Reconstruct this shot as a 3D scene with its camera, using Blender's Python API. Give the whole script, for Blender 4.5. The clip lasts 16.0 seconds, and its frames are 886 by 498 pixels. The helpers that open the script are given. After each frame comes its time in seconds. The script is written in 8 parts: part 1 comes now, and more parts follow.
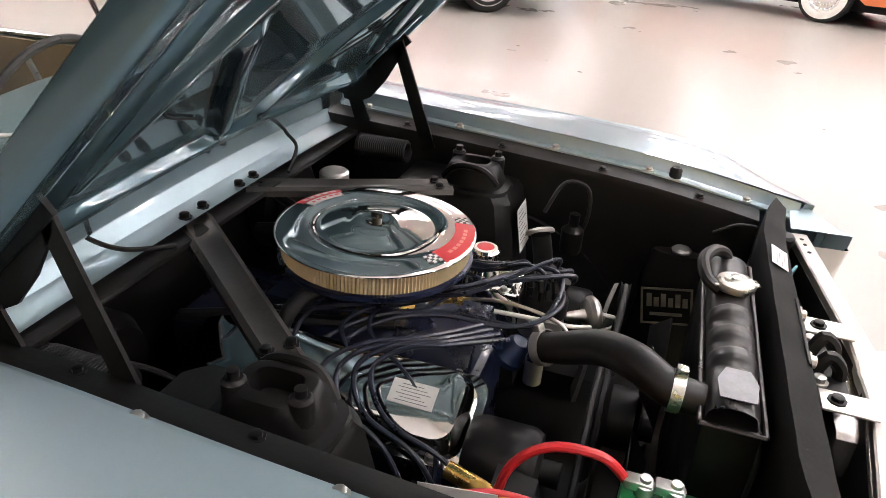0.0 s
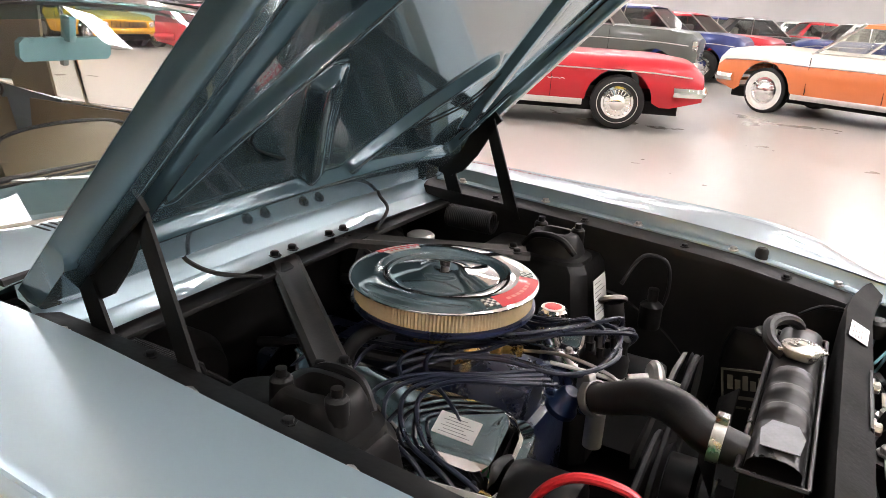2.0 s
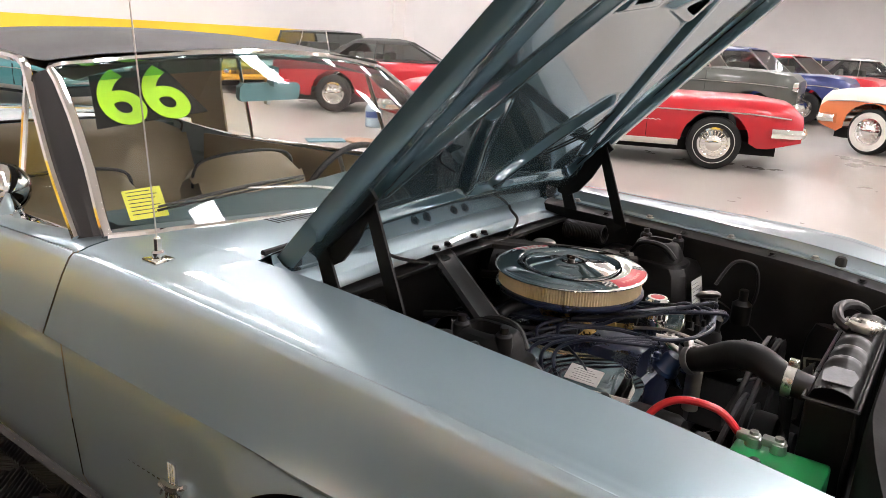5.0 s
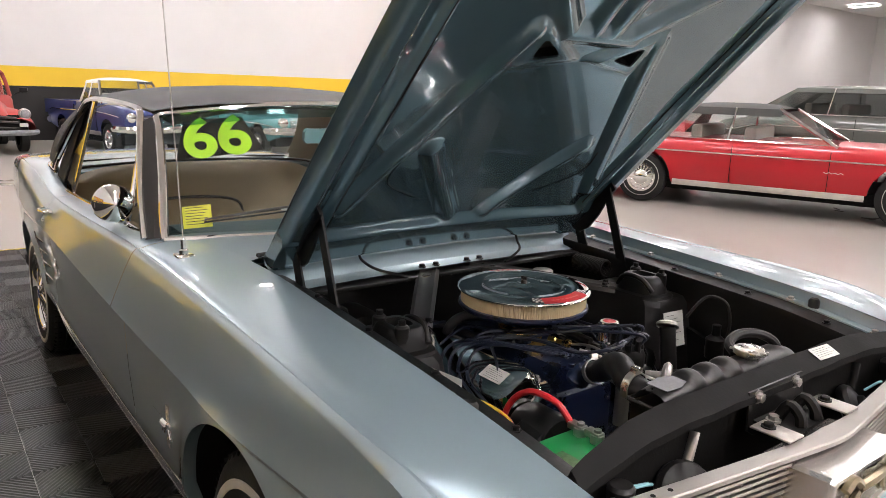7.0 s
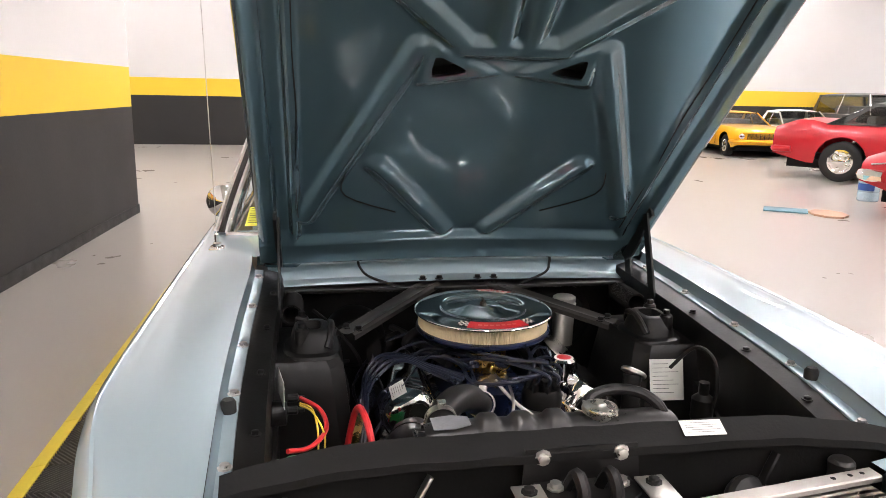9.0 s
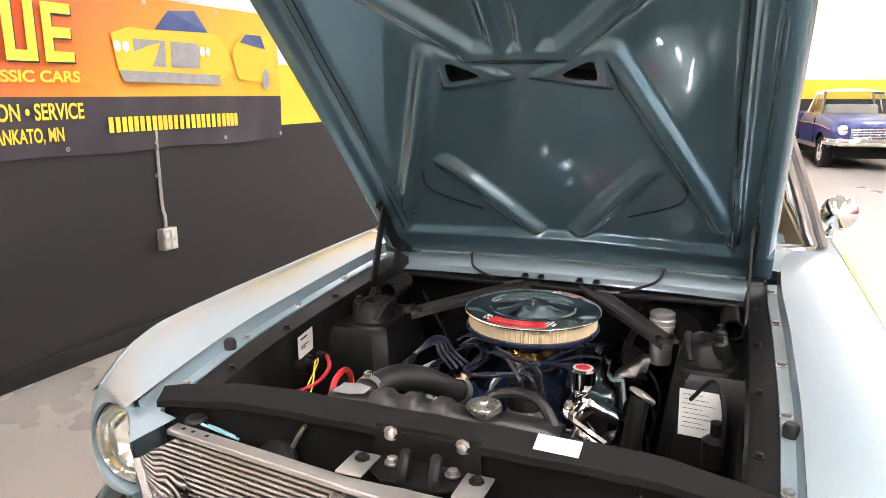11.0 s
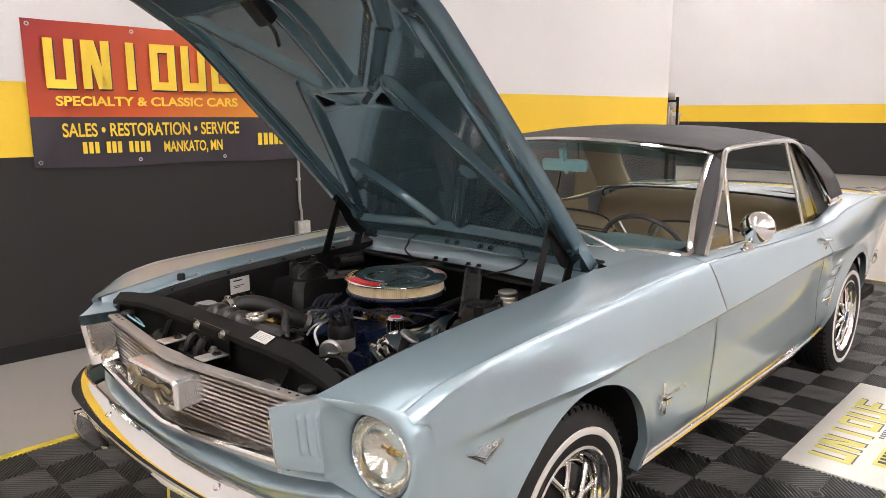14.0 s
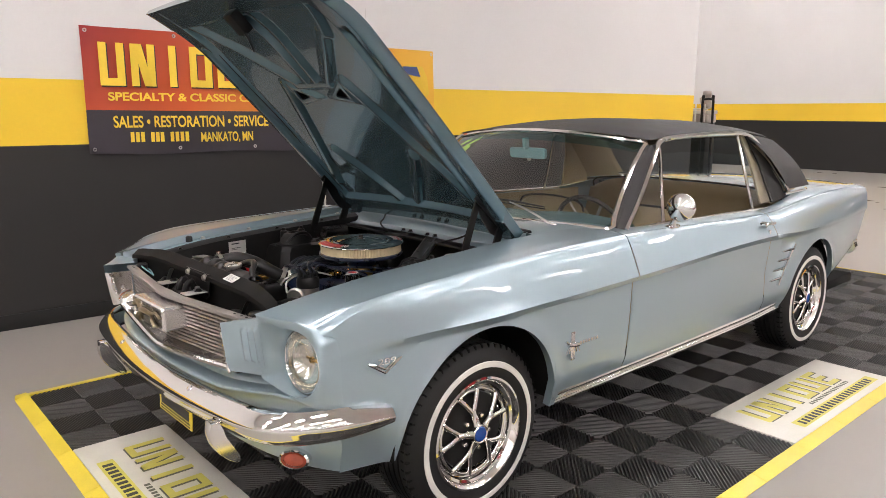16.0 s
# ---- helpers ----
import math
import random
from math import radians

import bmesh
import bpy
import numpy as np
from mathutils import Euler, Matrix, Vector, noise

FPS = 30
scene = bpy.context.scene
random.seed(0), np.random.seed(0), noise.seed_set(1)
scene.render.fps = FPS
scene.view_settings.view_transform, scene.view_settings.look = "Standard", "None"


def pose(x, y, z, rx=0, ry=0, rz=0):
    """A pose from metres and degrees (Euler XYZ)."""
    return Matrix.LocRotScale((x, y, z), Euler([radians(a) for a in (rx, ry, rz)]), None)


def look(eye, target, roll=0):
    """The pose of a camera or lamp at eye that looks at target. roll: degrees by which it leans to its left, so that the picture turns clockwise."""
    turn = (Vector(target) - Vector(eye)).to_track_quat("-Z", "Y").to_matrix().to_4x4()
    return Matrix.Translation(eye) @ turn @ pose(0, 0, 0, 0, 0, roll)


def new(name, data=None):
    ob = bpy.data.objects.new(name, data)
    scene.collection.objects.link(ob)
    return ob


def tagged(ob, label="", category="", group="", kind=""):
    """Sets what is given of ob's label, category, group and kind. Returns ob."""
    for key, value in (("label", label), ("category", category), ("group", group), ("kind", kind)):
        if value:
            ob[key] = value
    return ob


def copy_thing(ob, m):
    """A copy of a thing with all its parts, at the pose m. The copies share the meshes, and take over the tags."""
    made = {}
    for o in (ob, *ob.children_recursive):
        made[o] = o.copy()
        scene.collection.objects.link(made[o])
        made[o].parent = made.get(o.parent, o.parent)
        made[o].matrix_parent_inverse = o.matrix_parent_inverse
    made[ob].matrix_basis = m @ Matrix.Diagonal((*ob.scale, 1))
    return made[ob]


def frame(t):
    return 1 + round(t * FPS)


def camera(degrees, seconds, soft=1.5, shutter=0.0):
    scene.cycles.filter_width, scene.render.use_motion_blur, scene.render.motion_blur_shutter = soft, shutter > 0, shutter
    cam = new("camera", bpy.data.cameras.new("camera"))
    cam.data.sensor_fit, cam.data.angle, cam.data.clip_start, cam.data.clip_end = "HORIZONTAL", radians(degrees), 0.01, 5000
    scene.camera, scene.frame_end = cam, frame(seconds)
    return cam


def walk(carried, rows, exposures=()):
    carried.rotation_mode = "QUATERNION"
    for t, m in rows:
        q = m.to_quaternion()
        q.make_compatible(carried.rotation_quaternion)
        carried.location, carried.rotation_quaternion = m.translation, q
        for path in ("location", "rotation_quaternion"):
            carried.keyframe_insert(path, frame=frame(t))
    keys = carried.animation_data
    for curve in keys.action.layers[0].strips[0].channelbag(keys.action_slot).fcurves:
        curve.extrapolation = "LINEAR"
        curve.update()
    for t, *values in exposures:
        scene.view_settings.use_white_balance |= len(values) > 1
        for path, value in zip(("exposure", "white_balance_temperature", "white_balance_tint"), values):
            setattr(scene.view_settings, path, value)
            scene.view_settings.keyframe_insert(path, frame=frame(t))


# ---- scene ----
cam = camera(63.3, 16.0, 0.6)
PATH = [
    (0, (0.412, -1.056, 1.421), (-0.100, 0.646, 0.504), 4.1),
    (0.5, (0.450, -1.078, 1.405), (-0.111, 0.673, 0.618), 4.3),
    (1, (0.489, -1.097, 1.385), (-0.219, 0.631, 0.667), 4.0),
    (1.5, (0.527, -1.100, 1.366), (-0.304, 0.589, 0.689), 3.7),
    (2, (0.559, -1.106, 1.345), (-0.339, 0.562, 0.700), 3.4),
    (2.5, (0.572, -1.130, 1.321), (-0.362, 0.524, 0.693), 3.0),
    (3, (0.569, -1.208, 1.300), (-0.376, 0.441, 0.676), 2.8),
    (3.5, (0.581, -1.311, 1.307), (-0.367, 0.334, 0.680), 2.9),
    (4, (0.596, -1.399, 1.329), (-0.360, 0.243, 0.706), 3.0),
    (4.5, (0.614, -1.473, 1.348), (-0.401, 0.146, 0.755), 3.0),
    (4.7, (0.629, -1.494, 1.355), (-0.427, 0.105, 0.783), 2.9),
    (6.8, (1.243, -1.388, 1.364), (-0.266, -0.147, 0.941), 2.0),
    (7, (1.309, -1.305, 1.371), (-0.240, -0.115, 0.941), 1.9),
    (7.5, (1.440, -1.104, 1.383), (-0.230, -0.089, 0.955), 1.7),
    (8, (1.592, -0.919, 1.387), (-0.191, -0.121, 0.960), 1.5),
    (8.5, (1.668, -0.682, 1.407), (-0.196, -0.101, 0.977), 1.4),
    (9, (1.702, -0.433, 1.414), (-0.218, -0.073, 0.985), 1.2),
    (9.2, (1.737, -0.351, 1.421), (-0.195, -0.074, 0.986), 0.9),
    (11.3, (1.726, 0.598, 1.431), (-0.046, -0.221, 0.995), -0.2),
    (11.5, (1.709, 0.693, 1.436), (-0.045, -0.161, 0.997), -0.2),
    (12, (1.637, 0.945, 1.446), (-0.052, -0.029, 0.997), -0.2),
    (12.5, (1.610, 1.146, 1.451), (-0.000, 0.045, 1.008), -0.3),
    (13, (1.669, 1.358, 1.454), (0.103, 0.191, 1.020), -0.2),
    (13.5, (1.685, 1.561, 1.449), (0.163, 0.328, 1.043), -0.1),
    (14, (1.640, 1.782, 1.425), (0.204, 0.442, 1.052), -0.1),
    (14.5, (1.674, 1.983, 1.424), (0.306, 0.571, 1.057), -0.2),
    (15, (1.753, 2.159, 1.424), (0.415, 0.720, 1.054), -0.2),
    (15.5, (1.729, 2.305, 1.420), (0.403, 0.855, 1.048), -0.0),
    (16, (1.687, 2.425, 1.402), (0.375, 0.964, 1.025), 0.1),
]
EXPOSURES = [(0.0, 0.47), (1.0, 0.45), (2.0, 0.54), (2.7, 0.52), (3.5, 0.41), (4.5, 0.37), (7.0, 0.06), (8.0, 0.17), (9.0, 0.33), (11.5, 0.90), (12.5, 0.54), (13.5, 0.20), (14.5, -0.07), (16.0, -0.10)]
walk(cam, [(t, look(eye, target, roll)) for t, eye, target, roll in PATH], EXPOSURES)

# ---- light ----
world = bpy.data.worlds.new("showroom")
scene.world = world
world.use_nodes = True
world.node_tree.nodes["Background"].inputs[0].default_value = (1.0, 0.96, 0.9, 1)
world.node_tree.nodes["Background"].inputs[1].default_value = 0.05


# ---- materials ----
def rgb(c):
    return (c[0], c[1], c[2], 1.0)


def mat(name, color, rough=0.5, metal=0.0, var=0.15, scale=6.0, fine=80.0, bump=0.0, coat=0.0, rvar=0.1, spec=0.5, flake=False):
    """A surface with coarse stains and fine grain in colour and gloss, and a little relief."""
    m = bpy.data.materials.new(name)
    m.use_nodes = True
    nt = m.node_tree
    b = nt.nodes["Principled BSDF"]
    b.inputs["Metallic"].default_value = metal
    b.inputs["Coat Weight"].default_value = coat
    b.inputs["Coat Roughness"].default_value = 0.03
    b.inputs["Specular IOR Level"].default_value = spec
    tc = nt.nodes.new("ShaderNodeTexCoord")
    n1 = nt.nodes.new("ShaderNodeTexNoise")
    n1.inputs["Scale"].default_value, n1.inputs["Detail"].default_value = scale, 5
    n2 = nt.nodes.new("ShaderNodeTexNoise")
    n2.inputs["Scale"].default_value, n2.inputs["Detail"].default_value = fine, 3
    for n in (n1, n2):
        nt.links.new(tc.outputs["Object"], n.inputs["Vector"])
    mix = nt.nodes.new("ShaderNodeMath")
    mix.operation = "MULTIPLY_ADD"
    nt.links.new(n2.outputs["Fac"], mix.inputs[0])
    mix.inputs[1].default_value = 0.35
    nt.links.new(n1.outputs["Fac"], mix.inputs[2])
    ramp = nt.nodes.new("ShaderNodeValToRGB")
    ramp.color_ramp.elements[0].position, ramp.color_ramp.elements[1].position = 0.45, 0.9
    ramp.color_ramp.elements[0].color = rgb([max(0, v * (1 - var)) for v in color])
    ramp.color_ramp.elements[1].color = rgb([min(1, v * (1 + var * 0.7)) for v in color])
    nt.links.new(mix.outputs[0], ramp.inputs[0])
    nt.links.new(ramp.outputs[0], b.inputs["Base Color"])
    rr = nt.nodes.new("ShaderNodeMapRange")
    rr.inputs["From Min"].default_value, rr.inputs["From Max"].default_value = 0.45, 0.9
    rr.inputs["To Min"].default_value, rr.inputs["To Max"].default_value = max(0.0, rough - rvar * 0.5), min(1, rough + rvar * 0.5)
    nt.links.new(mix.outputs[0], rr.inputs[0])
    nt.links.new(rr.outputs[0], b.inputs["Roughness"])
    if bump:
        bp = nt.nodes.new("ShaderNodeBump")
        bp.inputs["Strength"].default_value, bp.inputs["Distance"].default_value = bump, 0.004
        nt.links.new(n2.outputs["Fac"], bp.inputs["Height"])
        nt.links.new(bp.outputs[0], b.inputs["Normal"])
    return m


def glass(name, tint, gloss=1.45):
    """A thin pane: clear or tinted, with the shine of glass."""
    m = bpy.data.materials.new(name)
    m.use_nodes = True
    nt = m.node_tree
    nt.nodes.remove(nt.nodes["Principled BSDF"])
    t, g, f, x, pw, ma = (nt.nodes.new(k) for k in ("ShaderNodeBsdfTransparent", "ShaderNodeBsdfGlossy", "ShaderNodeLayerWeight", "ShaderNodeMixShader", "ShaderNodeMath", "ShaderNodeMath"))
    t.inputs[0].default_value = rgb(tint)
    g.inputs["Roughness"].default_value = 0.02
    f.inputs["Blend"].default_value = 0.5
    f0 = ((gloss - 1) / (gloss + 1)) ** 2 * 1.8
    pw.operation, ma.operation = "POWER", "MULTIPLY_ADD"
    pw.inputs[1].default_value = 5.0
    ma.inputs[1].default_value, ma.inputs[2].default_value = 1 - f0, f0
    nt.links.new(f.outputs["Facing"], pw.inputs[0])
    nt.links.new(pw.outputs[0], ma.inputs[0])
    nt.links.new(ma.outputs[0], x.inputs[0])
    nt.links.new(t.outputs[0], x.inputs[1])
    nt.links.new(g.outputs[0], x.inputs[2])
    nt.links.new(x.outputs[0], nt.nodes["Material Output"].inputs[0])
    return m


def glow(name, color, power):
    m = bpy.data.materials.new(name)
    m.use_nodes = True
    b = m.node_tree.nodes["Principled BSDF"]
    b.inputs["Base Color"].default_value = rgb(color)
    b.inputs["Emission Color"].default_value = rgb(color)
    b.inputs["Emission Strength"].default_value = power
    return m


PAINT = mat("blue paint", (0.320, 0.412, 0.452), 0.33, 0.55, 0.05, 1.2, 900, 0.0, 1.0, 0.04)
# Body blue for the hood's underside, its shade darkened into the colour.
PAINT_UNDER_SHADED = mat("blue paint darkened as underside shade", (0.092, 0.158, 0.188), 0.15, 0.45, 0.08, 2, 500, 0.0, 1.0, 0.06)
CHROME = mat("chrome", (0.80, 0.79, 0.77), 0.06, 1.0, 0.03, 4, 60, 0.0, 0, 0.05)
STEEL = mat("zinc steel", (0.55, 0.53, 0.50), 0.35, 1.0, 0.2, 20, 200, 0.1, 0, 0.2)
ALU = mat("brushed aluminium", (0.60, 0.57, 0.53), 0.36, 0.9, 0.12, 12, 260, 0.05, 0, 0.15)
BLACK = mat("satin black paint", (0.0075, 0.0069, 0.0065), 0.40, 0.0, 0.35, 8, 120, 0.05, 0, 0.25, 0.22)
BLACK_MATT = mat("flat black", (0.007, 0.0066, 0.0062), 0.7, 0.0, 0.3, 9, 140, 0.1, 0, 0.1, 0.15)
RUBBER = mat("black rubber", (0.012, 0.0115, 0.011), 0.55, 0.0, 0.3, 10, 180, 0.12, 0, 0.15, 0.3)
HOSE = mat("hose rubber", (0.014, 0.013, 0.0125), 0.40, 0.0, 0.25, 16, 200, 0.05, 0, 0.15, 0.3)
WIRE = mat("blue-black cable", (0.010, 0.013, 0.026), 0.30, 0.0, 0.2, 20, 200, 0.0, 0, 0.1)
WHITE_WALL = mat("whitewall rubber", (0.62, 0.60, 0.55), 0.55, 0.0, 0.08, 12, 150, 0.0, 0, 0.1)
VINYL = mat("black vinyl", (0.020, 0.0185, 0.0185), 0.62, 0.0, 0.12, 5, 420, 0.25, 0, 0.12)
TAN = mat("tan vinyl", (0.275, 0.215, 0.125), 0.50, 0.0, 0.12, 4, 260, 0.12, 0, 0.12)
DASH = mat("blue-green dash vinyl", (0.055, 0.105, 0.115), 0.55, 0.0, 0.12, 5, 260, 0.1, 0, 0.1)
ENGINE_BLUE = mat("dark blue engine enamel", (0.005, 0.010, 0.034), 0.30, 0.0, 0.25, 14, 160, 0.1, 0.3, 0.2)
FILTER = mat("pleated paper", (0.56, 0.46, 0.29), 0.8, 0.0, 0.15, 20, 200, 0.05, 0, 0.05)
RED = mat("red plastic", (0.55, 0.02, 0.025), 0.35, 0.0, 0.1, 20, 150, 0.0, 0.2, 0.1)
GREEN = mat("green battery case", (0.008, 0.215, 0.055), 0.35, 0.0, 0.1, 14, 150, 0.0, 0.2, 0.1)
BRASS = mat("brass", (0.62, 0.40, 0.12), 0.28, 1.0, 0.2, 30, 200, 0.0, 0, 0.2)
REFLECTOR = mat("lamp reflector", (0.80, 0.77, 0.70), 0.14, 1.0, 0.04, 30, 120, 0.0, 0, 0.05)
AMBER = mat("red-amber lens", (0.35, 0.06, 0.03), 0.15, 0.0, 0.2, 30, 200, 0.1, 0.6, 0.1)
BAR = mat("anodised bar", (0.36, 0.33, 0.30), 0.42, 0.8, 0.15, 14, 260, 0.05, 0, 0.15)
RAIL = mat("satin zinc rail", (0.40, 0.375, 0.345), 0.45, 0.75, 0.12, 12, 260, 0.05, 0, 0.15)
SHELF = mat("dull bright plate", (0.28, 0.26, 0.24), 0.25, 0.9, 0.2, 12, 200, 0.03, 0, 0.15)
EMBLEM_SILVER = mat("satin silver trim", (0.70, 0.67, 0.65), 0.24, 0.75, 0.03, 6, 60, 0.0, 0, 0.02)
EMBLEM_GREY = mat("smoky emblem face", (0.17, 0.155, 0.125), 0.25, 0.7, 0.3, 30, 200, 0.1, 0.3, 0.1)
BRASS_DARK = mat("tarnished emblem metal", (0.30, 0.25, 0.17), 0.35, 0.9, 0.25, 40, 200, 0.1, 0, 0.2)
TANK_GREY = mat("dull grey plate", (0.22, 0.22, 0.23), 0.5, 0.3, 0.25, 30, 200, 0.1, 0, 0.15)
PRINT_PINK = mat("pale red print", (0.62, 0.20, 0.17), 0.4, 0.0, 0.1, 20, 150)
CAP_METAL = mat("worn cap metal", (0.52, 0.50, 0.45), 0.30, 0.9, 0.3, 40, 200, 0.1, 0, 0.2)
WORN_STEEL = mat("worn dark steel", (0.060, 0.054, 0.050), 0.36, 0.5, 0.4, 10, 160, 0.05, 0, 0.2)
TANK_BLACK = mat("satin tank black", (0.022, 0.020, 0.019), 0.34, 0.2, 0.3, 12, 160, 0.03, 0, 0.15)
DIM_PRINT = mat("dim gold print", (0.17, 0.155, 0.115), 0.5, 0.0, 0.2, 40, 200)
BATTERY_PRINT = mat("faded battery print", (0.10, 0.16, 0.07), 0.5, 0.0, 0.5, 60, 300)
LABEL = mat("white paper label", (0.62, 0.61, 0.57), 0.5, 0.0, 0.06, 12, 200)
INK = mat("dark ink", (0.03, 0.03, 0.035), 0.6, 0.0, 0.1, 20, 200)
YELLOW_WIRE = mat("yellow wire", (0.65, 0.45, 0.04), 0.4)
PALE_BLUE = mat("pale blue wire", (0.25, 0.5, 0.55), 0.4)
GLASS = glass("window glass", (0.90, 0.93, 0.91))
GLASS_DARK = glass("shaded band glass", (0.26, 0.50, 0.51))
LENS = glass("headlight lens", (0.86, 0.87, 0.86), 1.5)
CAP_BLUE = mat("blue enamel cap", (0.012, 0.055, 0.26), 0.25, 0.0, 0.1, 30, 200, 0, 0.5)
LIME = mat("lime vinyl digit", (0.42, 0.75, 0.02), 0.45, 0.0, 0.06, 10, 200)
STICKER = mat("yellow sticker", (0.78, 0.75, 0.08), 0.5, 0.0, 0.06, 12, 200)
CONCRETE = mat("polished concrete", (0.298, 0.274, 0.246), 0.29, 0.0, 0.07, 0.55, 3.0, 0.0, 0, 0.05)
WALL_WHITE = mat("white wall paint", (0.67, 0.65, 0.635), 0.6, 0.0, 0.04, 0.8, 60, 0.05)
WALL_YELLOW = mat("yellow wall paint", (0.80, 0.52, 0.03), 0.5, 0.0, 0.05, 1.2, 60, 0.05)
WALL_BLACK = mat("charcoal wall paint", (0.0120, 0.0104, 0.0097), 0.6, 0.0, 0.12, 1.2, 60, 0.05)
CEILING_WHITE = mat("white ceiling", (0.72, 0.71, 0.69), 0.8, 0.0, 0.04, 1, 40)
TILE_BLACK = mat("black floor tile plastic", (0.046, 0.043, 0.040), 0.36, 0.0, 0.25, 3, 120, 0.03, 0, 0.2)
# The tile plastic again, darkened to paint the shade between ribs.
TILE_GROOVE_SHADE = mat("black tile plastic with groove shade", (0.024, 0.0225, 0.021), 0.6, 0.0, 0.25, 3, 120, 0.03, 0, 0.1, 0.3)
TILE_WHITE = mat("white floor tile plastic", (0.60, 0.575, 0.51), 0.4, 0.0, 0.08, 5, 120, 0.02, 0, 0.1)
EDGE_YELLOW = mat("yellow edge plastic", (0.70, 0.55, 0.05), 0.4, 0.0, 0.10, 5, 120, 0.02, 0, 0.1)
PRINT_YELLOW = mat("faded yellow print", (0.58, 0.52, 0.10), 0.45, 0.0, 0.12, 14, 120)
PRINT_GREY = mat("grey print", (0.09, 0.085, 0.06), 0.45, 0.0, 0.12, 14, 120)


# ---- mesh helpers ----
def thing(name, label, category, group="", at=(0, 0, 0), turn=0.0, kind=""):
    ob = new(name)
    ob.empty_display_size = 0.2
    ob.matrix_basis = pose(*at, 0, 0, turn)
    return tagged(ob, label, category, group, kind)


def finish(name, bm, material, angle=35):
    me = bpy.data.meshes.new(name)
    bmesh.ops.remove_doubles(bm, verts=bm.verts[:], dist=1e-6)
    bmesh.ops.recalc_face_normals(bm, faces=bm.faces[:])
    bm.to_mesh(me)
    bm.free()
    me.materials.append(material)
    me.shade_smooth()
    me.set_sharp_from_angle(angle=radians(angle))
    return me


def part(name, bm, material, parent, label="", angle=35):
    ob = new(name, finish(name, bm, material, angle))
    ob.parent = parent
    if label:
        ob["label"] = label
    return ob


def single(name, bm, material, label, category, group="", kind="", angle=35):
    return tagged(new(name, finish(name, bm, material, angle)), label, category, group, kind)


def box(bm, x0, x1, y0, y1, z0, z1, bevel=0.0, m=None):
    r = bmesh.ops.create_cube(bm, size=1)
    t = Matrix.Translation(((x0 + x1) / 2, (y0 + y1) / 2, (z0 + z1) / 2)) @ Matrix.Diagonal((abs(x1 - x0), abs(y1 - y0), abs(z1 - z0), 1))
    bmesh.ops.transform(bm, matrix=(m @ t) if m else t, verts=r["verts"])
    if bevel:
        es = list({e for v in r["verts"] for e in v.link_edges})
        bmesh.ops.bevel(bm, geom=es, offset=bevel, segments=2, profile=0.5, affect="EDGES")
    return bm


def sheet(bm, rows, wrap=False):
    """Quads over a net of points."""
    vs = [[bm.verts.new(p) for p in row] for row in rows]
    for a, b in zip(vs, vs[1:]):
        n = len(a)
        for j in range(n if wrap else n - 1):
            k = (j + 1) % n
            bm.faces.new((a[j], a[k], b[k], b[j]))
    return vs


def slab(bm, pts, vec):
    """A plate: an outline pushed along a vector."""
    v = Vector(vec)
    a = [bm.verts.new(p) for p in pts]
    b = [bm.verts.new(Vector(p) + v) for p in pts]
    bm.faces.new(a)
    bm.faces.new(b[::-1])
    n = len(a)
    for i in range(n):
        j = (i + 1) % n
        bm.faces.new((a[i], b[i], b[j], a[j]))
    return bm


def spline(pts, steps=8):
    pts = [Vector(p) for p in pts]
    if len(pts) < 3 or steps < 2:
        return pts
    out = []
    for i in range(len(pts) - 1):
        p0, p1, p2, p3 = pts[max(i - 1, 0)], pts[i], pts[i + 1], pts[min(i + 2, len(pts) - 1)]
        for s in range(steps):
            t = s / steps
            out.append(0.5 * ((2 * p1) + (p2 - p0) * t + (2 * p0 - 5 * p1 + 4 * p2 - p3) * t * t + (3 * p1 - p0 - 3 * p2 + p3) * t ** 3))
    return out + [pts[-1]]


def tube(bm, pts, r, n=8, steps=8, flat=1.0, radii=None):
    """A round (or flattened) bar along a smooth way."""
    ps = spline(pts, steps)
    up = None
    rings = []
    for i, p in enumerate(ps):
        d = (ps[min(i + 1, len(ps) - 1)] - ps[max(i - 1, 0)]).normalized()
        if up is None:
            up = d.orthogonal().normalized() if abs(d.z) > 0.9 else (Vector((0, 0, 1)) - d * d.z).normalized()
        else:
            up = (up - d * up.dot(d)).normalized()
        side = d.cross(up)
        rr = r if radii is None else r * np.interp(i / max(1, len(ps) - 1), np.linspace(0, 1, len(radii)), radii)
        rings.append([p + side * (math.cos(a) * rr) + up * (math.sin(a) * rr * flat) for a in (2 * math.pi * k / n for k in range(n))])
    vs = sheet(bm, rings, wrap=True)
    bm.faces.new(vs[0][::-1])
    bm.faces.new(vs[-1])
    return bm


def lathe(bm, prof, n=32, m=None, arc=1.0):
    """A turned shape: (radius, height) points round the z axis of m."""
    m = m or Matrix()
    rows = []
    k = n if arc == 1.0 else n + 1
    for r, h in prof:
        rows.append([m @ Vector((r * math.cos(a), r * math.sin(a), h)) for a in (2 * math.pi * arc * i / n for i in range(k))])
    sheet(bm, rows, wrap=arc == 1.0)
    return bm


def bolt(bm, p, r=0.008, h=0.007, axis="z", turn=0):
    m = {"z": pose(*p), "x": pose(*p, 0, 90, 0), "y": pose(*p, -90, 0, 0), "-y": pose(*p, 90, 0, 0)}[axis]
    lathe(bm, [(0, 0), (r * 1.5, 0), (r * 1.5, h * 0.3), (r, h * 0.3), (r, h), (r * 0.7, h * 1.15), (0, h * 1.15)], 8, m)


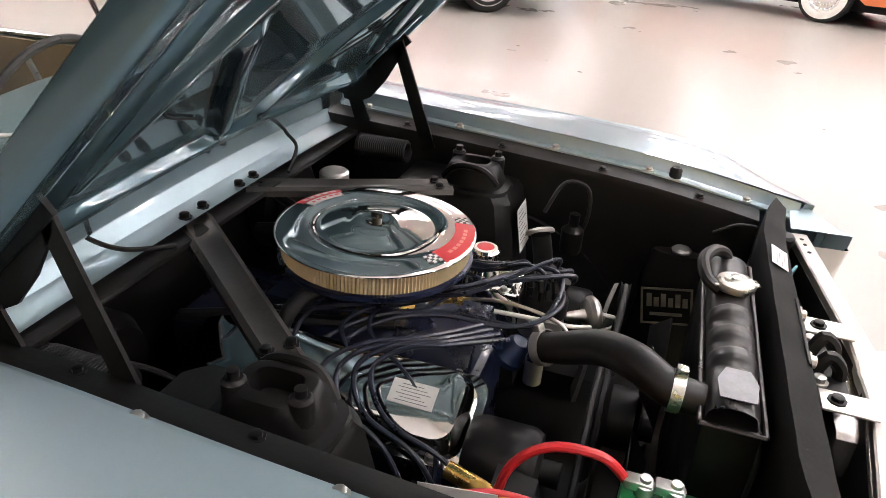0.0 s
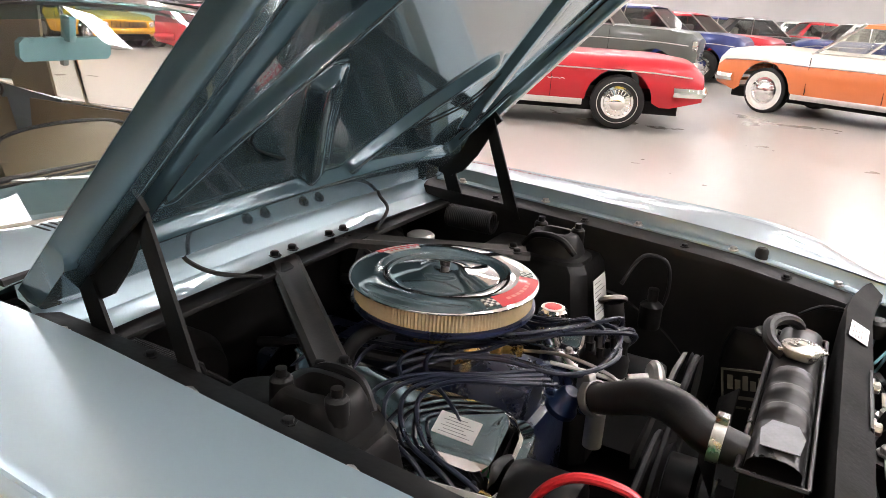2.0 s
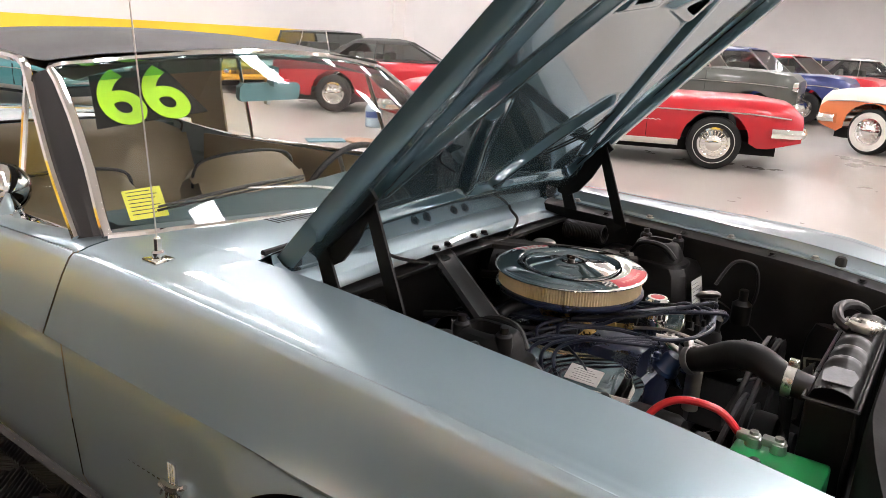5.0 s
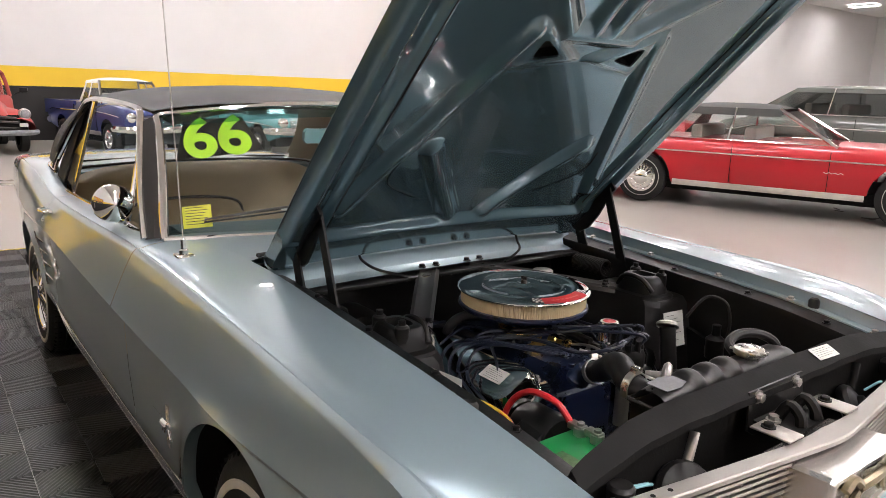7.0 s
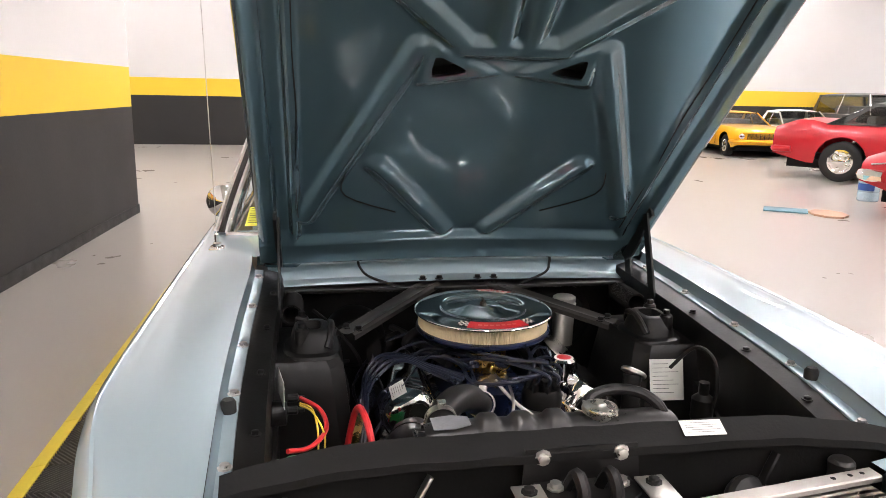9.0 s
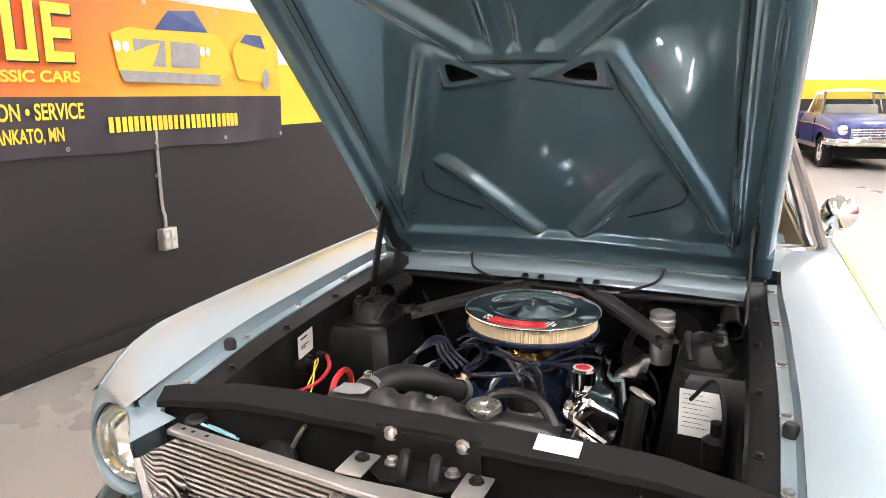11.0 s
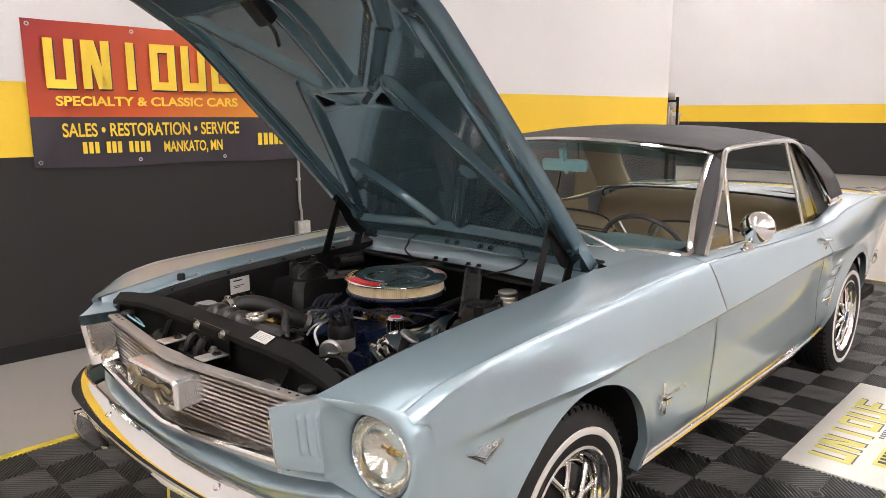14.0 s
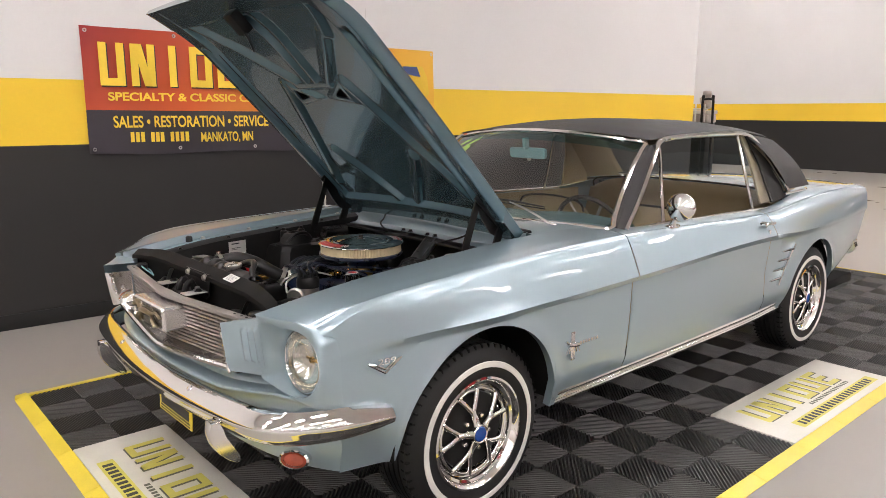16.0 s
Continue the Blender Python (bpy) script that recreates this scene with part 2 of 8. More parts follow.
def bolts(parent, pts, material, r=0.008, h=0.007, axis="z", label=""):
    """One bolt at each place, all on one mesh."""
    bm = bmesh.new()
    bolt(bm, (0, 0, 0), r, h, axis)
    me = finish("bolt", bm, material)
    for p in pts:
        ob = new("bolt", me)
        ob.parent = parent
        ob.location = p
        if label:
            ob["label"] = label


def keyed(keys):
    """A smooth line through (x, y, z) keys, read by x: (y, z)."""
    ks = sorted(keys)
    xs = np.array([k[0] for k in ks])

    def at(x):
        out = []
        for c in (1, 2):
            v = np.array([k[c] for k in ks])
            d = np.gradient(v, xs)
            i = int(np.clip(np.searchsorted(xs, x) - 1, 0, len(xs) - 2))
            h = xs[i + 1] - xs[i]
            t = min(1.0, max(0.0, (x - xs[i]) / h))
            out.append(float((2 * t ** 3 - 3 * t * t + 1) * v[i] + (t ** 3 - 2 * t * t + t) * h * d[i] + (3 * t * t - 2 * t ** 3) * v[i + 1] + (t ** 3 - t * t) * h * d[i + 1]))
        return out
    return at


def text_part(name, body, size, material, parent, m, label="", depth=0.001, width=None, bold=0.0):
    """Raised lettering in the plane of m, x along the line; width stretches it to a length."""
    cu = bpy.data.curves.new(name, "FONT")
    cu.body, cu.size, cu.extrude, cu.offset = body, size, depth, bold
    cu.align_x, cu.align_y = "LEFT", "BOTTOM_BASELINE"
    tmp = bpy.data.objects.new("tmp", cu)
    me = bpy.data.meshes.new_from_object(tmp)
    bpy.data.objects.remove(tmp)
    xs = [v.co.x for v in me.vertices]
    f = (width / (max(xs) - min(xs))) if width else 1.0
    me.transform(m @ Matrix.Diagonal((f, 1, 1, 1)))
    me.materials.clear()
    me.materials.append(material)
    ob = new(name, me)
    ob.parent = parent
    if label:
        ob["label"] = label
    return ob


# ---- the room ----
def swung(ob, px, py, degrees=-3.3):
    """The wall and the tile mat lie a little askew to the car."""
    ob.matrix_basis = pose(px, py, 0, 0, 0, degrees) @ pose(-px, -py, 0) @ ob.matrix_basis
    return ob


WALL_Y, WALL_END, BACK_X, FAR_Y, EAST_X, CEIL = -2.69, -6.86, -17.0, 42.0, 16.5, 6.0
bm = bmesh.new()
box(bm, BACK_X - 0.4, EAST_X + 0.4, -12.4, FAR_Y + 0.4, -0.2, 0.0)
floor = single("floor", bm, CONCRETE, "polished beige-grey concrete showroom floor", "floor", kind="structure")


def banded_wall(name, x0, x1, y0, y1, label):
    """A thick wall: charcoal dado, yellow band, white above."""
    w = thing(name, label, "wall", kind="structure")
    for nm, z0, z1, material, lab in (("dado", 0.0, 1.18, WALL_BLACK, "charcoal painted dado"), ("stripe", 1.18, 1.60, WALL_YELLOW, "bright yellow painted band"), ("upper_wall", 1.60, CEIL, WALL_WHITE, "white painted upper wall")):
        bm = bmesh.new()
        box(bm, x0, x1, y0, y1, z0, z1)
        part(nm, bm, material, w, lab)
    return w


south = banded_wall("wall_south", WALL_END, EAST_X + 1, WALL_Y - 0.3, WALL_Y, "white wall with yellow band over charcoal dado")
wall_return = banded_wall("wall_return", WALL_END, WALL_END + 0.3, -12.0, WALL_Y - 0.3, "end return of the banded wall")
banded_wall("wall_west", BACK_X - 0.3, BACK_X, -12.0, 15.5, "far white wall with yellow and charcoal bands")
bm = bmesh.new()
box(bm, BACK_X - 0.3, BACK_X, 15.5, FAR_Y, 0, CEIL)
single("wall_west_plain", bm, WALL_WHITE, "plain white far wall beyond the bands", "wall", kind="structure")
banded_wall("wall_recess", BACK_X, WALL_END, -12.3, -12.0, "recess wall with yellow and charcoal bands")
bm = bmesh.new()
box(bm, BACK_X - 0.3, EAST_X + 0.3, FAR_Y, FAR_Y + 0.3, 0, CEIL)
single("wall_north", bm, WALL_WHITE, "plain white far showroom wall", "wall", kind="structure")
bm = bmesh.new()
box(bm, EAST_X, EAST_X + 0.3, WALL_Y - 1, FAR_Y, 0, CEIL)
single("wall_east", bm, WALL_WHITE, "plain white showroom side wall", "wall", kind="structure")
bm = bmesh.new()
box(bm, BACK_X - 0.3, EAST_X + 0.3, -12.3, FAR_Y + 0.3, CEIL, CEIL + 0.2)
single("ceiling", bm, CEILING_WHITE, "white showroom ceiling", "ceiling", kind="structure")
bm = bmesh.new()
box(bm, WALL_END + 0.002, EAST_X, WALL_Y, WALL_Y + 0.014, 0.0, 0.10, 0.003)
base_strip = single("baseboard", bm, RUBBER, "black rubber wall base strip", "baseboard", kind="structure")

for ob in (south, wall_return, base_strip):
    swung(ob, -1.0, WALL_Y)

LIGHT = glow("light panel", (1.0, 0.953, 0.970), 43.0)


def ceiling_light():
    l = thing("ceiling_light", "white rectangular ceiling light fixture, lit", "ceiling light", "ceiling lights")
    bm = bmesh.new()
    for a in (-1, 1):
        box(bm, -0.64, 0.64, a * 0.30 - 0.02, a * 0.30 + 0.02, -0.09, 0.0, 0.004)
        box(bm, a * 0.62 - 0.02, a * 0.62 + 0.02, -0.28, 0.28, -0.09, 0.0, 0.004)
    part("frame", bm, CEILING_WHITE, l)
    bm = bmesh.new()
    box(bm, -0.60, 0.60, -0.28, 0.28, -0.06, -0.03)
    part("diffuser", bm, LIGHT, l, "glowing white diffuser")
    return l


first_light = ceiling_light()
first_light.matrix_basis = pose(1.6, -0.3, CEIL - 0.02, 0, 0, 0)
# Rows at 8.8, 11.4 and 14.0 are unseen, added to brighten the engine bay.
for gx in (-15.2, -12.0, -8.6, -6.4, -3.7, 1.6, 3.8, 6.4, 8.8, 11.4, 14.0):
    for gy in (-9.0, -5.0, -0.3, 4.0, 8.0, 12.5, 18.0, 24.0, 30.0, 36.0):
        if (gx, gy) not in ((1.6, -0.3), (-3.7, -0.3)) and (gy > -1 or gx < -8):
            copy_thing(first_light, pose(gx, gy, CEIL - 0.02))

# ---- the main car: forward is +x, its left is +y, the front axle stands at x = 0 ----
car = thing("car", "light blue vintage coupe with black vinyl roof and open hood", "car")
WIDE = 1.028
CAR_M = Matrix.Translation((0, 0, -0.025)) @ Matrix.Diagonal((1, WIDE, 1, 1))
car.matrix_basis = CAR_M
LOW = keyed([(0.60, 0.738, 0.374), (0.40, 0.764, 0.364), (-0.35, 0.764, 0.335), (-1.2, 0.764, 0.335), (-2.0, 0.757, 0.335), (-2.4, 0.735, 0.345), (-2.7, 0.735, 0.36), (-3.15, 0.710, 0.385), (-3.68, 0.64, 0.50)])
BULGE = keyed([(0.61, 0.764, 0.50), (0.40, 0.796, 0.46), (-0.35, 0.796, 0.43), (-1.2, 0.798, 0.43), (-2.2, 0.785, 0.44), (-2.7, 0.772, 0.45), (-3.2, 0.742, 0.47), (-3.68, 0.68, 0.55)])
MID = keyed([(0.616, 0.784, 0.64), (0.40, 0.808, 0.63), (-0.35, 0.810, 0.60), (-1.2, 0.808, 0.60), (-1.8, 0.798, 0.60), (-2.15, 0.782, 0.60), (-2.4, 0.792, 0.60), (-2.7, 0.786, 0.60), (-3.2, 0.758, 0.62), (-3.68, 0.702, 0.66)])
UNDER = keyed([(0.617, 0.785, 0.725), (0.40, 0.806, 0.738), (0.1, 0.812, 0.740), (-0.35, 0.814, 0.742), (-1.05, 0.814, 0.755), (-1.74, 0.806, 0.768), (-2.1, 0.800, 0.762), (-2.4, 0.803, 0.750), (-2.7, 0.796, 0.748), (-3.2, 0.768, 0.752), (-3.68, 0.716, 0.76)])
CREASE = keyed([(0.618, 0.787, 0.752), (0.5, 0.806, 0.764), (0.40, 0.822, 0.770), (0.2, 0.838, 0.772), (-0.35, 0.845, 0.774), (-1.05, 0.846, 0.788), (-1.74, 0.840, 0.802), (-2.1, 0.832, 0.798), (-2.4, 0.818, 0.780), (-2.7, 0.806, 0.775), (-3.2, 0.776, 0.782), (-3.68, 0.728, 0.79)])
SHOULDER = keyed([(0.640, 0.780, 0.803), (0.52, 0.796, 0.846), (0.40, 0.807, 0.858), (0.0, 0.808, 0.868), (-0.5, 0.807, 0.876), (-1.0, 0.806, 0.876), (-1.6, 0.806, 0.862), (-2.1, 0.801, 0.858), (-2.7, 0.782, 0.882), (-3.2, 0.757, 0.892), (-3.68, 0.718, 0.882)])
TOP = keyed([(0.668, 0.757, 0.846), (0.58, 0.774, 0.888), (0.5, 0.780, 0.899), (0.4, 0.782, 0.907), (0.2, 0.780, 0.917), (0.0, 0.777, 0.923), (-0.3, 0.772, 0.932), (-0.6, 0.769, 0.937), (-0.9, 0.770, 0.936), (-1.6, 0.772, 0.914), (-2.1, 0.762, 0.905), (-2.7, 0.737, 0.940), (-3.2, 0.722, 0.952), (-3.68, 0.692, 0.930)])
INNER = keyed([(0.766, 0.576, 0.856), (0.6, 0.580, 0.882), (0.45, 0.584, 0.902), (0.1, 0.586, 0.928), (-0.386, 0.586, 0.953), (-0.62, 0.606, 0.957), (-0.86, 0.690, 0.948), (-1.6, 0.700, 0.930), (-2.2, 0.695, 0.918), (-2.7, 0.66, 0.965), (-3.2, 0.650, 0.968), (-3.68, 0.62, 0.945)])
FRONT_END = {id(LOW): 0.60, id(BULGE): 0.61, id(MID): 0.616, id(UNDER): 0.617, id(CREASE): 0.618, id(SHOULDER): 0.632, id(TOP): 0.668, id(INNER): 0.766}
ARCHES = ((0.06, 0.365, 0.366), (-2.693, 0.345, 0.355))


def on_line(line, x):
    """The point of a body line at x; ahead of 0.41 the lines close up to the slanting front edge."""
    if x > 0.41:
        x = 0.41 + (x - 0.41) / (0.745 - 0.41) * (FRONT_END[id(line)] - 0.41)
    y, z = line(x)
    return x, y, z


def inner_edge(x, s):
    """The fender's inner top edge."""
    return on_line(INNER, x)


def side_y(x, z):
    """How far out the body side lies at (x, z)."""
    side = [on_line(l, x) for l in (LOW, BULGE, MID, UNDER, CREASE, SHOULDER, TOP)]
    return float(np.interp(z, [q[2] for q in side], [q[1] for q in side]))


def column(x, s=1):
    """A cut across one side of the body at x, from the sill or wheel arch up to the inner top edge."""
    side = [on_line(l, x) for l in (LOW, BULGE, MID, UNDER, CREASE)]
    zs = [p[2] for p in side]
    ys = [p[1] for p in side]
    pts = []
    bottom, arch = zs[0], None
    for cx, cz, r in ARCHES:
        if abs(x - cx) < r:
            za = cz + math.sqrt(r * r - (x - cx) ** 2)
            if za > bottom:
                bottom, arch = za, (cx, cz, r)
    for k in range(15):
        z = bottom + (zs[4] - bottom) * (k / 14 if k < 14 else 1)
        if k == 13:
            z = max(zs[3] + 0.45 * (zs[4] - zs[3]), bottom + 0.9 * (zs[4] - bottom))
        if k == 12:
            z = max(zs[3], bottom + 0.8 * (zs[4] - bottom))
        y = float(np.interp(z, zs, ys))
        for cx, cz, r in ARCHES:
            d = math.hypot(x - cx, z - cz) - r
            if z > 0.3 and d > -0.01:
                y += 0.013 * math.exp(-(d / 0.05) ** 2)
        xx = float(np.interp(z, zs, [p[0] for p in side]))
        pts.append((xx, y, z))
    pts.insert(0, (pts[0][0], pts[0][1] - 0.03, pts[0][2] + 0.004))
    c0, sh, ridge = (Vector(on_line(l, x)) for l in (CREASE, SHOULDER, TOP))
    inner = Vector(inner_edge(x, s))
    melt = max(0.0, min(1.0, (x - 0.42) / 0.30))
    melt = melt * melt * (3 - 2 * melt)
    ridge = ridge.lerp(sh * 0.45 + ridge.lerp(inner, 0.35) * 0.55, 0.5 * melt)
    up = spline([c0, sh, ridge + Vector((0, 0.012, -0.010)) * (1 + melt)], 5)[1:]
    fade = max(0.0, min(1.0, (x + 1.3) / 0.5)) * max(0.0, min(1.0, (0.72 - x) / 0.2))
    flat = [ridge + Vector((0, 0.005, -0.0025)) * (1 + melt), ridge, ridge + Vector((0, -0.006, -0.001 - 0.001 * fade))]
    for k in (0.07, 0.12, 0.17, 0.24, 0.33, 0.5, 0.75, 0.93, 1.0):
        dip = 0.0022 * fade * math.exp(-((k - 0.13) / 0.075) ** 2) - 0.003 * math.sin(math.pi * k)
        flat.append(ridge.lerp(inner, k) - Vector((0, 0, dip)))
    return pts + [tuple(p) for p in up + flat]


def body_panel(name, x0, x1, n, label, parent=None, flange=False):
    for s in (1, -1):
        bm = bmesh.new()
        rows = []
        for i in range(n + 1):
            col = column(x0 + (x1 - x0) * i / n, s)
            if flange:
                last = col[-1]
                col.append((last[0], last[1] - 0.004, last[2] - 0.006))
                col.append((last[0], last[1] - 0.008, last[2] - 0.022))
                col.append((last[0], last[1] - 0.040, last[2] - 0.024))
            rows.append([(x, y * s, z) for x, y, z in col])
        sheet(bm, rows)
        bmesh.ops.recalc_face_normals(bm, faces=bm.faces[:])
        part(name, bm, PAINT, parent or car, label, 32)


body_panel("fender", -0.763, 0.745, 110, "light blue metallic front fender", flange=False)
body_panel("door", -2.046, -0.769, 40, "light blue door with character crease")
body_panel("quarter_panel", -3.68, -2.052, 90, "light blue rear quarter panel")

# inner flange along the fender tops, with the hood bumpers and bolts
for s in (1, -1):
    bm = bmesh.new()
    rows = []
    for i in range(25):
        x = 0.735 - i * 1.11 / 24
        _, y, z = inner_edge(x, s)
        rows.append([(x, s * y, z - 0.001), (x, s * (y - 0.004), z - 0.020), (x, s * (y - 0.008), z - 0.028), (x, s * (y - 0.030), z - 0.030), (x, s * (y - 0.031), z - 0.034)])
    sheet(bm, rows)
    fl = part("fender_flange", bm, PAINT, car, "light blue inner fender flange", 28)
    bolts(fl, [(x, s * (inner_edge(x, s)[1] - 0.020), inner_edge(x, s)[2] - 0.030) for x in (0.62, 0.40, 0.18, -0.06, -0.30)], STEEL, 0.008, 0.008)
    bm = bmesh.new()
    _, y, z = inner_edge(0.46, s)
    lathe(bm, [(0, 0.024), (0.010, 0.024), (0.014, 0.018), (0.014, 0.0), (0, 0)], 14, pose(0.46, s * (y - 0.015), z - 0.030))
    part("rubber_stop", bm, RUBBER, fl, "black rubber hood bumper")

# nose: gill panels beside the grille, headlamps, stone shield and valance
LAMP = (0.670, 0.674, 0.717)
RIM = ((0.752, 0.582, 0.662), (0.760, 0.580, 0.842), (0.766, 0.577, 0.856), (0.734, 0.632, 0.851), (0.700, 0.690, 0.846), (0.669, 0.746, 0.838), (0.634, 0.780, 0.803), (0.618, 0.787, 0.752), (0.617, 0.785, 0.725), (0.616, 0.784, 0.640), (0.613, 0.778, 0.590), (0.640, 0.735, 0.582), (0.690, 0.670, 0.602), (0.730, 0.615, 0.640))


def rim_point(a):
    """The bezel's outer edge in the direction a round the lamp."""
    hx, hy, hz = LAMP
    for k in range(len(RIM)):
        p, q = RIM[k], RIM[(k + 1) % len(RIM)]
        ap, aq = math.atan2(p[2] - hz, p[1] - hy), math.atan2(q[2] - hz, q[1] - hy)
        span = (ap - aq) % (2 * math.pi)
        d = (ap - a) % (2 * math.pi)
        if d <= span:
            return Vector(p).lerp(Vector(q), d / span)
    return Vector(RIM[0])


def brow_point(a):
    """The crisp front edge of the bezel: close round the lamp outboard, out at the gill panel inboard."""
    hx, hy, hz = LAMP
    c, sn = math.cos(a), math.sin(a)
    deg = math.degrees(a) % 360
    fore = float(np.interp(deg, [0, 40, 65, 90, 115, 180, 360], [0.010, 0.011, 0.018, 0.034, 0.050, 0.050, 0.010]))
    far = float(np.interp(deg, [0, 50, 90, 120, 180, 360], [0.0985, 0.0985, 0.103, 0.108, 0.0985, 0.0985]))
    close = Vector((hx + fore, hy + c * far, hz + sn * far))
    o = rim_point(a)
    w = np.interp(deg, [0, 108, 132, 150, 215, 235, 275, 360], [0, 0, 0.85, 0.97, 0.97, 0.75, 0.0, 0])
    return close.lerp(o, float(w))


for s in (1, -1):
    nose = new("headlight_housing")
    nose.parent = car
    hx, hy, hz = LAMP
    m = pose(hx, s * hy, hz, 0, 88, 0)
    bm = bmesh.new()
    rings = [[] for _ in range(13)]
    for i in range(96):
        a = 2 * math.pi * i / 96
        o, r = rim_point(a), brow_point(a)
        c, sn = math.cos(a), math.sin(a)
        ctrl = Vector((max(o.x, r.x) + 0.003, o.y + 0.22 * (r.y - o.y), o.z + 0.22 * (r.z - o.z)))
        roll = [o + Vector((-0.02, 0, 0)), o + Vector((-0.0015, 0, 0))] + [o * (1 - q) ** 2 + ctrl * 2 * q * (1 - q) + r * q * q for q in (0.08, 0.22, 0.4, 0.58, 0.76, 0.90, 1.0)]
        near = Vector((hx + 0.002, hy + c * 0.0975, hz + sn * 0.0975))
        roll += [r.lerp(near, 0.06) - Vector((0.002, 0, 0)), r.lerp(near, 0.6), near, Vector((hx - 0.03, hy + c * 0.094, hz + sn * 0.094))]
        for ring, p in zip(rings, roll):
            ring.append((p[0], s * p[1], p[2]))
    sheet(bm, rings, wrap=True)
    part("bezel", bm, PAINT, nose, "light blue headlamp bezel", 42)
    bm = bmesh.new()
    lathe(bm, [(0.096, -0.02), (0.0965, 0.001), (0.0945, 0.003), (0.0925, -0.002)], 48, m)
    part("lamp_seal", bm, RUBBER, nose, "dark gap round the lamp")
    bm = bmesh.new()
    lathe(bm, [(0.0925, -0.01), (0.092, 0.004), (0.0885, 0.008), (0.085, 0.002)], 48, m)
    part("trim_ring", bm, CHROME, nose, "chrome headlamp ring")
    bm = bmesh.new()
    lathe(bm, [(0.0865 * math.cos(q), 0.001 + 0.024 * math.sin(q)) for q in np.linspace(0, math.pi / 2 - 0.001, 16)], 72, m)
    for v in bm.verts:
        d = math.hypot(v.co.y - s * hy, v.co.z - hz)
        v.co.x += 0.0008 * math.sin((v.co.y - s * hy) * 2 * math.pi / 0.011) * max(0.0, 1 - (d / 0.086) ** 4)
    part("lens", bm, LENS, nose, "clear ribbed glass lens", 60)
    bm = bmesh.new()
    lathe(bm, [(0.088 * math.cos(q), -0.002 - 0.062 * math.sin(q)) for q in np.linspace(0, math.pi / 2 - 0.001, 12)], 48, m)
    part("reflector", bm, REFLECTOR, nose, "silver lamp reflector", 60)
    bm = bmesh.new()
    lathe(bm, [(0.0, 0.012), (0.008, 0.010), (0.010, 0.0), (0.0, 0.0)], 14, pose(hx - 0.032, s * hy, hz, 0, 90, 0))
    # The crossbar stands in for an amber reflection across the lens.
    box(bm, hx - 0.036, hx - 0.030, s * hy - 0.034, s * hy + 0.034, hz - 0.004, hz + 0.003, 0.001)
    part("bulb_shield_and_glint", bm, BRASS, nose, "small brass bulb shield with a bar as amber reflection")
    # gill panel from the lamp to the grille
    bm = bmesh.new()
    rows = []
    for i in range(49):
        u = i / 48
        y = 0.582 - 0.078 * u
        x = 0.757 + 0.079 * u - 0.004 * math.sin(math.pi * u)
        row = []
        for k in range(25):
            v = k / 24
            z = 0.844 - 0.016 * u - v * (0.183 - 0.031 * u)
            groove = 0.0
            for gpos in (0.11, 0.29, 0.47):
                d = (u - gpos) / 0.085
                groove += max(0.0, 1 - abs(d) ** 3) * (0.55 - 0.45 * d)
            env = max(0.0, min(1.0, (v - 0.15) / 0.05)) * max(0.0, min(1.0, (0.76 - v) / 0.05))
            row.append((x + 0.014 * groove * env - 0.030 * max(0.0, v - 0.80) - 0.018 * v, s * (y - 0.004 * v * u), z))
        rows.append([(0.715, s * y, row[0][2] - 0.004), (x - 0.004, s * y, row[0][2] + 0.001)] + row)
    sheet(bm, rows)
    part("gill_panel", bm, PAINT, nose, "light blue panel with three raised gills", 32)

# lower panel between grille and bumper, and the valance below
bm = bmesh.new()
rows = []
for y in np.linspace(-0.768, 0.768, 73):
    q = 1 - (abs(y) / 0.768) ** 3.4
    x = 0.612 + 0.215 * q
    z = float(np.interp(abs(y), [0, 0.40, 0.60, 0.70, 0.768], [0.588, 0.597, 0.616, 0.602, 0.572]))
    t = max(z + 0.022, 0.636 - 0.05 * max(0.0, abs(y) - 0.6) / 0.168)
    rows.append([(x - 0.07, y, t + 0.004), (x - 0.062, y, t), (x - 0.050, y, z + 0.010), (x - 0.008, y, z + 0.006), (x - 0.001, y, z + 0.002), (x, y, z - 0.003), (x - 0.004, y, z - 0.009), (x - 0.018, y, z - 0.018), (x - 0.030, y, z - 0.034), (x - 0.034, y, z - 0.060)])
sheet(bm, rows)
part("stone_shield", bm, PAINT, car, "light blue panel under the grille", 40)
bm = bmesh.new()
rows = []
for y in np.linspace(-0.768, 0.768, 73):
    q = 1 - (abs(y) / 0.768) ** 3.4
    row = []
    for x, w, z, end in ((0.598, 0.17, 0.575, 0.776), (0.606, 0.165, 0.50, 0.765), (0.604, 0.16, 0.45, 0.757), (0.600, 0.145, 0.40, 0.744), (0.592, 0.135, 0.374, 0.738), (0.570, 0.13, 0.376, 0.732)):
        row.append((x + w * q, y * (1 + (end / 0.768 - 1) * (abs(y) / 0.768) ** 4), z))
    rows.append(row)
sheet(bm, rows)
part("valance", bm, PAINT, car, "light blue lower front valance", 50)
for s in (1, -1):
    lamp = new("parking_lamp")
    lamp.parent = car
    m = pose(0.688, s * 0.640, 0.412, 0, 84, s * 38)
    bm = bmesh.new()
    lathe(bm, [(0.047, -0.01), (0.047, 0.014), (0.040, 0.018), (0.036, 0.01)], 28, m @ Matrix.Diagonal((0.62, 1.0, 1, 1)))
    part("lamp_ring", bm, CHROME, lamp, "chrome ring")
    bm = bmesh.new()
    lathe(bm, [(0.038, 0.008), (0.03, 0.016), (0.0, 0.02)], 28, m @ Matrix.Diagonal((0.62, 1.0, 1, 1)))
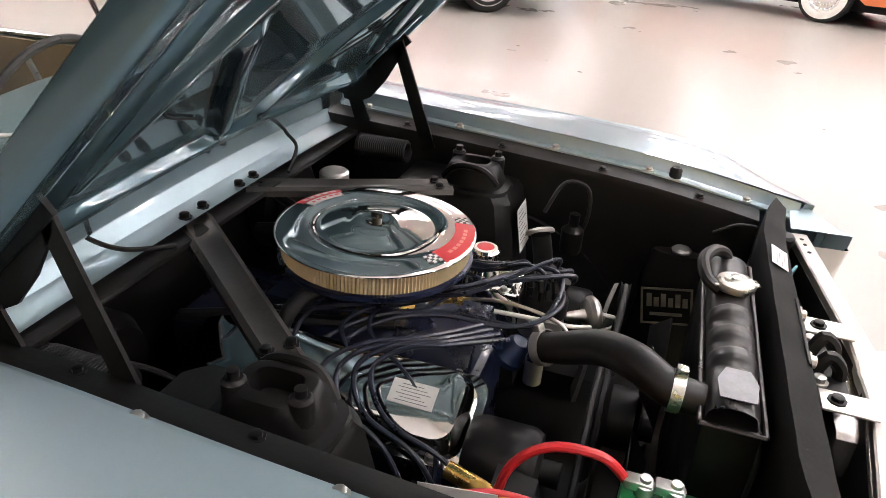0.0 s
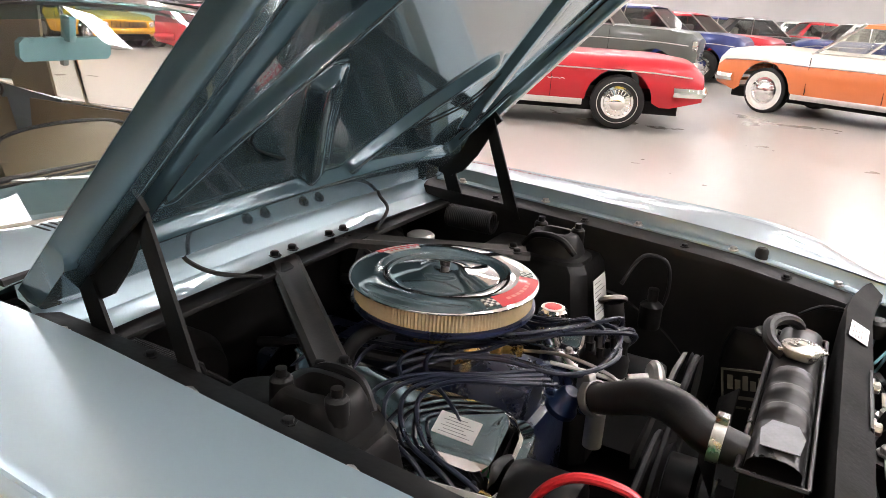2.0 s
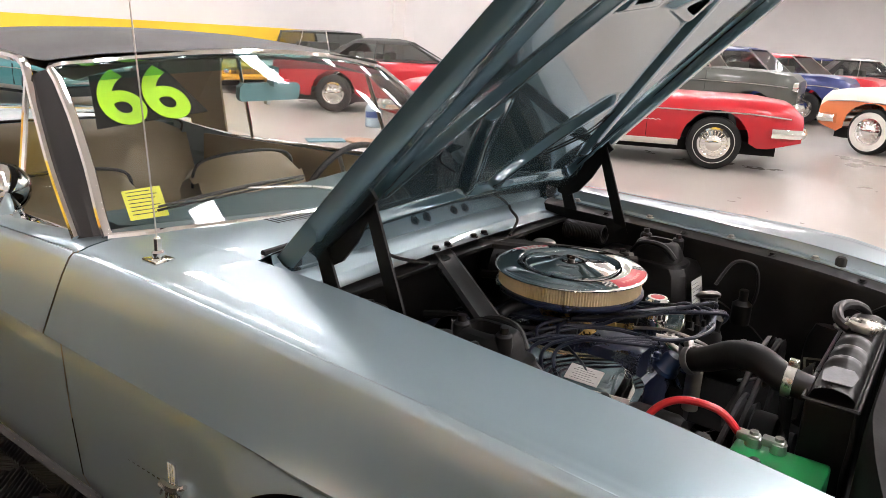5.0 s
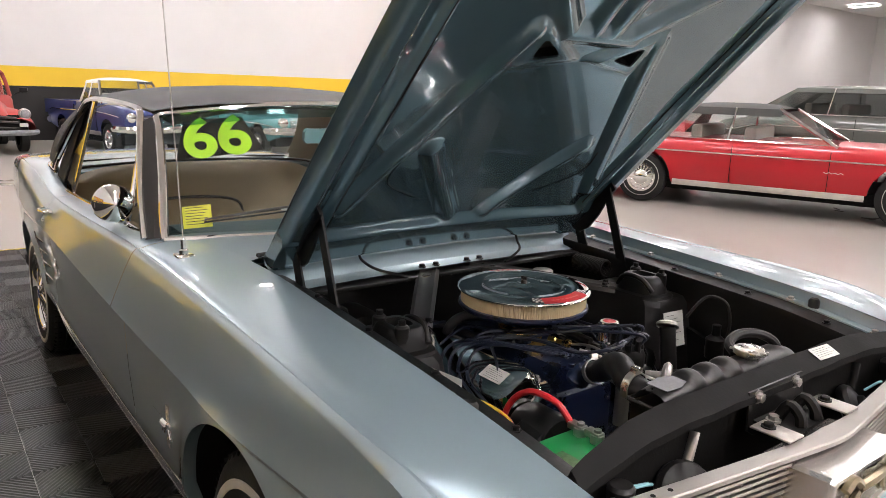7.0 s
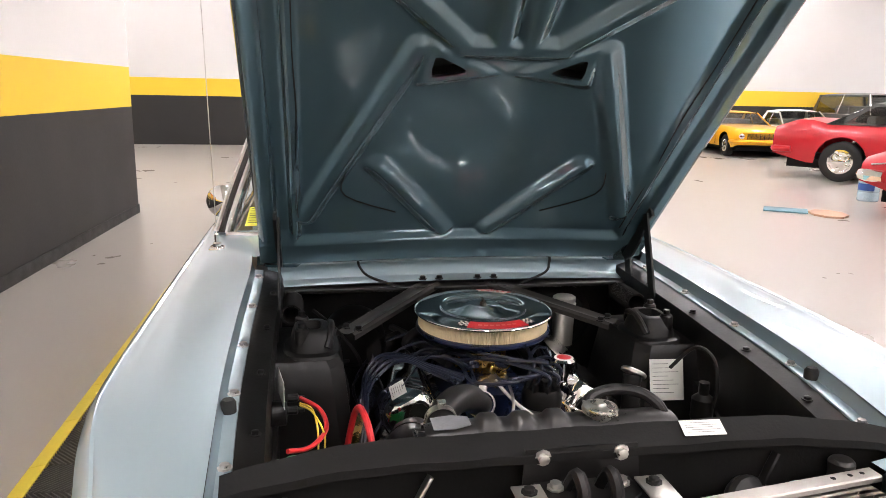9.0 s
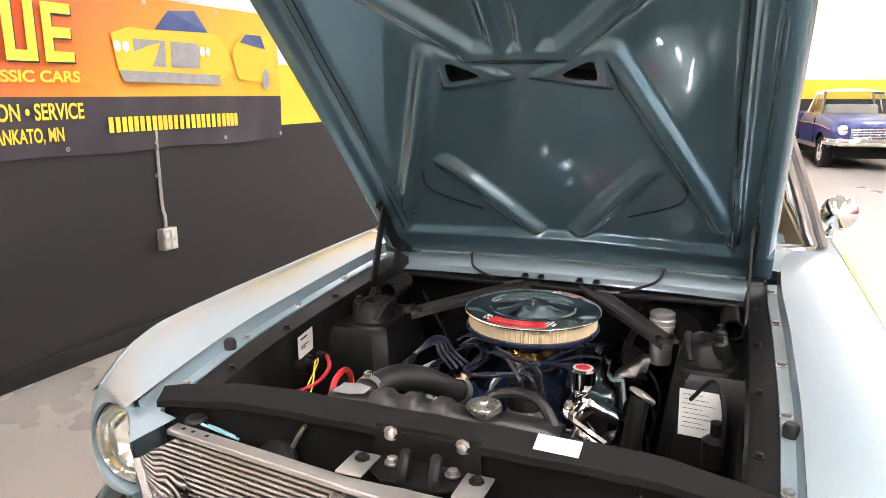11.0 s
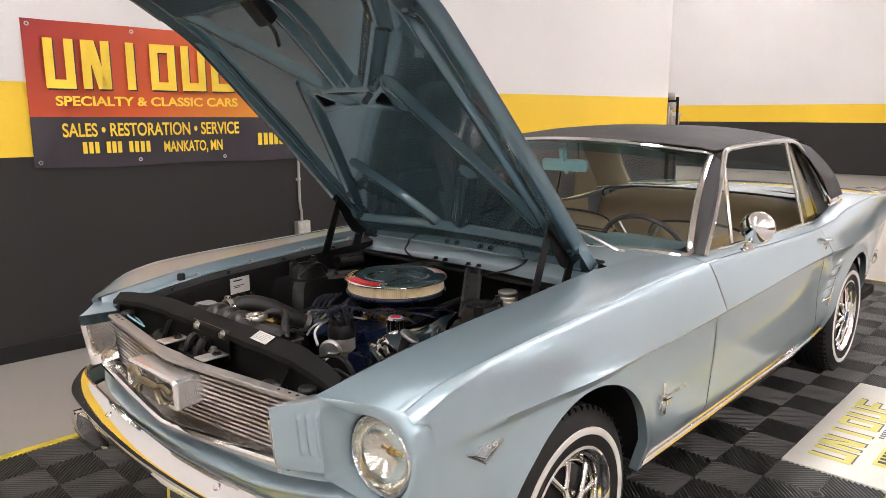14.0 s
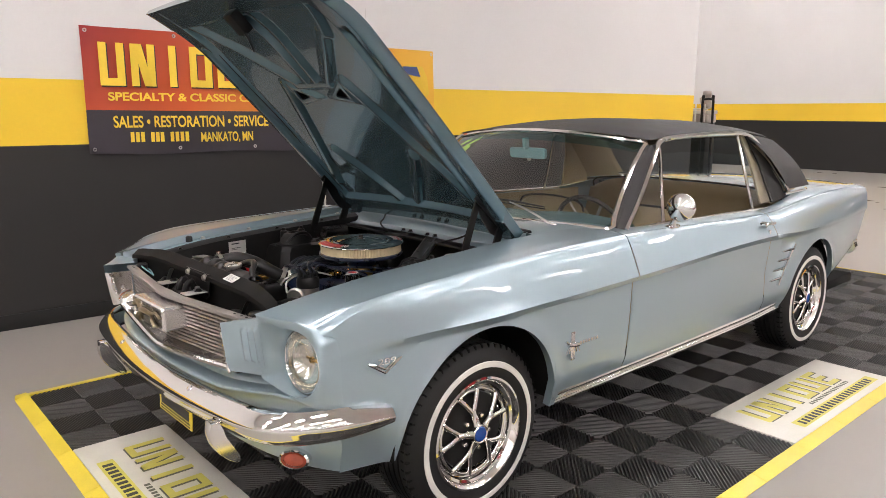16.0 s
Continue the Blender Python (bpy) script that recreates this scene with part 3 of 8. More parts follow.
    part("lamp_lens", bm, AMBER, lamp, "red-amber parking lamp lens")

# front bumper
def bumper_line(y):
    q = abs(y) / 0.848
    return 0.892 - 0.082 * q ** 2 - 0.335 * q ** 12


bumper = new("front_bumper")
bumper.parent = car
bm = bmesh.new()
rows = []
for i in range(141):
    a = -1 + 2 * i / 140
    y = 0.848 * math.sin(a * math.pi / 2) if abs(a) > 0.8 else a * 0.848 * math.sin(0.8 * math.pi / 2) / 0.8
    x = bumper_line(y)
    q = abs(y) / 0.848
    c = 0.542 - 0.006 * math.cos(math.pi * q) + 0.004 * q
    w = 1.0 - 0.45 * max(0.0, (q - 0.94) / 0.06) ** 2
    inw = 1 - 0.9 * q ** 6
    row = []
    for dx, dz, dy in ((-0.070, 0.036, 0.05), (-0.064, 0.044, 0.045), (-0.054, 0.046, 0.035), (-0.030, 0.034, 0.018), (-0.008, 0.014, 0.006), (-0.001, 0.004, 0.001), (0, -0.004, 0), (-0.004, -0.010, 0.002), (-0.008, -0.024, 0.004), (-0.016, -0.040, 0.010), (-0.028, -0.047, 0.018), (-0.05, -0.047, 0.03)):
        row.append((x + dx * inw, y - math.copysign(dy, y) * q ** 6, c + dz * w))
    rows.append(row)
sheet(bm, rows)
part("blade", bm, CHROME, bumper, "curved chrome bumper blade", 50)
for s in (1, -1):
    bm = bmesh.new()
    side = spline([(0.884, 0, 0.552), (0.889, 0, 0.520), (0.880, 0, 0.480), (0.855, 0, 0.440), (0.815, 0, 0.405), (0.792, 0, 0.402), (0.796, 0, 0.425), (0.818, 0, 0.462), (0.840, 0, 0.505), (0.850, 0, 0.552)], 3)
    mid = Vector((0.848, 0, 0.482))
    rows = []
    for dy, f in ((0.0, 0.80), (0.0, 0.93), (0.006, 1.0), (0.030, 1.0), (0.036, 0.93), (0.036, 0.80)):
        rows.append([tuple(mid + (q - mid) * f + Vector((0, s * (0.470 + dy), -0.018))) for q in side])
    bm.faces.new([bm.verts.new(q) for q in rows[0]])
    bm.faces.new([bm.verts.new(q) for q in rows[-1]])
    sheet(bm, rows, wrap=True)
    part("bumper_guard", bm, CHROME, bumper, "chrome bumper guard", 50)
for y in (-0.62, -0.30, 0.30, 0.62):
    bm = bmesh.new()
    lathe(bm, [(0, 0.009), (0.008, 0.007), (0.012, 0.0)], 12, pose(bumper_line(y) - 0.030, y, 0.570, 0, 40, 0))
    part("bumper_bolt", bm, CHROME, bumper, "round chrome bolt head")
plate = new("licence_plate")
plate.parent = car
PLATE_M = pose(0.850, 0.16, 0.470, 88, 0, 90)
bm = bmesh.new()
box(bm, -0.13, 0.13, -0.050, 0.02, -0.004, 0.0, 0.001, PLATE_M)
part("panel", bm, EDGE_YELLOW, plate, "yellow dealer plate")
bm = bmesh.new()
for k, (w, y0, y1) in enumerate(((0.11, -0.024, 0.010), (0.115, -0.034, -0.029), (0.115, -0.044, -0.040))):
    box(bm, -w, w, y0, y1, 0.0, 0.0015, 0, PLATE_M)
part("print_bar", bm, INK, plate, "dark unreadable print bars")

# grille
grille = new("grille")
grille.parent = car


def rail_x(y):
    """Front edge of the top rail: a shallow vee in plan."""
    return 0.818 - 0.137 * math.sqrt(y * y + 0.0009)


def grille_x(y, z):
    return rail_x(y) - 0.016 - 0.04 * (0.83 - z)


for k in range(12):
    z = 0.798 - k * 0.0125
    bm = bmesh.new()
    rows = []
    for i in range(37):
        y = -0.494 + 0.988 * i / 36
        x = grille_x(y, z)
        rows.append([(x - 0.018, y, z + 0.001), (x, y, z + 0.0033), (x + 0.002, y, z), (x, y, z - 0.0033), (x - 0.018, y, z - 0.003)])
    sheet(bm, rows, wrap=True)
    part("grille_bar", bm, BAR, grille, "thin horizontal aluminium bar", 50)
bm = bmesh.new()
for k in range(11):
    z = 0.798 - k * 0.0125
    for i in range(19):
        y = -0.49 + 0.055 * i + (0.0275 if k % 2 else 0)
        if y < 0.49:
            x = grille_x(y, z) - 0.003
            box(bm, x - 0.006, x, y - 0.0016, y + 0.0016, z - 0.0125, z)
tagged(part("grille_ties", bm, BAR, grille, "short ties between the bars"), kind="stuff")
bm = bmesh.new()
rows = []
for i in range(61):
    y = -0.498 + 0.996 * i / 60
    x = rail_x(y)
    w = 0.034 + 0.012 * max(0.0, 1 - abs(y) / 0.10)
    rows.append([(x - w, y, 0.797), (x - w, y, 0.814), (x - w + 0.003, y, 0.8165), (x - 0.003, y, 0.8175), (x, y, 0.8155), (x, y, 0.808), (x - 0.004, y, 0.804), (x - 0.016, y, 0.803)])
sheet(bm, rows)
rail = part("top_rail", bm, RAIL, grille, "grey metal grille top rail", 32)
for s in (1, -1):
    for y in (0.41, 0.445, 0.470):
        bm = bmesh.new()
        lathe(bm, [(0, 0.0008), (0.0042, 0.0006), (0.0045, 0)], 10, pose(rail_x(y) - 0.018, s * y, 0.8172))
        part("rail_hole", bm, BLACK_MATT, rail, "small dark rivet hole")


def trim_way(y):
    return 0.838 - 0.105 * math.sqrt(y * y + 0.0004), y, 0.636 + 0.028 * (abs(y) / 0.46) ** 1.5


bm = bmesh.new()
rows = []
for y in np.linspace(-0.494, 0.494, 41):
    x, _, z = trim_way(y)
    rows.append([(x - 0.02, y, z + 0.008), (x - 0.004, y, z + 0.009), (x + 0.003, y, z + 0.004), (x + 0.004, y, z - 0.003), (x, y, z - 0.008), (x - 0.02, y, z - 0.010)])
sheet(bm, rows)
part("bottom_trim", bm, CHROME, grille, "chrome grille bottom trim")
bm = bmesh.new()
rows = []
for y in np.linspace(-0.494, 0.494, 41):
    x, _, z = trim_way(y)
    rows.append([(x - 0.012, y, z + 0.006), (x - 0.03, y, z + 0.012), (grille_x(y, 0.66) - 0.006, y, 0.658)])
sheet(bm, rows)
part("lower_shelf", bm, SHELF, grille, "dark grey shelf below the bars")
for s in (1, -1):
    bm = bmesh.new()
    rows = []
    for k in range(19):
        v = k / 18
        z = 0.800 - 0.132 * v
        xf = 0.834 - 0.020 * v
        cv = 0.012 * max(0.0, (v - 0.55) / 0.45) ** 2
        y = 0.500 - 0.004 * v
        row = [(xf - 0.004, y + 0.004, z), (xf + 0.001, y + 0.001, z), (xf + 0.001, y - 0.004, z), (xf - 0.003, y - 0.008, z), (xf - 0.010, y - 0.010, z)]
        for q in (0.25, 0.5, 0.75, 1.0):
            row.append((xf - 0.010 - (0.084 - 0.02 * v) * q, y - 0.008 - 0.012 * q - cv * (0.4 + 0.6 * q), z + 0.012 * q * v))
        rows.append([(px, s * py, pz) for px, py, pz in row])
    sheet(bm, rows)
    part("end_trim", bm, CHROME, grille, "chrome grille end trim", 50)
bm = bmesh.new()
rows = []
for i in range(21):
    y = -0.495 + 0.99 * i / 20
    rows.append([(grille_x(y, 0.8) - 0.024, y, 0.806), (grille_x(y, 0.66) - 0.024, y, 0.655), (grille_x(y, 0.66) - 0.03, y, 0.62)])
sheet(bm, rows)
part("mesh_backing", bm, BLACK_MATT, grille)
# corral emblem
bm = bmesh.new()
ZC = 0.752
XF = 0.872
rows = []
outl = [(-0.136, -0.034), (-0.130, -0.040), (0.130, -0.040), (0.136, -0.034), (0.132, 0.034), (0.124, 0.040), (-0.124, 0.040), (-0.132, 0.034)]
for x, sc in ((0.780, -0.006), (XF - 0.008, 0.0), (XF - 0.005, -0.002), (XF, 0.004), (XF + 0.001, 0.009), (XF - 0.006, 0.012), (XF - 0.014, 0.013)):
    rows.append([(x - 0.10 * abs(p[0]) if x > 0.8 else x - 0.05, p[0] - math.copysign(sc, p[0]), ZC + p[1] - math.copysign(sc, p[1])) for p in outl])
sheet(bm, rows, wrap=True)
part("emblem_frame", bm, EMBLEM_SILVER, grille, "chrome rectangular emblem box", 30)
bm = bmesh.new()
sheet(bm, [[(XF - 0.006 - 0.10 * abs(y), y, ZC - 0.032), (XF - 0.006 - 0.10 * abs(y), y, ZC + 0.032)] for y in np.linspace(-0.132, 0.132, 13)])
part("emblem_back", bm, EMBLEM_GREY, grille, "smoky grey emblem face")
bm = bmesh.new()
# galloping shape: body, neck, head, legs, tail
X0 = XF - 0.008
tube(bm, [(X0, 0.055, ZC + 0.005), (X0 + 0.004, 0.0, ZC + 0.010), (X0, -0.05, ZC + 0.004)], 0.010, 8, 5, 1.0, [0.7, 1, 0.9])
tube(bm, [(X0, -0.045, ZC + 0.008), (X0, -0.075, ZC + 0.028), (X0, -0.10, ZC + 0.014)], 0.009, 6, 4)
for y0, y1, z1 in ((-0.045, -0.095, -0.032), (-0.04, -0.060, -0.036), (0.05, 0.095, -0.028), (0.045, 0.065, -0.036)):
    tube(bm, [(X0, y0, ZC), (X0, (y0 + y1) / 2 - 0.006, ZC - 0.018), (X0, y1, ZC + z1)], 0.005, 6, 4)
tube(bm, [(X0, 0.055, ZC + 0.01), (X0, 0.085, ZC + 0.018), (X0, 0.12, ZC + 0.006)], 0.005, 6, 4)
part("emblem", bm, BRASS_DARK, grille, "chrome galloping horse emblem")

# cowl panel with vents
bm = bmesh.new()
rows = []
for i in range(31):
    v = -1 + 2 * i / 30
    row = []
    for k in range(9):
        u = k / 8
        x = -0.425 + u * (-0.62 + 0.425) - u * 0.22 * v * v
        row.append((x, v * (0.585 + 0.085 * u), 0.962 - 0.012 * v ** 10 + 0.012 * (1 - v * v) * (1 - 0.4 * u)))
    rows.append(row)
sheet(bm, rows)
cowl = part("cowl_panel", bm, PAINT, car, "light blue cowl panel below the windshield")
for s in (1, -1):
    for k in range(14):
        bm = bmesh.new()
        y = s * (0.22 + 0.0135 * k)
        x = -0.56 - 0.10 * (y / 0.6) ** 2
        zs = 0.962 + 0.012 * (1 - (y / 0.64) ** 2) * 0.7
        box(bm, x - 0.026, x + 0.026, y - 0.0026, y + 0.0026, zs - 0.004, zs + 0.0008)
        part("cowl_slot", bm, BLACK_MATT, cowl, "narrow black air slot")
# firewall lip: the light blue channel under the hood's rear edge
bm = bmesh.new()
rows = []
for i in range(31):
    v = -1 + 2 * i / 30
    y = 0.545 * v
    c = 0.010 * (1 - v * v)
    rows.append([(-0.330, y, 0.880 + c), (-0.370, y, 0.886 + c), (-0.376, y, 0.889 + c), (-0.400, y, 0.925 + c), (-0.410, y, 0.931 + c), (-0.425, y, 0.934 + c), (-0.43, y, 0.953 + c), (-0.45, y, 0.957 + c)])
sheet(bm, rows)
lip = part("firewall_lip", bm, PAINT, car, "light blue firewall upper flange", 25)
bolts(lip, [(-0.346, y, 0.890) for y in (-0.106, -0.057, 0.057, 0.106)], BLACK, 0.0085, 0.010)
bm = bmesh.new()
tube(bm, [(-0.436, y, 0.972 - 0.014 * (y / 0.56) ** 2) for y in np.linspace(-0.56, 0.56, 9)], 0.008, 8, 4)
part("hood_seal", bm, RUBBER, lip, "black rubber hood seal")
for s in (1, -1):
    bm = bmesh.new()
    tube(bm, [(-0.402, s * 0.293, 0.948), (-0.39, s * 0.290, 0.945), (-0.375, s * 0.285, 0.925), (-0.335, s * 0.26, 0.905), (-0.31, s * 0.18, 0.880)], 0.004, 6, 6)
    part("clipped_cable", bm, RUBBER, lip, "thin black cable held by a clip")

# ---- engine bay ----
bm = bmesh.new()
box(bm, -0.47, -0.44, -0.56, 0.56, 0.35, 0.93, 0.004)
box(bm, -0.44, -0.30, -0.54, 0.54, 0.868, 0.878, 0.002)
part("firewall", bm, BLACK, car, "black painted firewall")
for s in (1, -1):
    bm = bmesh.new()
    rows = []
    for i in range(29):
        x = -0.45 + 1.10 * i / 28
        _, y, z = inner_edge(min(x, 0.70), s)
        e = s * (y - 0.050)
        wob = 0.004 * math.sin(i * 1.9)
        rows.append([(x, s * (y - 0.01), z - 0.0345), (x, s * (y - 0.034), z - 0.0350), (x, e, z - 0.037), (x, e - s * 0.028, z - 0.044), (x, e - s * (0.034 + wob * 0.4), z - 0.060), (x, e - s * (0.022 + wob), z - 0.20), (x, e - s * 0.04, 0.52), (x, e - s * 0.16, 0.40)])
    sheet(bm, rows)
    apron = part("inner_fender", bm, BLACK, car, "black inner fender apron", 30)
    bolts(apron, [(x, s * (inner_edge(x, s)[1] - 0.062), inner_edge(x, s)[2] - 0.040) for x in (0.52, 0.30, 0.06, -0.18)], BLACK, 0.007, 0.007)
    # shock tower
    bm = bmesh.new()
    rows = []
    for z, g, yo in ((0.36, 0.065, 0.0), (0.60, 0.035, 0.0), (0.74, 0.012, 0.0), (0.808, 0.0, 0.0), (0.824, -0.012, 0.012), (0.828, -0.03, 0.03)):
        x0, x1, y0, y1 = -0.155 - g, 0.125 + g, 0.355 - g * 0.7, 0.55
        c = 0.03
        rows.append([(x0 + c, s * y1, z), (x0, s * (y1 - c), z), (x0, s * (y0 + c), z), (x0 + c * 0.5, s * (y0 + c * 0.4), z), (x0 + c, s * y0, z), (x1 - c, s * y0, z), (x1 - c * 0.5, s * (y0 + c * 0.4), z), (x1, s * (y0 + c), z), (x1, s * (y1 - c), z), (x1 - c, s * y1, z)])
    vs = sheet(bm, rows, wrap=True)
    bm.faces.new(vs[-1])
    tower = part("shock_tower", bm, BLACK, car, "black shock tower", 30)
    bm = bmesh.new()
    # cast cap on the tower: a tapering block with a hollow front and two bosses
    m = pose(0.025, s * 0.425, 0.824)
    rows = []
    for h, lx, ly in ((0.0, 0.088, 0.066), (0.008, 0.085, 0.063), (0.012, 0.070, 0.052), (0.040, 0.062, 0.046), (0.056, 0.054, 0.040), (0.060, 0.048, 0.034), (0.060, 0.034, 0.024), (0.030, 0.030, 0.020)):
        row = []
        for k in range(24):
            a = 2 * math.pi * (k + 0.5) / 24
            c, sn = math.cos(a), math.sin(a)
            row.append(m @ Vector((lx * math.copysign(abs(c) ** 0.6, c), ly * math.copysign(abs(sn) ** 0.6, sn), h)))
        rows.append(row)
    vs = sheet(bm, rows, wrap=True)
    bm.faces.new(vs[-1])
    for q in (-1, 1):
        lathe(bm, [(0.017, 0.03), (0.016, 0.064), (0.012, 0.069), (0.008, 0.069), (0.008, 0.080), (0, 0.081)], 12, m @ pose(0.046 * q, 0.022 * s, 0))
    tube(bm, [m @ Vector((-0.062, -0.034 * s, 0.022)), m @ Vector((-0.036, -0.044 * s, 0.052)), m @ Vector((0.0, -0.046 * s, 0.060)), m @ Vector((0.036, -0.044 * s, 0.052)), m @ Vector((0.062, -0.034 * s, 0.022))], 0.008, 8, 5)
    part("shock_cap", bm, BLACK, tower, "black cast shock absorber cap")
    # brace from the cowl to the tower
    brace = new("cowl_brace")
    brace.parent = car
    bm = bmesh.new()
    a, b = Vector((-0.349, s * 0.081, 0.880)), Vector((-0.008, s * 0.345, 0.846))
    d = (b - a).normalized()
    w = Vector((-d.y, d.x, 0)).normalized()
    rows = []
    for i in range(9):
        p = a.lerp(b, i / 8)
        hw = 0.032 - 0.004 * i / 8
        rows.append([p + w * k * hw + Vector((0, 0, z)) for k, z in ((-1, -0.012), (-1, 0.0), (-0.7, 0.006), (-0.25, 0.0), (0.25, 0.0), (0.7, 0.006), (1, 0.0), (1, -0.012))])
    sheet(bm, rows)
    part("bar", bm, WORN_STEEL, brace, "worn dark grey pressed steel brace")
    bolts(brace, [a.lerp(b, 0.93) + w * q + Vector((0, 0, 0.002)) for q in (-0.018, 0.018)], BLACK, 0.008, 0.010)

# hood hinges with coil springs
for s in (1, -1):
    hinge = new("hood_hinge")
    hinge.parent = car
    bm = bmesh.new()
    slab(bm, [(-0.315, s * 0.515, 0.80), (-0.10, s * 0.515, 0.80), (-0.10, s * 0.515, 0.875), (-0.20, s * 0.515, 0.90), (-0.33, s * 0.515, 0.89)], (0, s * 0.006, 0))
    part("hinge_plate", bm, BLACK, hinge)
    for p, q, wid in (((-0.285, 0.505, 0.885), (-0.335, 0.505, 1.015), 0.020), ((-0.115, 0.500, 0.86), (-0.205, 0.500, 1.105), 0.017)):
        p, q = Vector((p[0], s * p[1], p[2])), Vector((q[0], s * q[1], q[2]))
        d = (q - p).normalized()
        w = Vector((-d.z, 0, d.x)) * wid
        bm = bmesh.new()
        slab(bm, [p - w, p + w, q + w * 0.8, q - w * 0.8], (0, s * 0.006, 0))
        part("hinge_arm", bm, BLACK, hinge, "black steel hinge arm")
    bm = bmesh.new()
    slab(bm, [(-0.385, s * 0.508, 0.985), (-0.30, s * 0.508, 0.99), (-0.175, s * 0.508, 1.105), (-0.20, s * 0.508, 1.135), (-0.25, s * 0.508, 1.10)], (0, s * 0.008, 0))
    part("hood_bracket", bm, BLACK, hinge)
    bm = bmesh.new()
    pts = []
    for i in range(24 * 10 + 1):
        an = 2 * math.pi * i / 10
        pts.append((-0.285 + 0.125 * i / 240, s * (0.475 + 0.026 * math.cos(an)), 0.852 + 0.026 * math.sin(an)))
    tube(bm, pts, 0.0042, 6, 1)
    part("coil_spring", bm, BLACK, hinge, "black coil spring")

# radiator support
bm = bmesh.new()
rows = []
for i in range(33):
    v = -1 + 2 * i / 32
    y = 0.56 * v
    q = max(0.0, (abs(v) - 0.55) / 0.45)
    x0, x1 = 0.628 + 0.045 * q ** 1.5, 0.680 + 0.025 * q ** 1.5
    z = 0.880 - 0.018 * q ** 2 + 0.0012 * math.sin(i * 1.7)
    rows.append([(x0, y, 0.50), (x0, y, z - 0.03), (x0 + 0.002, y, z - 0.004), (x0 + 0.006, y, z + 0.006), (x1 - 0.008, y, z - 0.010), (x1, y, z - 0.016), (x1 + 0.001, y, z - 0.03), (x1 - 0.02, y, z - 0.034), (x0 + 0.02, y, 0.50)])
sheet(bm, rows)
sup = part("radiator_support", bm, BLACK_MATT, car, "black radiator support panel", 30)
LT = pose(0.656, 0.220, 0.8800, 0, 24, -3)
bm = bmesh.new()
box(bm, -0.0165, 0.0165, -0.037, 0.037, 0.0, 0.0008, 0, LT)
part("label", bm, LABEL, sup, "small white paper label")
bm = bmesh.new()
for k in range(5):
    box(bm, -0.011 + 0.005 * k, -0.0104 + 0.005 * k, -0.030, 0.018 + 0.012 * (k % 2), 0.0008, 0.0010, 0, LT)
part("print_bar", bm, INK, sup, "fine print bars")

# radiator
rad = new("radiator")
rad.parent = car
rad.location = (0.012, -0.006, 0)
bm = bmesh.new()
box(bm, 0.522, 0.598, -0.245, 0.225, 0.42, 0.845, 0.006)
part("core", bm, BLACK, rad, "black radiator core")
bm = bmesh.new()
rows = []
for i in range(91):
    y = -0.235 + 0.45 * i / 90
    end = min(1.0, (i + 0.3) / 6, (90.3 - i) / 6)
    rib = 0.012 * sum(math.exp(-((y - c) / 0.017) ** 6) for c in (-0.125, -0.065, -0.005))
    r = (0.030 + rib) * (0.75 + 0.25 * end)
    rows.append([(0.56 + 0.034 * math.cos(a), y, 0.848 + r * max(0, math.sin(a)) ** 0.7) for a in (math.pi * k / 10 for k in range(11))])
sheet(bm, rows)
part("top_tank", bm, TANK_BLACK, rad, "ribbed black radiator top tank", 50)
bm = bmesh.new()
for x in (0.519, 0.601):
    tube(bm, [(x, -0.247, 0.848), (x, 0.227, 0.848)], 0.0035, 6, 1)
for y in (-0.247, 0.227):
    tube(bm, [(0.519, y, 0.848), (0.601, y, 0.848)], 0.0035, 6, 1)
part("tank_seam", bm, TANK_BLACK, rad)
bm = bmesh.new()
lathe(bm, [(0, 0.013), (0.007, 0.013), (0.009, 0.010), (0.013, 0.008), (0.024, 0.009), (0.030, 0.007), (0.032, 0.002), (0.031, -0.004), (0.024, -0.006), (0.020, -0.02)], 28, pose(0.563, 0.075, 0.887))
for a in (0.3, math.pi + 0.3):
    box(bm, 0.02, 0.037, -0.010, 0.010, 0.000, 0.004, 0.001, pose(0.563, 0.075, 0.887, 0, 0, math.degrees(a)))
part("cap", bm, CAP_METAL, rad, "worn brassy radiator cap")
bm = bmesh.new()
tube(bm, [(0.540, 0.062, 0.878), (0.517, 0.075, 0.890), (0.510, 0.118, 0.900), (0.527, 0.163, 0.899), (0.550, 0.190, 0.884), (0.558, 0.205, 0.855)], 0.0105, 10, 6)
part("overflow_hose", bm, HOSE, rad, "black overflow hose")
bm = bmesh.new()
slab(bm, [(0.538, -0.222, 0.8765), (0.584, -0.222, 0.8765), (0.588, -0.185, 0.8785), (0.578, -0.158, 0.8795), (0.546, -0.158, 0.8795), (0.535, -0.185, 0.8785)], (0, 0, 0.0012))
part("tank_plate", bm, TANK_GREY, rad, "dull grey end plate")
hose = new("upper_radiator_hose")
hose.parent = car
bm = bmesh.new()
tube(bm, [(0.535, -0.200, 0.842), (0.49, -0.197, 0.848), (0.44, -0.165, 0.856), (0.39, -0.125, 0.838), (0.33, -0.090, 0.797), (0.285, -0.072, 0.775)], 0.026, 14, 6, 1.0, [0.9, 1, 1.06, 1.06, 1, 0.85])
part("hose", bm, HOSE, hose, "thick curved black rubber hose")
for p, d in (((0.50, -0.199, 0.847), (1, 0, -0.05)), ((0.30, -0.077, 0.781), (0.8, -0.35, 0.45))):
    bm = bmesh.new()
    m = look(p, Vector(p) + Vector(d))
    lathe(bm, [(0.0275, -0.008), (0.0300, -0.008), (0.0300, 0.008), (0.0275, 0.008)], 24, m)
    box(bm, -0.008, 0.008, 0.028, 0.040, -0.008, 0.008, 0.002, m)
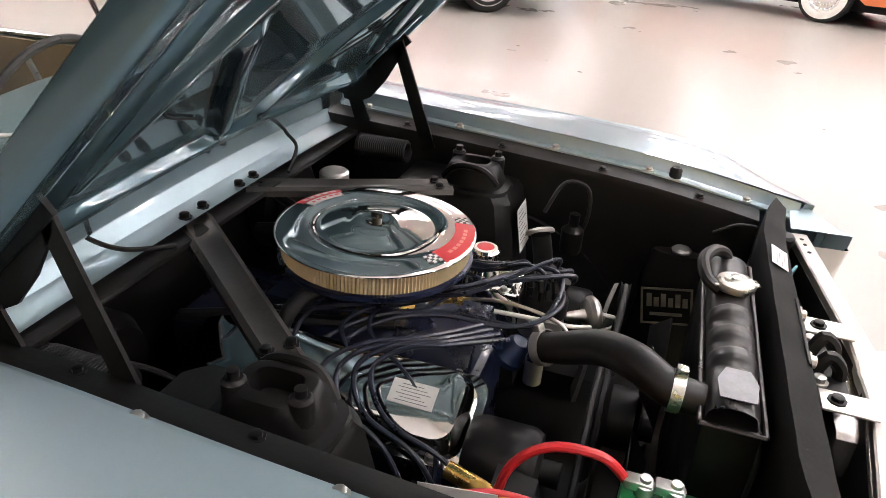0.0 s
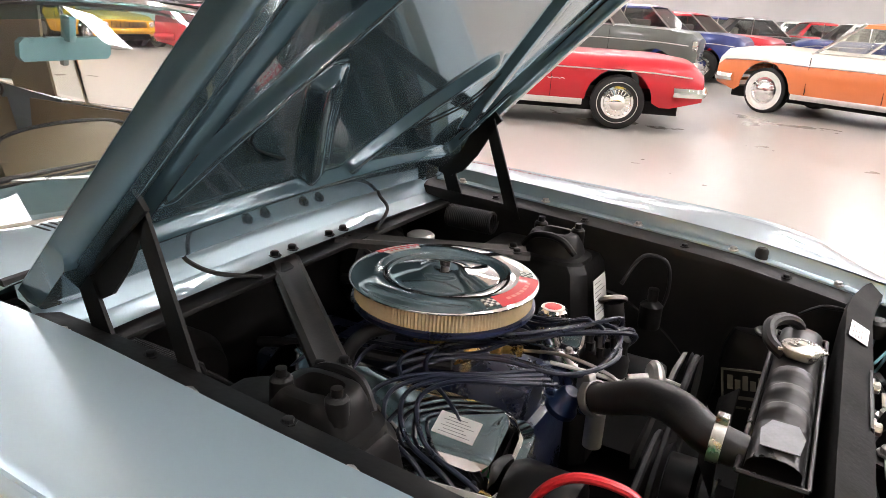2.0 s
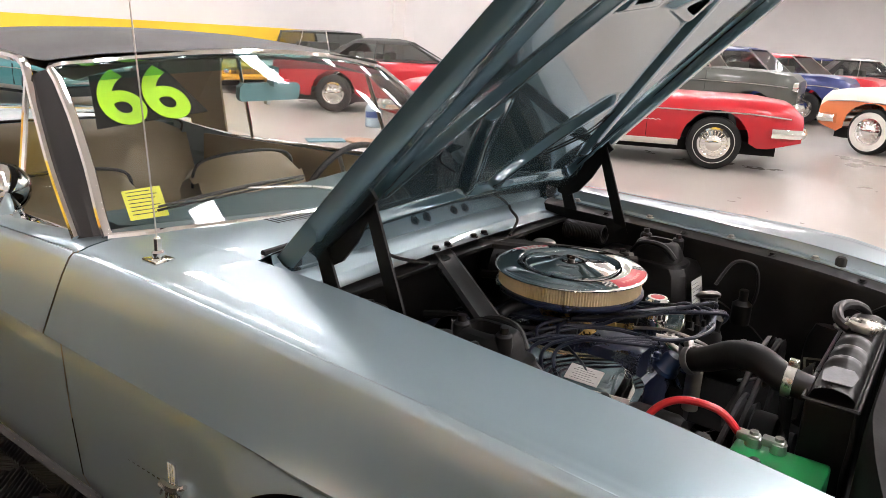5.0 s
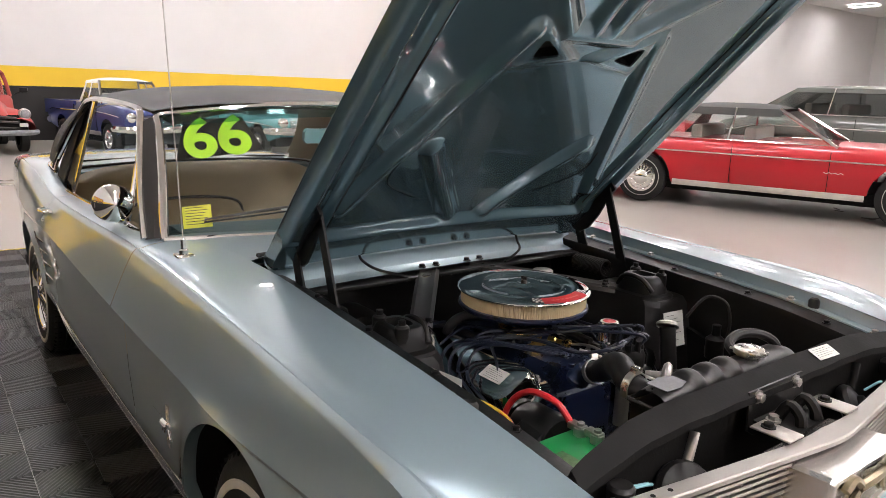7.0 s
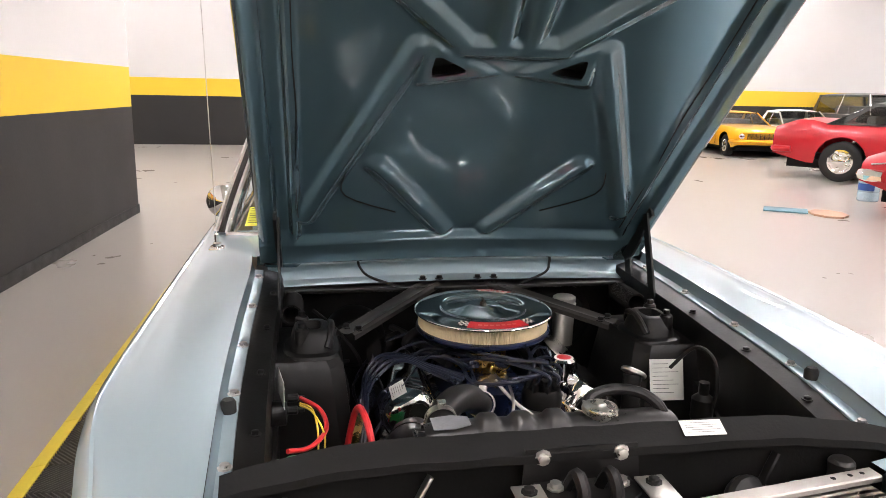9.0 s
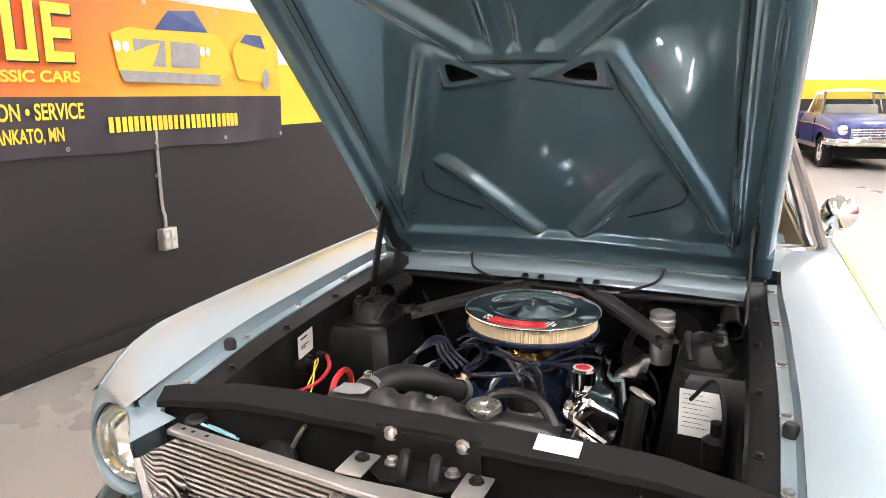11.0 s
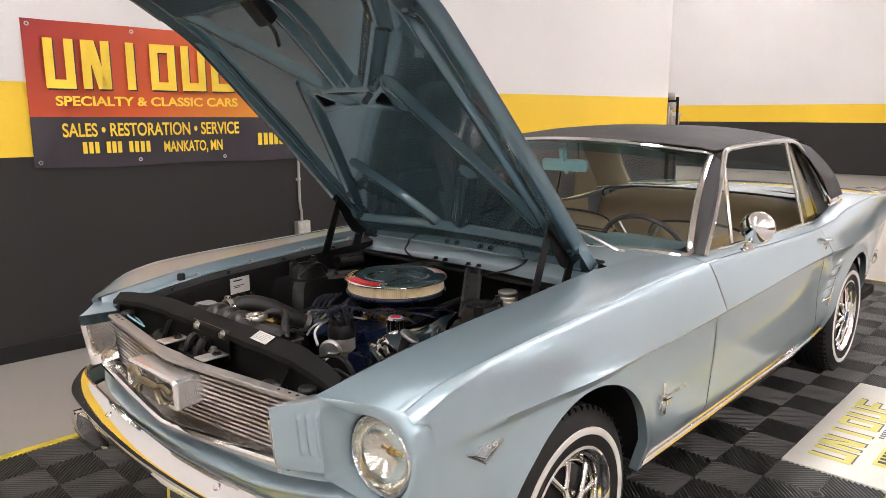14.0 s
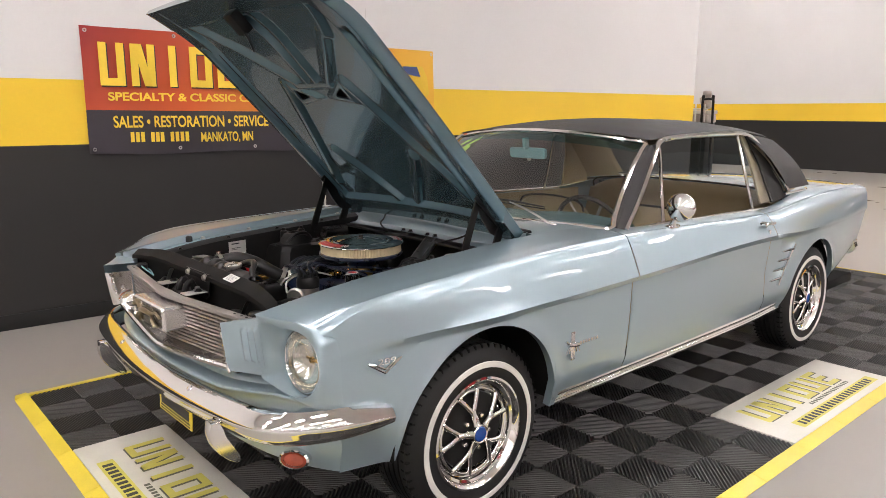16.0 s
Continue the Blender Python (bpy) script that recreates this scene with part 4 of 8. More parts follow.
    part("hose_clamp", bm, CAP_METAL if d[0] == 1 else STEEL, hose, "worm-drive hose clamp")

# engine
engine = new("engine")
engine.parent = car
bm = bmesh.new()
box(bm, -0.40, 0.20, -0.12, 0.12, 0.40, 0.68, 0.02)
slab(bm, [(-0.32, -0.05, 0.69), (-0.32, 0.05, 0.69), (-0.32, 0.20, 0.64), (-0.32, 0.26, 0.55), (-0.32, 0.1, 0.45), (-0.32, -0.1, 0.45), (-0.32, -0.26, 0.55), (-0.32, -0.20, 0.64)], (0.48, 0, 0))
part("block", bm, ENGINE_BLUE, engine, "dark blue engine block and heads")
bm = bmesh.new()
slab(bm, [(-0.22, -0.11, 0.68), (-0.22, 0.11, 0.68), (-0.22, 0.065, 0.745), (-0.22, -0.065, 0.745)], (0.40, 0, 0))
box(bm, -0.10, 0.03, -0.06, 0.06, 0.745, 0.775, 0.01)
part("intake_manifold", bm, ENGINE_BLUE, engine, "dark blue intake manifold")
for s in (1, -1):
    bm = bmesh.new()
    mm = pose(-0.02, s * 0.200, 0.694, s * -30, 0, 0)
    rows = []
    for h, gx, gy in ((0.0, 0.0, 0.0), (0.004, 0.0, 0.0), (0.006, -0.014, -0.012), (0.045, -0.018, -0.014), (0.062, -0.026, -0.022), (0.068, -0.045, -0.04)):
        lx, ly = 0.255 + gx, 0.078 + gy
        cx = 0.03
        row = []
        for qx, qy, a0 in ((1, 1, 0), (-1, 1, 90), (-1, -1, 180), (1, -1, 270)):
            for k in range(5):
                a = radians(a0 + 22.5 * k)
                row.append(mm @ Vector((qx * (lx - cx) + cx * math.cos(a), qy * (ly - cx) + cx * math.sin(a), h)))
        rows.append(row)
    vs = sheet(bm, rows, wrap=True)
    bm.faces.new(vs[-1])
    cover = part("valve_cover", bm, CHROME, engine, "chrome valve cover", 30)
    cover_m = mm
    bolts(cover, [mm @ Vector((x, y, 0.005)) for x in (-0.2, 0.0, 0.2) for y in (-0.070, 0.070)], STEEL, 0.007, 0.010)
    if s < 0:
        bm = bmesh.new()
        box(bm, 0.120, 0.192, -0.019, 0.019, 0.0685, 0.0692, 0, mm)
        part("cover_label", bm, LABEL, engine, "silver instruction label")
        bm = bmesh.new()
        for k in range(6):
            box(bm, 0.130 + 0.006 * (k % 2), 0.184 - 0.007 * (k % 3), -0.014 + 0.0052 * k, -0.0132 + 0.0052 * k, 0.0692, 0.0694, 0, mm)
        part("print_bar", bm, INK, engine, "fine print bars")

# air cleaner
air = new("air_cleaner")
air.parent = car
AM = pose(-0.030, 0.0, 0.845) @ Matrix.Diagonal((0.975, 0.975 / WIDE, 1, 1))
bm = bmesh.new()
lathe(bm, [(0.0, 0.0605), (0.014, 0.0605), (0.020, 0.0625), (0.040, 0.0625), (0.048, 0.0595), (0.060, 0.0570), (0.098, 0.0520), (0.107, 0.0495), (0.112, 0.0525), (0.118, 0.0560), (0.150, 0.0545), (0.172, 0.052), (0.180, 0.050), (0.1825, 0.046), (0.181, 0.043), (0.176, 0.043)], 72, AM)
part("lid", bm, CHROME, air, "polished chrome air cleaner lid", 50)
bm = bmesh.new()
n = 330
rows = []
for h in (0.0, 0.044):
    rows.append([AM @ Vector(((0.168 + 0.0032 * (i % 2)) * math.cos(2 * math.pi * i / n), (0.168 + 0.0032 * (i % 2)) * math.sin(2 * math.pi * i / n), h)) for i in range(n)])
sheet(bm, rows, wrap=True)
part("filter", bm, FILTER, air, "pleated tan paper filter element", 20)
bm = bmesh.new()
lathe(bm, [(0.170, 0.008), (0.177, 0.006), (0.178, 0.000), (0.172, -0.007), (0.12, -0.013), (0.07, -0.014), (0.06, -0.05), (0.0, -0.05)], 60, AM)
part("base_pan", bm, ENGINE_BLUE, air, "dark blue air cleaner base")
bm = bmesh.new()
lathe(bm, [(0.0, 0.072), (0.004, 0.072), (0.004, 0.066), (0.008, 0.066), (0.009, 0.0605)], 12, AM)
box(bm, -0.011, 0.011, -0.0015, 0.0015, 0.066, 0.075, 0.001, AM)
part("wing_nut", bm, WORN_STEEL, air, "dark steel wing nut")


def lid_patch(name, a0, a1, r0, r1, material, label, parent, lift=0.0006, n=12):
    """A thin printed patch that follows the lid's outer ring."""
    def h(r):
        return float(np.interp(r, [0.118, 0.150, 0.172, 0.180], [0.0565, 0.0545, 0.052, 0.050])) + lift
    bm = bmesh.new()
    rows = []
    for i in range(n + 1):
        a = a0 + (a1 - a0) * i / n
        rows.append([AM @ Vector((r * math.cos(a), r * math.sin(a), h(r))) for r in (r0, (r0 + r1) / 2, r1)])
    sheet(bm, rows)
    return part(name, bm, material, parent, label)


front_decal = lid_patch("decal", -0.46, 0.46, 0.142, 0.178, RED, "red lid decal with chequered flags", air)
for a0, da in ((-0.46, -0.05), (0.46, 0.05)):
    for i in range(4):
        for j in range(4):
            lid_patch("check", a0 + da * i * 0.8, a0 + da * (i + 1) * 0.8, 0.146 + 0.006 * j, 0.152 + 0.006 * j, LABEL if (i + j) % 2 else INK, "", front_decal, 0.0009, 1)
for i in range(7):
    lid_patch("print_bar", -0.31 + 0.09 * i, -0.245 + 0.09 * i, 0.157, 0.164, PRINT_PINK, "pale print bar", front_decal, 0.0009, 2)
rear_decal = lid_patch("decal", 2.42, 3.02, 0.158, 0.177, RED, "red and white lid decal", air)
lid_patch("white_band", 2.45, 3.00, 0.138, 0.157, LABEL, "white band", rear_decal)
for i in range(5):
    lid_patch("print_bar", 2.48 + 0.10 * i, 2.55 + 0.10 * i, 0.164, 0.172, LABEL, "white print bar", rear_decal, 0.0009, 2)
    lid_patch("print_bar", 2.50 + 0.095 * i, 2.56 + 0.095 * i, 0.145, 0.151, RED, "red print bar", rear_decal, 0.0009, 2)
bm = bmesh.new()
lathe(bm, [(0.055, -0.05), (0.065, -0.055), (0.065, -0.09), (0.08, -0.10)], 24, AM)
part("carburettor", bm, BRASS, engine, "tarnished carburettor body")

# battery
bat = new("battery")
bat.parent = car
bm = bmesh.new()
box(bm, 0.452, 0.596, -0.495, -0.297, 0.56, 0.769, 0.006)
part("case", bm, GREEN, bat, "green battery case")
for k in range(3):
    bm = bmesh.new()
    lathe(bm, [(0.014, 0), (0.014, 0.006), (0.010, 0.008), (0, 0.008)], 14, pose(0.470 + 0.018 * k, -0.46 + 0.002 * k, 0.769))
    part("filler_cap", bm, GREEN, bat, "round filler cap")
bm = bmesh.new()
box(bm, 0.505, 0.585, -0.470, -0.390, 0.769, 0.7697)
part("print_panel", bm, BATTERY_PRINT, bat, "faded print on the case top")
for p in ((0.480, -0.318, 0.769), (0.518, -0.314, 0.769)):
    bm = bmesh.new()
    lathe(bm, [(0.013, 0), (0.013, 0.016), (0.008, 0.018), (0.007, 0.026), (0, 0.026)], 14, pose(*p))
    box(bm, p[0] - 0.026, p[0] + 0.010, p[1] - 0.010, p[1] + 0.010, 0.776, 0.790, 0.003)
    part("terminal", bm, STEEL, bat, "corroded lead terminal")
bm = bmesh.new()
tube(bm, [(0.455, -0.318, 0.784), (0.42, -0.325, 0.815), (0.355, -0.335, 0.815), (0.31, -0.345, 0.77), (0.295, -0.36, 0.68)], 0.0068, 10, 6)
part("red_cable", bm, RED, bat, "red battery cable")

# ---- engine bay fittings ----
rng = random.Random(7)


def bay(name, label=""):
    o = new(name)
    o.parent = car
    if label:
        o["label"] = label
    return o


# distributor
dist = bay("distributor")
DX, DY = 0.270, 0.065
bm = bmesh.new()
lathe(bm, [(0.018, 0.60), (0.018, 0.70), (0.036, 0.715), (0.042, 0.72), (0.042, 0.762)], 24, pose(DX, DY, 0))
part("housing", bm, ALU, dist, "grey cast housing")
bm = bmesh.new()
lathe(bm, [(0.044, 0.760), (0.045, 0.785), (0.038, 0.802), (0.0, 0.806)], 24, pose(DX, DY, 0))
dist_cap = part("cap", bm, BLACK, dist, "black distributor cap")
for k in range(9):
    a = 2 * math.pi * k / 8
    rr = 0.032 if k < 8 else 0.0
    bm = bmesh.new()
    lathe(bm, [(0.008, 0.795), (0.0075, 0.818), (0, 0.819)], 8, pose(DX + rr * math.cos(a), DY + rr * math.sin(a), 0))
    part("terminal_tower", bm, BLACK, dist_cap)
bm = bmesh.new()
lathe(bm, [(0.0, -0.012), (0.030, -0.010), (0.036, -0.003), (0.036, 0.003), (0.030, 0.010), (0.012, 0.014), (0.008, 0.05)], 24, pose(DX + 0.085, DY + 0.05, 0.742, 0, -90, 30))
part("vacuum_can", bm, STEEL, dist, "grey vacuum advance can")
bm = bmesh.new()
tube(bm, [(DX + 0.10, DY + 0.06, 0.742), (DX + 0.13, DY + 0.09, 0.72), (DX + 0.12, DY + 0.13, 0.67), (DX + 0.06, DY + 0.16, 0.63)], 0.004, 6, 5)
part("vacuum_line", bm, LABEL, dist, "pale vacuum line")

# plug leads
PLUGS = [(x, s) for s in (-1, 1) for x in (-0.22, -0.08, 0.06, 0.19)]
for i, (px, s) in enumerate(PLUGS):
    lead = bay("plug_lead")
    a = 2 * math.pi * i / 8
    sx, sy = DX + 0.032 * math.cos(a), DY + 0.032 * math.sin(a)
    j = lambda w=0.012: rng.uniform(-w, w)
    if s < 0:
        pts = [(sx, sy, 0.812), (sx + 0.01, sy - 0.01, 0.850 + j(0.008)), (0.17 + j(0.02), -0.03 + j(), 0.835 + j(0.008)), (0.06 + j(0.02), -0.095 + 0.012 * (i % 4), 0.795 + 0.006 * (i % 4)), (px * 0.4 - 0.05 + j(), -0.145 + j(), 0.79 + j(0.006)), (px * 0.8 - 0.02, -0.215 + j(), 0.755 + j(0.006)), (px, -0.275, 0.700 + j(0.008)), (px + 0.01, -0.315, 0.62), (px + 0.015, -0.30, 0.56)]
    else:
        pts = [(sx, sy, 0.812), (sx - 0.01, sy + 0.015, 0.846 + j(0.008)), (0.15 + j(0.02), 0.075 + j(), 0.815 + j(0.008)), (px * 0.5 + 0.02 + j(), 0.14 + j(), 0.785 + j(0.006)), (px * 0.9, 0.215 + j(), 0.745 + j(0.006)), (px, 0.275, 0.69), (px + 0.01, 0.31, 0.62), (px + 0.012, 0.30, 0.56)]
    bm = bmesh.new()
    tube(bm, pts, 0.0042, 7, 7)
    part("cable", bm, WIRE, lead, "dark blue-black ignition cable")
    bm = bmesh.new()
    tube(bm, [pts[0], Vector(pts[0]).lerp(Vector(pts[1]), 0.55)], 0.0075, 8, 1)
    part("boot", bm, RUBBER, lead, "black rubber boot")
for k in range(2):
    lead = bay("plug_lead")
    y0 = -0.05 - 0.018 * k
    bm = bmesh.new()
    tube(bm, [(DX + 0.02 - 0.01 * k, DY + 0.02 - 0.01 * k, 0.84), (0.305 + 0.008 * k, 0.0 - 0.02 * k, 0.838 - 0.006 * k), (0.27 - 0.02 * k, -0.075 - 0.01 * k, 0.812), (0.13, y0 - 0.02, 0.800 + 0.004 * k), (0.02 + 0.02 * k, -0.12 - 0.004 * k, 0.792), (-0.05 + 0.035 * k, -0.20, 0.762), (-0.04 + 0.05 * k, -0.27, 0.71), (0.04 + 0.05 * k, -0.32, 0.62)], 0.0042, 7, 7)
    part("cable", bm, WIRE, lead, "dark blue-black ignition cable")
for k in range(4):
    lead = bay("plug_lead")
    d = 0.016 * k
    bm = bmesh.new()
    tube(bm, [(0.20 + d, -0.09 - d * 0.5, 0.806), (0.13 + d, -0.155 - d * 0.4, 0.806 + d * 0.2), (0.045 + d * 1.4, -0.21, 0.804 + d * 0.2), (0.002 + d * 1.5, -0.262 + d * 0.3, 0.788), (0.015 + d * 2.2, -0.298, 0.750), (0.07 + d * 3.2, -0.312, 0.712), (0.12 + d * 3.5, -0.33, 0.63)], 0.0042, 7, 7)
    part("cable", bm, WIRE, lead, "dark blue-black ignition cable")
for k, (pts, r_, m_) in enumerate((
        ([(0.20, -0.02, 0.79), (0.27, -0.015, 0.79), (0.33, 0.01, 0.775), (0.36, 0.06, 0.75)], 0.004, LABEL),
        ([(0.13, 0.02, 0.775), (0.22, 0.0, 0.80), (0.31, -0.01, 0.79), (0.34, -0.02, 0.76)], 0.0035, STEEL),
        ([(-0.30, -0.20, 0.76), (-0.18, -0.17, 0.775), (-0.05, -0.13, 0.77), (0.05, -0.10, 0.775)], 0.010, HOSE),
        ([(-0.34, 0.10, 0.78), (-0.22, 0.12, 0.79), (-0.08, 0.11, 0.77), (0.10, 0.13, 0.75)], 0.012, HOSE),
        ([(-0.42, 0.25, 0.80), (-0.25, 0.22, 0.76), (-0.05, 0.24, 0.72), (0.1, 0.26, 0.66)], 0.011, HOSE),
        ([(0.20, 0.40, 0.80), (0.23, 0.44, 0.86), (0.28, 0.46, 0.85), (0.29, 0.47, 0.78), (0.27, 0.47, 0.70)], 0.0045, RUBBER),
        ([(0.56, 0.46, 0.80), (0.60, 0.44, 0.835), (0.64, 0.46, 0.83), (0.60, 0.50, 0.81)], 0.0035, RUBBER),
        ([(-0.20, -0.33, 0.70), (-0.12, -0.35, 0.72), (-0.02, -0.34, 0.68), (0.06, -0.36, 0.60)], 0.006, RUBBER),
        ([(0.62, -0.26, 0.62), (0.61, -0.255, 0.72), (0.612, -0.25, 0.80), (0.605, -0.24, 0.845)], 0.004, RUBBER),
        ([(-0.30, -0.42, 0.82), (-0.24, -0.36, 0.78), (-0.22, -0.30, 0.70), (-0.24, -0.28, 0.60)], 0.005, RUBBER))):
    h = bay("engine_hose" if r_ > 0.008 else "engine_wire")
    bm = bmesh.new()
    tube(bm, pts, r_, 8, 7)
    part("sleeve", bm, m_, h, {0.010: "black rubber hose", 0.012: "black rubber hose", 0.011: "black rubber hose"}.get(r_, "thin wire sleeve"))

# oil breather with red cap
br = bay("oil_breather")
bm = bmesh.new()
lathe(bm, [(0.0, 0.811), (0.024, 0.811), (0.029, 0.806), (0.030, 0.798), (0.029, 0.768), (0.031, 0.764), (0.031, 0.758), (0.020, 0.755), (0.018, 0.70)], 28, pose(0.131, 0.162, 0))
part("chrome_cap", bm, CHROME, br, "chrome breather cap")
bm = bmesh.new()
lathe(bm, [(0.0, 0.8135), (0.012, 0.8135), (0.017, 0.8125)], 24, pose(0.131, 0.162, 0))
part("red_disc", bm, RED, br, "red disc on the cap")
bm = bmesh.new()
lathe(bm, [(0.0172, 0.8127), (0.023, 0.8118)], 24, pose(0.131, 0.162, 0))
part("white_ring", bm, LABEL, br, "white ring")
bm = bmesh.new()
tube(bm, [(0.131, 0.162, 0.76), (0.145, 0.170, 0.72), (0.185, 0.195, 0.665), (0.215, 0.215, 0.60)], 0.05, 16, 6, 1.0, [0.42, 0.55, 1.0, 0.9])
part("filler_neck", bm, CHROME, br, "chrome filler neck")

# steering pump with filler and pulleys
pump = bay("steering_pump")
bm = bmesh.new()
lathe(bm, [(0, 0), (0.045, 0.002), (0.050, 0.010), (0.050, 0.105), (0.045, 0.115), (0.015, 0.118), (0.015, 0.14), (0, 0.14)], 28, pose(0.225, 0.285, 0.640, 0, 90, 0))
part("reservoir", bm, BLACK, pump, "black pump reservoir")
bm = bmesh.new()
tube(bm, [(0.240, 0.288, 0.670), (0.228, 0.293, 0.735), (0.214, 0.300, 0.793)], 0.021, 16, 3)
part("filler_tube", bm, BLACK, pump, "black filler tube")
bm = bmesh.new()
lathe(bm, [(0.030, 0.0), (0.031, 0.006), (0.027, 0.010), (0.010, 0.013), (0, 0.013)], 24, pose(0.212, 0.302, 0.794, -28, -22, 0))
part("filler_cap", bm, STEEL, pump, "bright steel filler cap")
bm = bmesh.new()
slab(bm, [(0.375, 0.16, 0.75), (0.383, 0.20, 0.77), (0.36, 0.12, 0.66), (0.345, 0.05, 0.62), (0.352, 0.03, 0.60)], (0.008, 0.006, 0))
part("bracket", bm, WORN_STEEL, pump, "dark grey steel bracket")
for x, y, z, r_, dep in ((0.405, 0.215, 0.70, 0.062, 0.02), (0.405, 0.0, 0.62, 0.070, 0.03), (0.405, 0.0, 0.44, 0.075, 0.03), (0.400, -0.20, 0.60, 0.040, 0.02)):
    p = bay("pulley")
    bm = bmesh.new()
    lathe(bm, [(0, 0.006), (r_ * 0.5, 0.004), (r_ * 0.8, 0.0), (r_, 0.0), (r_ - 0.012, dep / 2), (r_, dep), (r_ * 0.8, dep), (0, dep)], 32, pose(x - dep / 2, y, z, 0, 90, 0))
    part("disc", bm, BLACK, p, "black belt pulley")
for pts in ([(0.406, 0.275, 0.71), (0.406, 0.20, 0.76), (0.406, 0.02, 0.695), (0.406, -0.07, 0.62), (0.406, -0.06, 0.42), (0.406, 0.05, 0.38), (0.406, 0.25, 0.64), (0.406, 0.275, 0.71)], [(0.392, -0.235, 0.61), (0.392, -0.20, 0.642), (0.392, -0.02, 0.692), (0.392, 0.06, 0.65), (0.392, 0.06, 0.40), (0.392, -0.04, 0.37), (0.392, -0.22, 0.57), (0.392, -0.235, 0.61)]):
    b = bay("drive_belt")
    bm = bmesh.new()
    tube(bm, pts, 0.0065, 6, 5)
    part("belt", bm, RUBBER, b, "black rubber drive belt")
fan = bay("cooling_fan")
bm = bmesh.new()
lathe(bm, [(0.0, 0.0), (0.052, 0.0), (0.055, 0.01), (0.055, 0.05), (0.048, 0.058), (0.03, 0.062), (0.03, 0.085), (0, 0.085)], 28, pose(0.415, 0.0, 0.62, 0, 90, 0))
part("fan_clutch", bm, BLACK, fan, "black fan clutch")
for k in range(5):
    bm = bmesh.new()
    box(bm, -0.012, -0.009, -0.035, 0.035, 0.05, 0.19, 0.001, pose(0.49, 0.0, 0.62, 72 * k + 20, 0, 0) @ pose(0, 0, 0, 0, 0, 28))
    part("fan_blade", bm, BLACK, fan)

# alternator and bracket
alt = bay("alternator")
bm = bmesh.new()
lathe(bm, [(0, 0), (0.055, 0.004), (0.062, 0.02), (0.062, 0.10), (0.055, 0.115), (0.02, 0.12), (0.02, 0.15), (0, 0.15)], 28, pose(0.22, -0.215, 0.655, 0, 90, 0))
part("case", bm, BLACK, alt, "black alternator case")
bm = bmesh.new()
slab(bm, [(0.285, -0.30, 0.70), (0.345, -0.30, 0.69), (0.375, -0.34, 0.62), (0.33, -0.40, 0.60), (0.28, -0.36, 0.66)], (0.0, 0.02, 0.012))
part("bracket", bm, BLACK, alt, "black cast bracket")
bm = bmesh.new()
tube(bm, [(0.225, -0.33, 0.725), (0.30, -0.345, 0.715)], 0.013, 12, 1)
part("bushing", bm, BRASS, alt, "brass bushing")
th = bay("thermostat_housing")
bm = bmesh.new()
lathe(bm, [(0.028, -0.03), (0.028, -0.02), (0.022, -0.012), (0.020, 0.006), (0.014, 0.014), (0, 0.016)], 20, pose(0.255, -0.070, 0.765, 0, 25, 0))
bolt(bm, (0.285, -0.065, 0.745), 0.008, 0.012)
bolt(bm, (0.225, -0.075, 0.762), 0.008, 0.012)
part("casting", bm, mat("bright blue engine enamel", (0.006, 0.020, 0.065), 0.4, 0, 0.3, 20, 150, 0.1, 0.3), th, "blue thermostat casting")
ft = bay("brass_fitting")
bm = bmesh.new()
lathe(bm, [(0.006, 0), (0.012, 0.004), (0.012, 0.022), (0.008, 0.026), (0.008, 0.05), (0.011, 0.052), (0.011, 0.062), (0, 0.064)], 10, pose(0.075, -0.005, 0.775, 0, 88, 18))
part("nut", bm, BRASS, ft, "brass fuel fitting")
pcv = bay("breather_elbow")
bm = bmesh.new()
tube(bm, [(-0.115, -0.185, 0.735), (-0.112, -0.18, 0.785), (-0.095, -0.15, 0.815), (-0.06, -0.10, 0.820)], 0.0135, 12, 6)
lathe(bm, [(0.020, 0), (0.020, 0.012), (0.015, 0.016)], 16, pose(-0.115, -0.187, 0.728))
part("elbow", bm, HOSE, pcv, "black rubber breather elbow")

# left side: washer bag, regulator, tower label, brake reservoir
bag = bay("washer_bag")
bm = bmesh.new()
rows = []
for k in range(9):
    v = k / 8
    z = 0.44 + 0.30 * v
    w = 0.090 * (1 - 0.35 * v ** 3) + 0.006 * math.sin(9 * v)
    d = 0.035 * math.sin(math.pi * min(0.92, v * 0.8 + 0.15)) ** 0.6 + 0.004
    rows.append([(0.505 + w * math.cos(a), 0.455 + d * math.sin(a), z) for a in np.linspace(0, 2 * math.pi, 17)[:-1]])
vs = sheet(bm, rows, wrap=True)
bm.faces.new(vs[-1])
part("bag", bm, BLACK, bag, "black vinyl washer bag", 60)
BM = Matrix(((1, 0, 0, 0.452), (0, 0, -1, 0.4175), (0, 1, 0, 0.565), (0, 0, 0, 1))) @ pose(0, 0, 0, 0, 0, 10)
bm = bmesh.new()
for x0, x1, y0, y1 in ((0, 0.112, 0.088, 0.093), (0, 0.112, 0.0, 0.005), (0, 0.005, 0.005, 0.088), (0.107, 0.112, 0.005, 0.088)):
    box(bm, x0, x1, y0, y1, 0.0, 0.001, 0, BM)
part("label_frame", bm, DIM_PRINT, bag, "pale printed frame")
for k in range(6):
    bm = bmesh.new()
    box(bm, 0.013 + 0.0155 * k, 0.024 + 0.0155 * k, 0.045, 0.078 if k in (0, 2, 4) else 0.068, 0.0, 0.001, 0, BM)
    part("brand_block", bm, DIM_PRINT, bag, "pale brand block")
bm = bmesh.new()
box(bm, 0.02, 0.09, 0.022, 0.030, 0.0, 0.001, 0, BM)
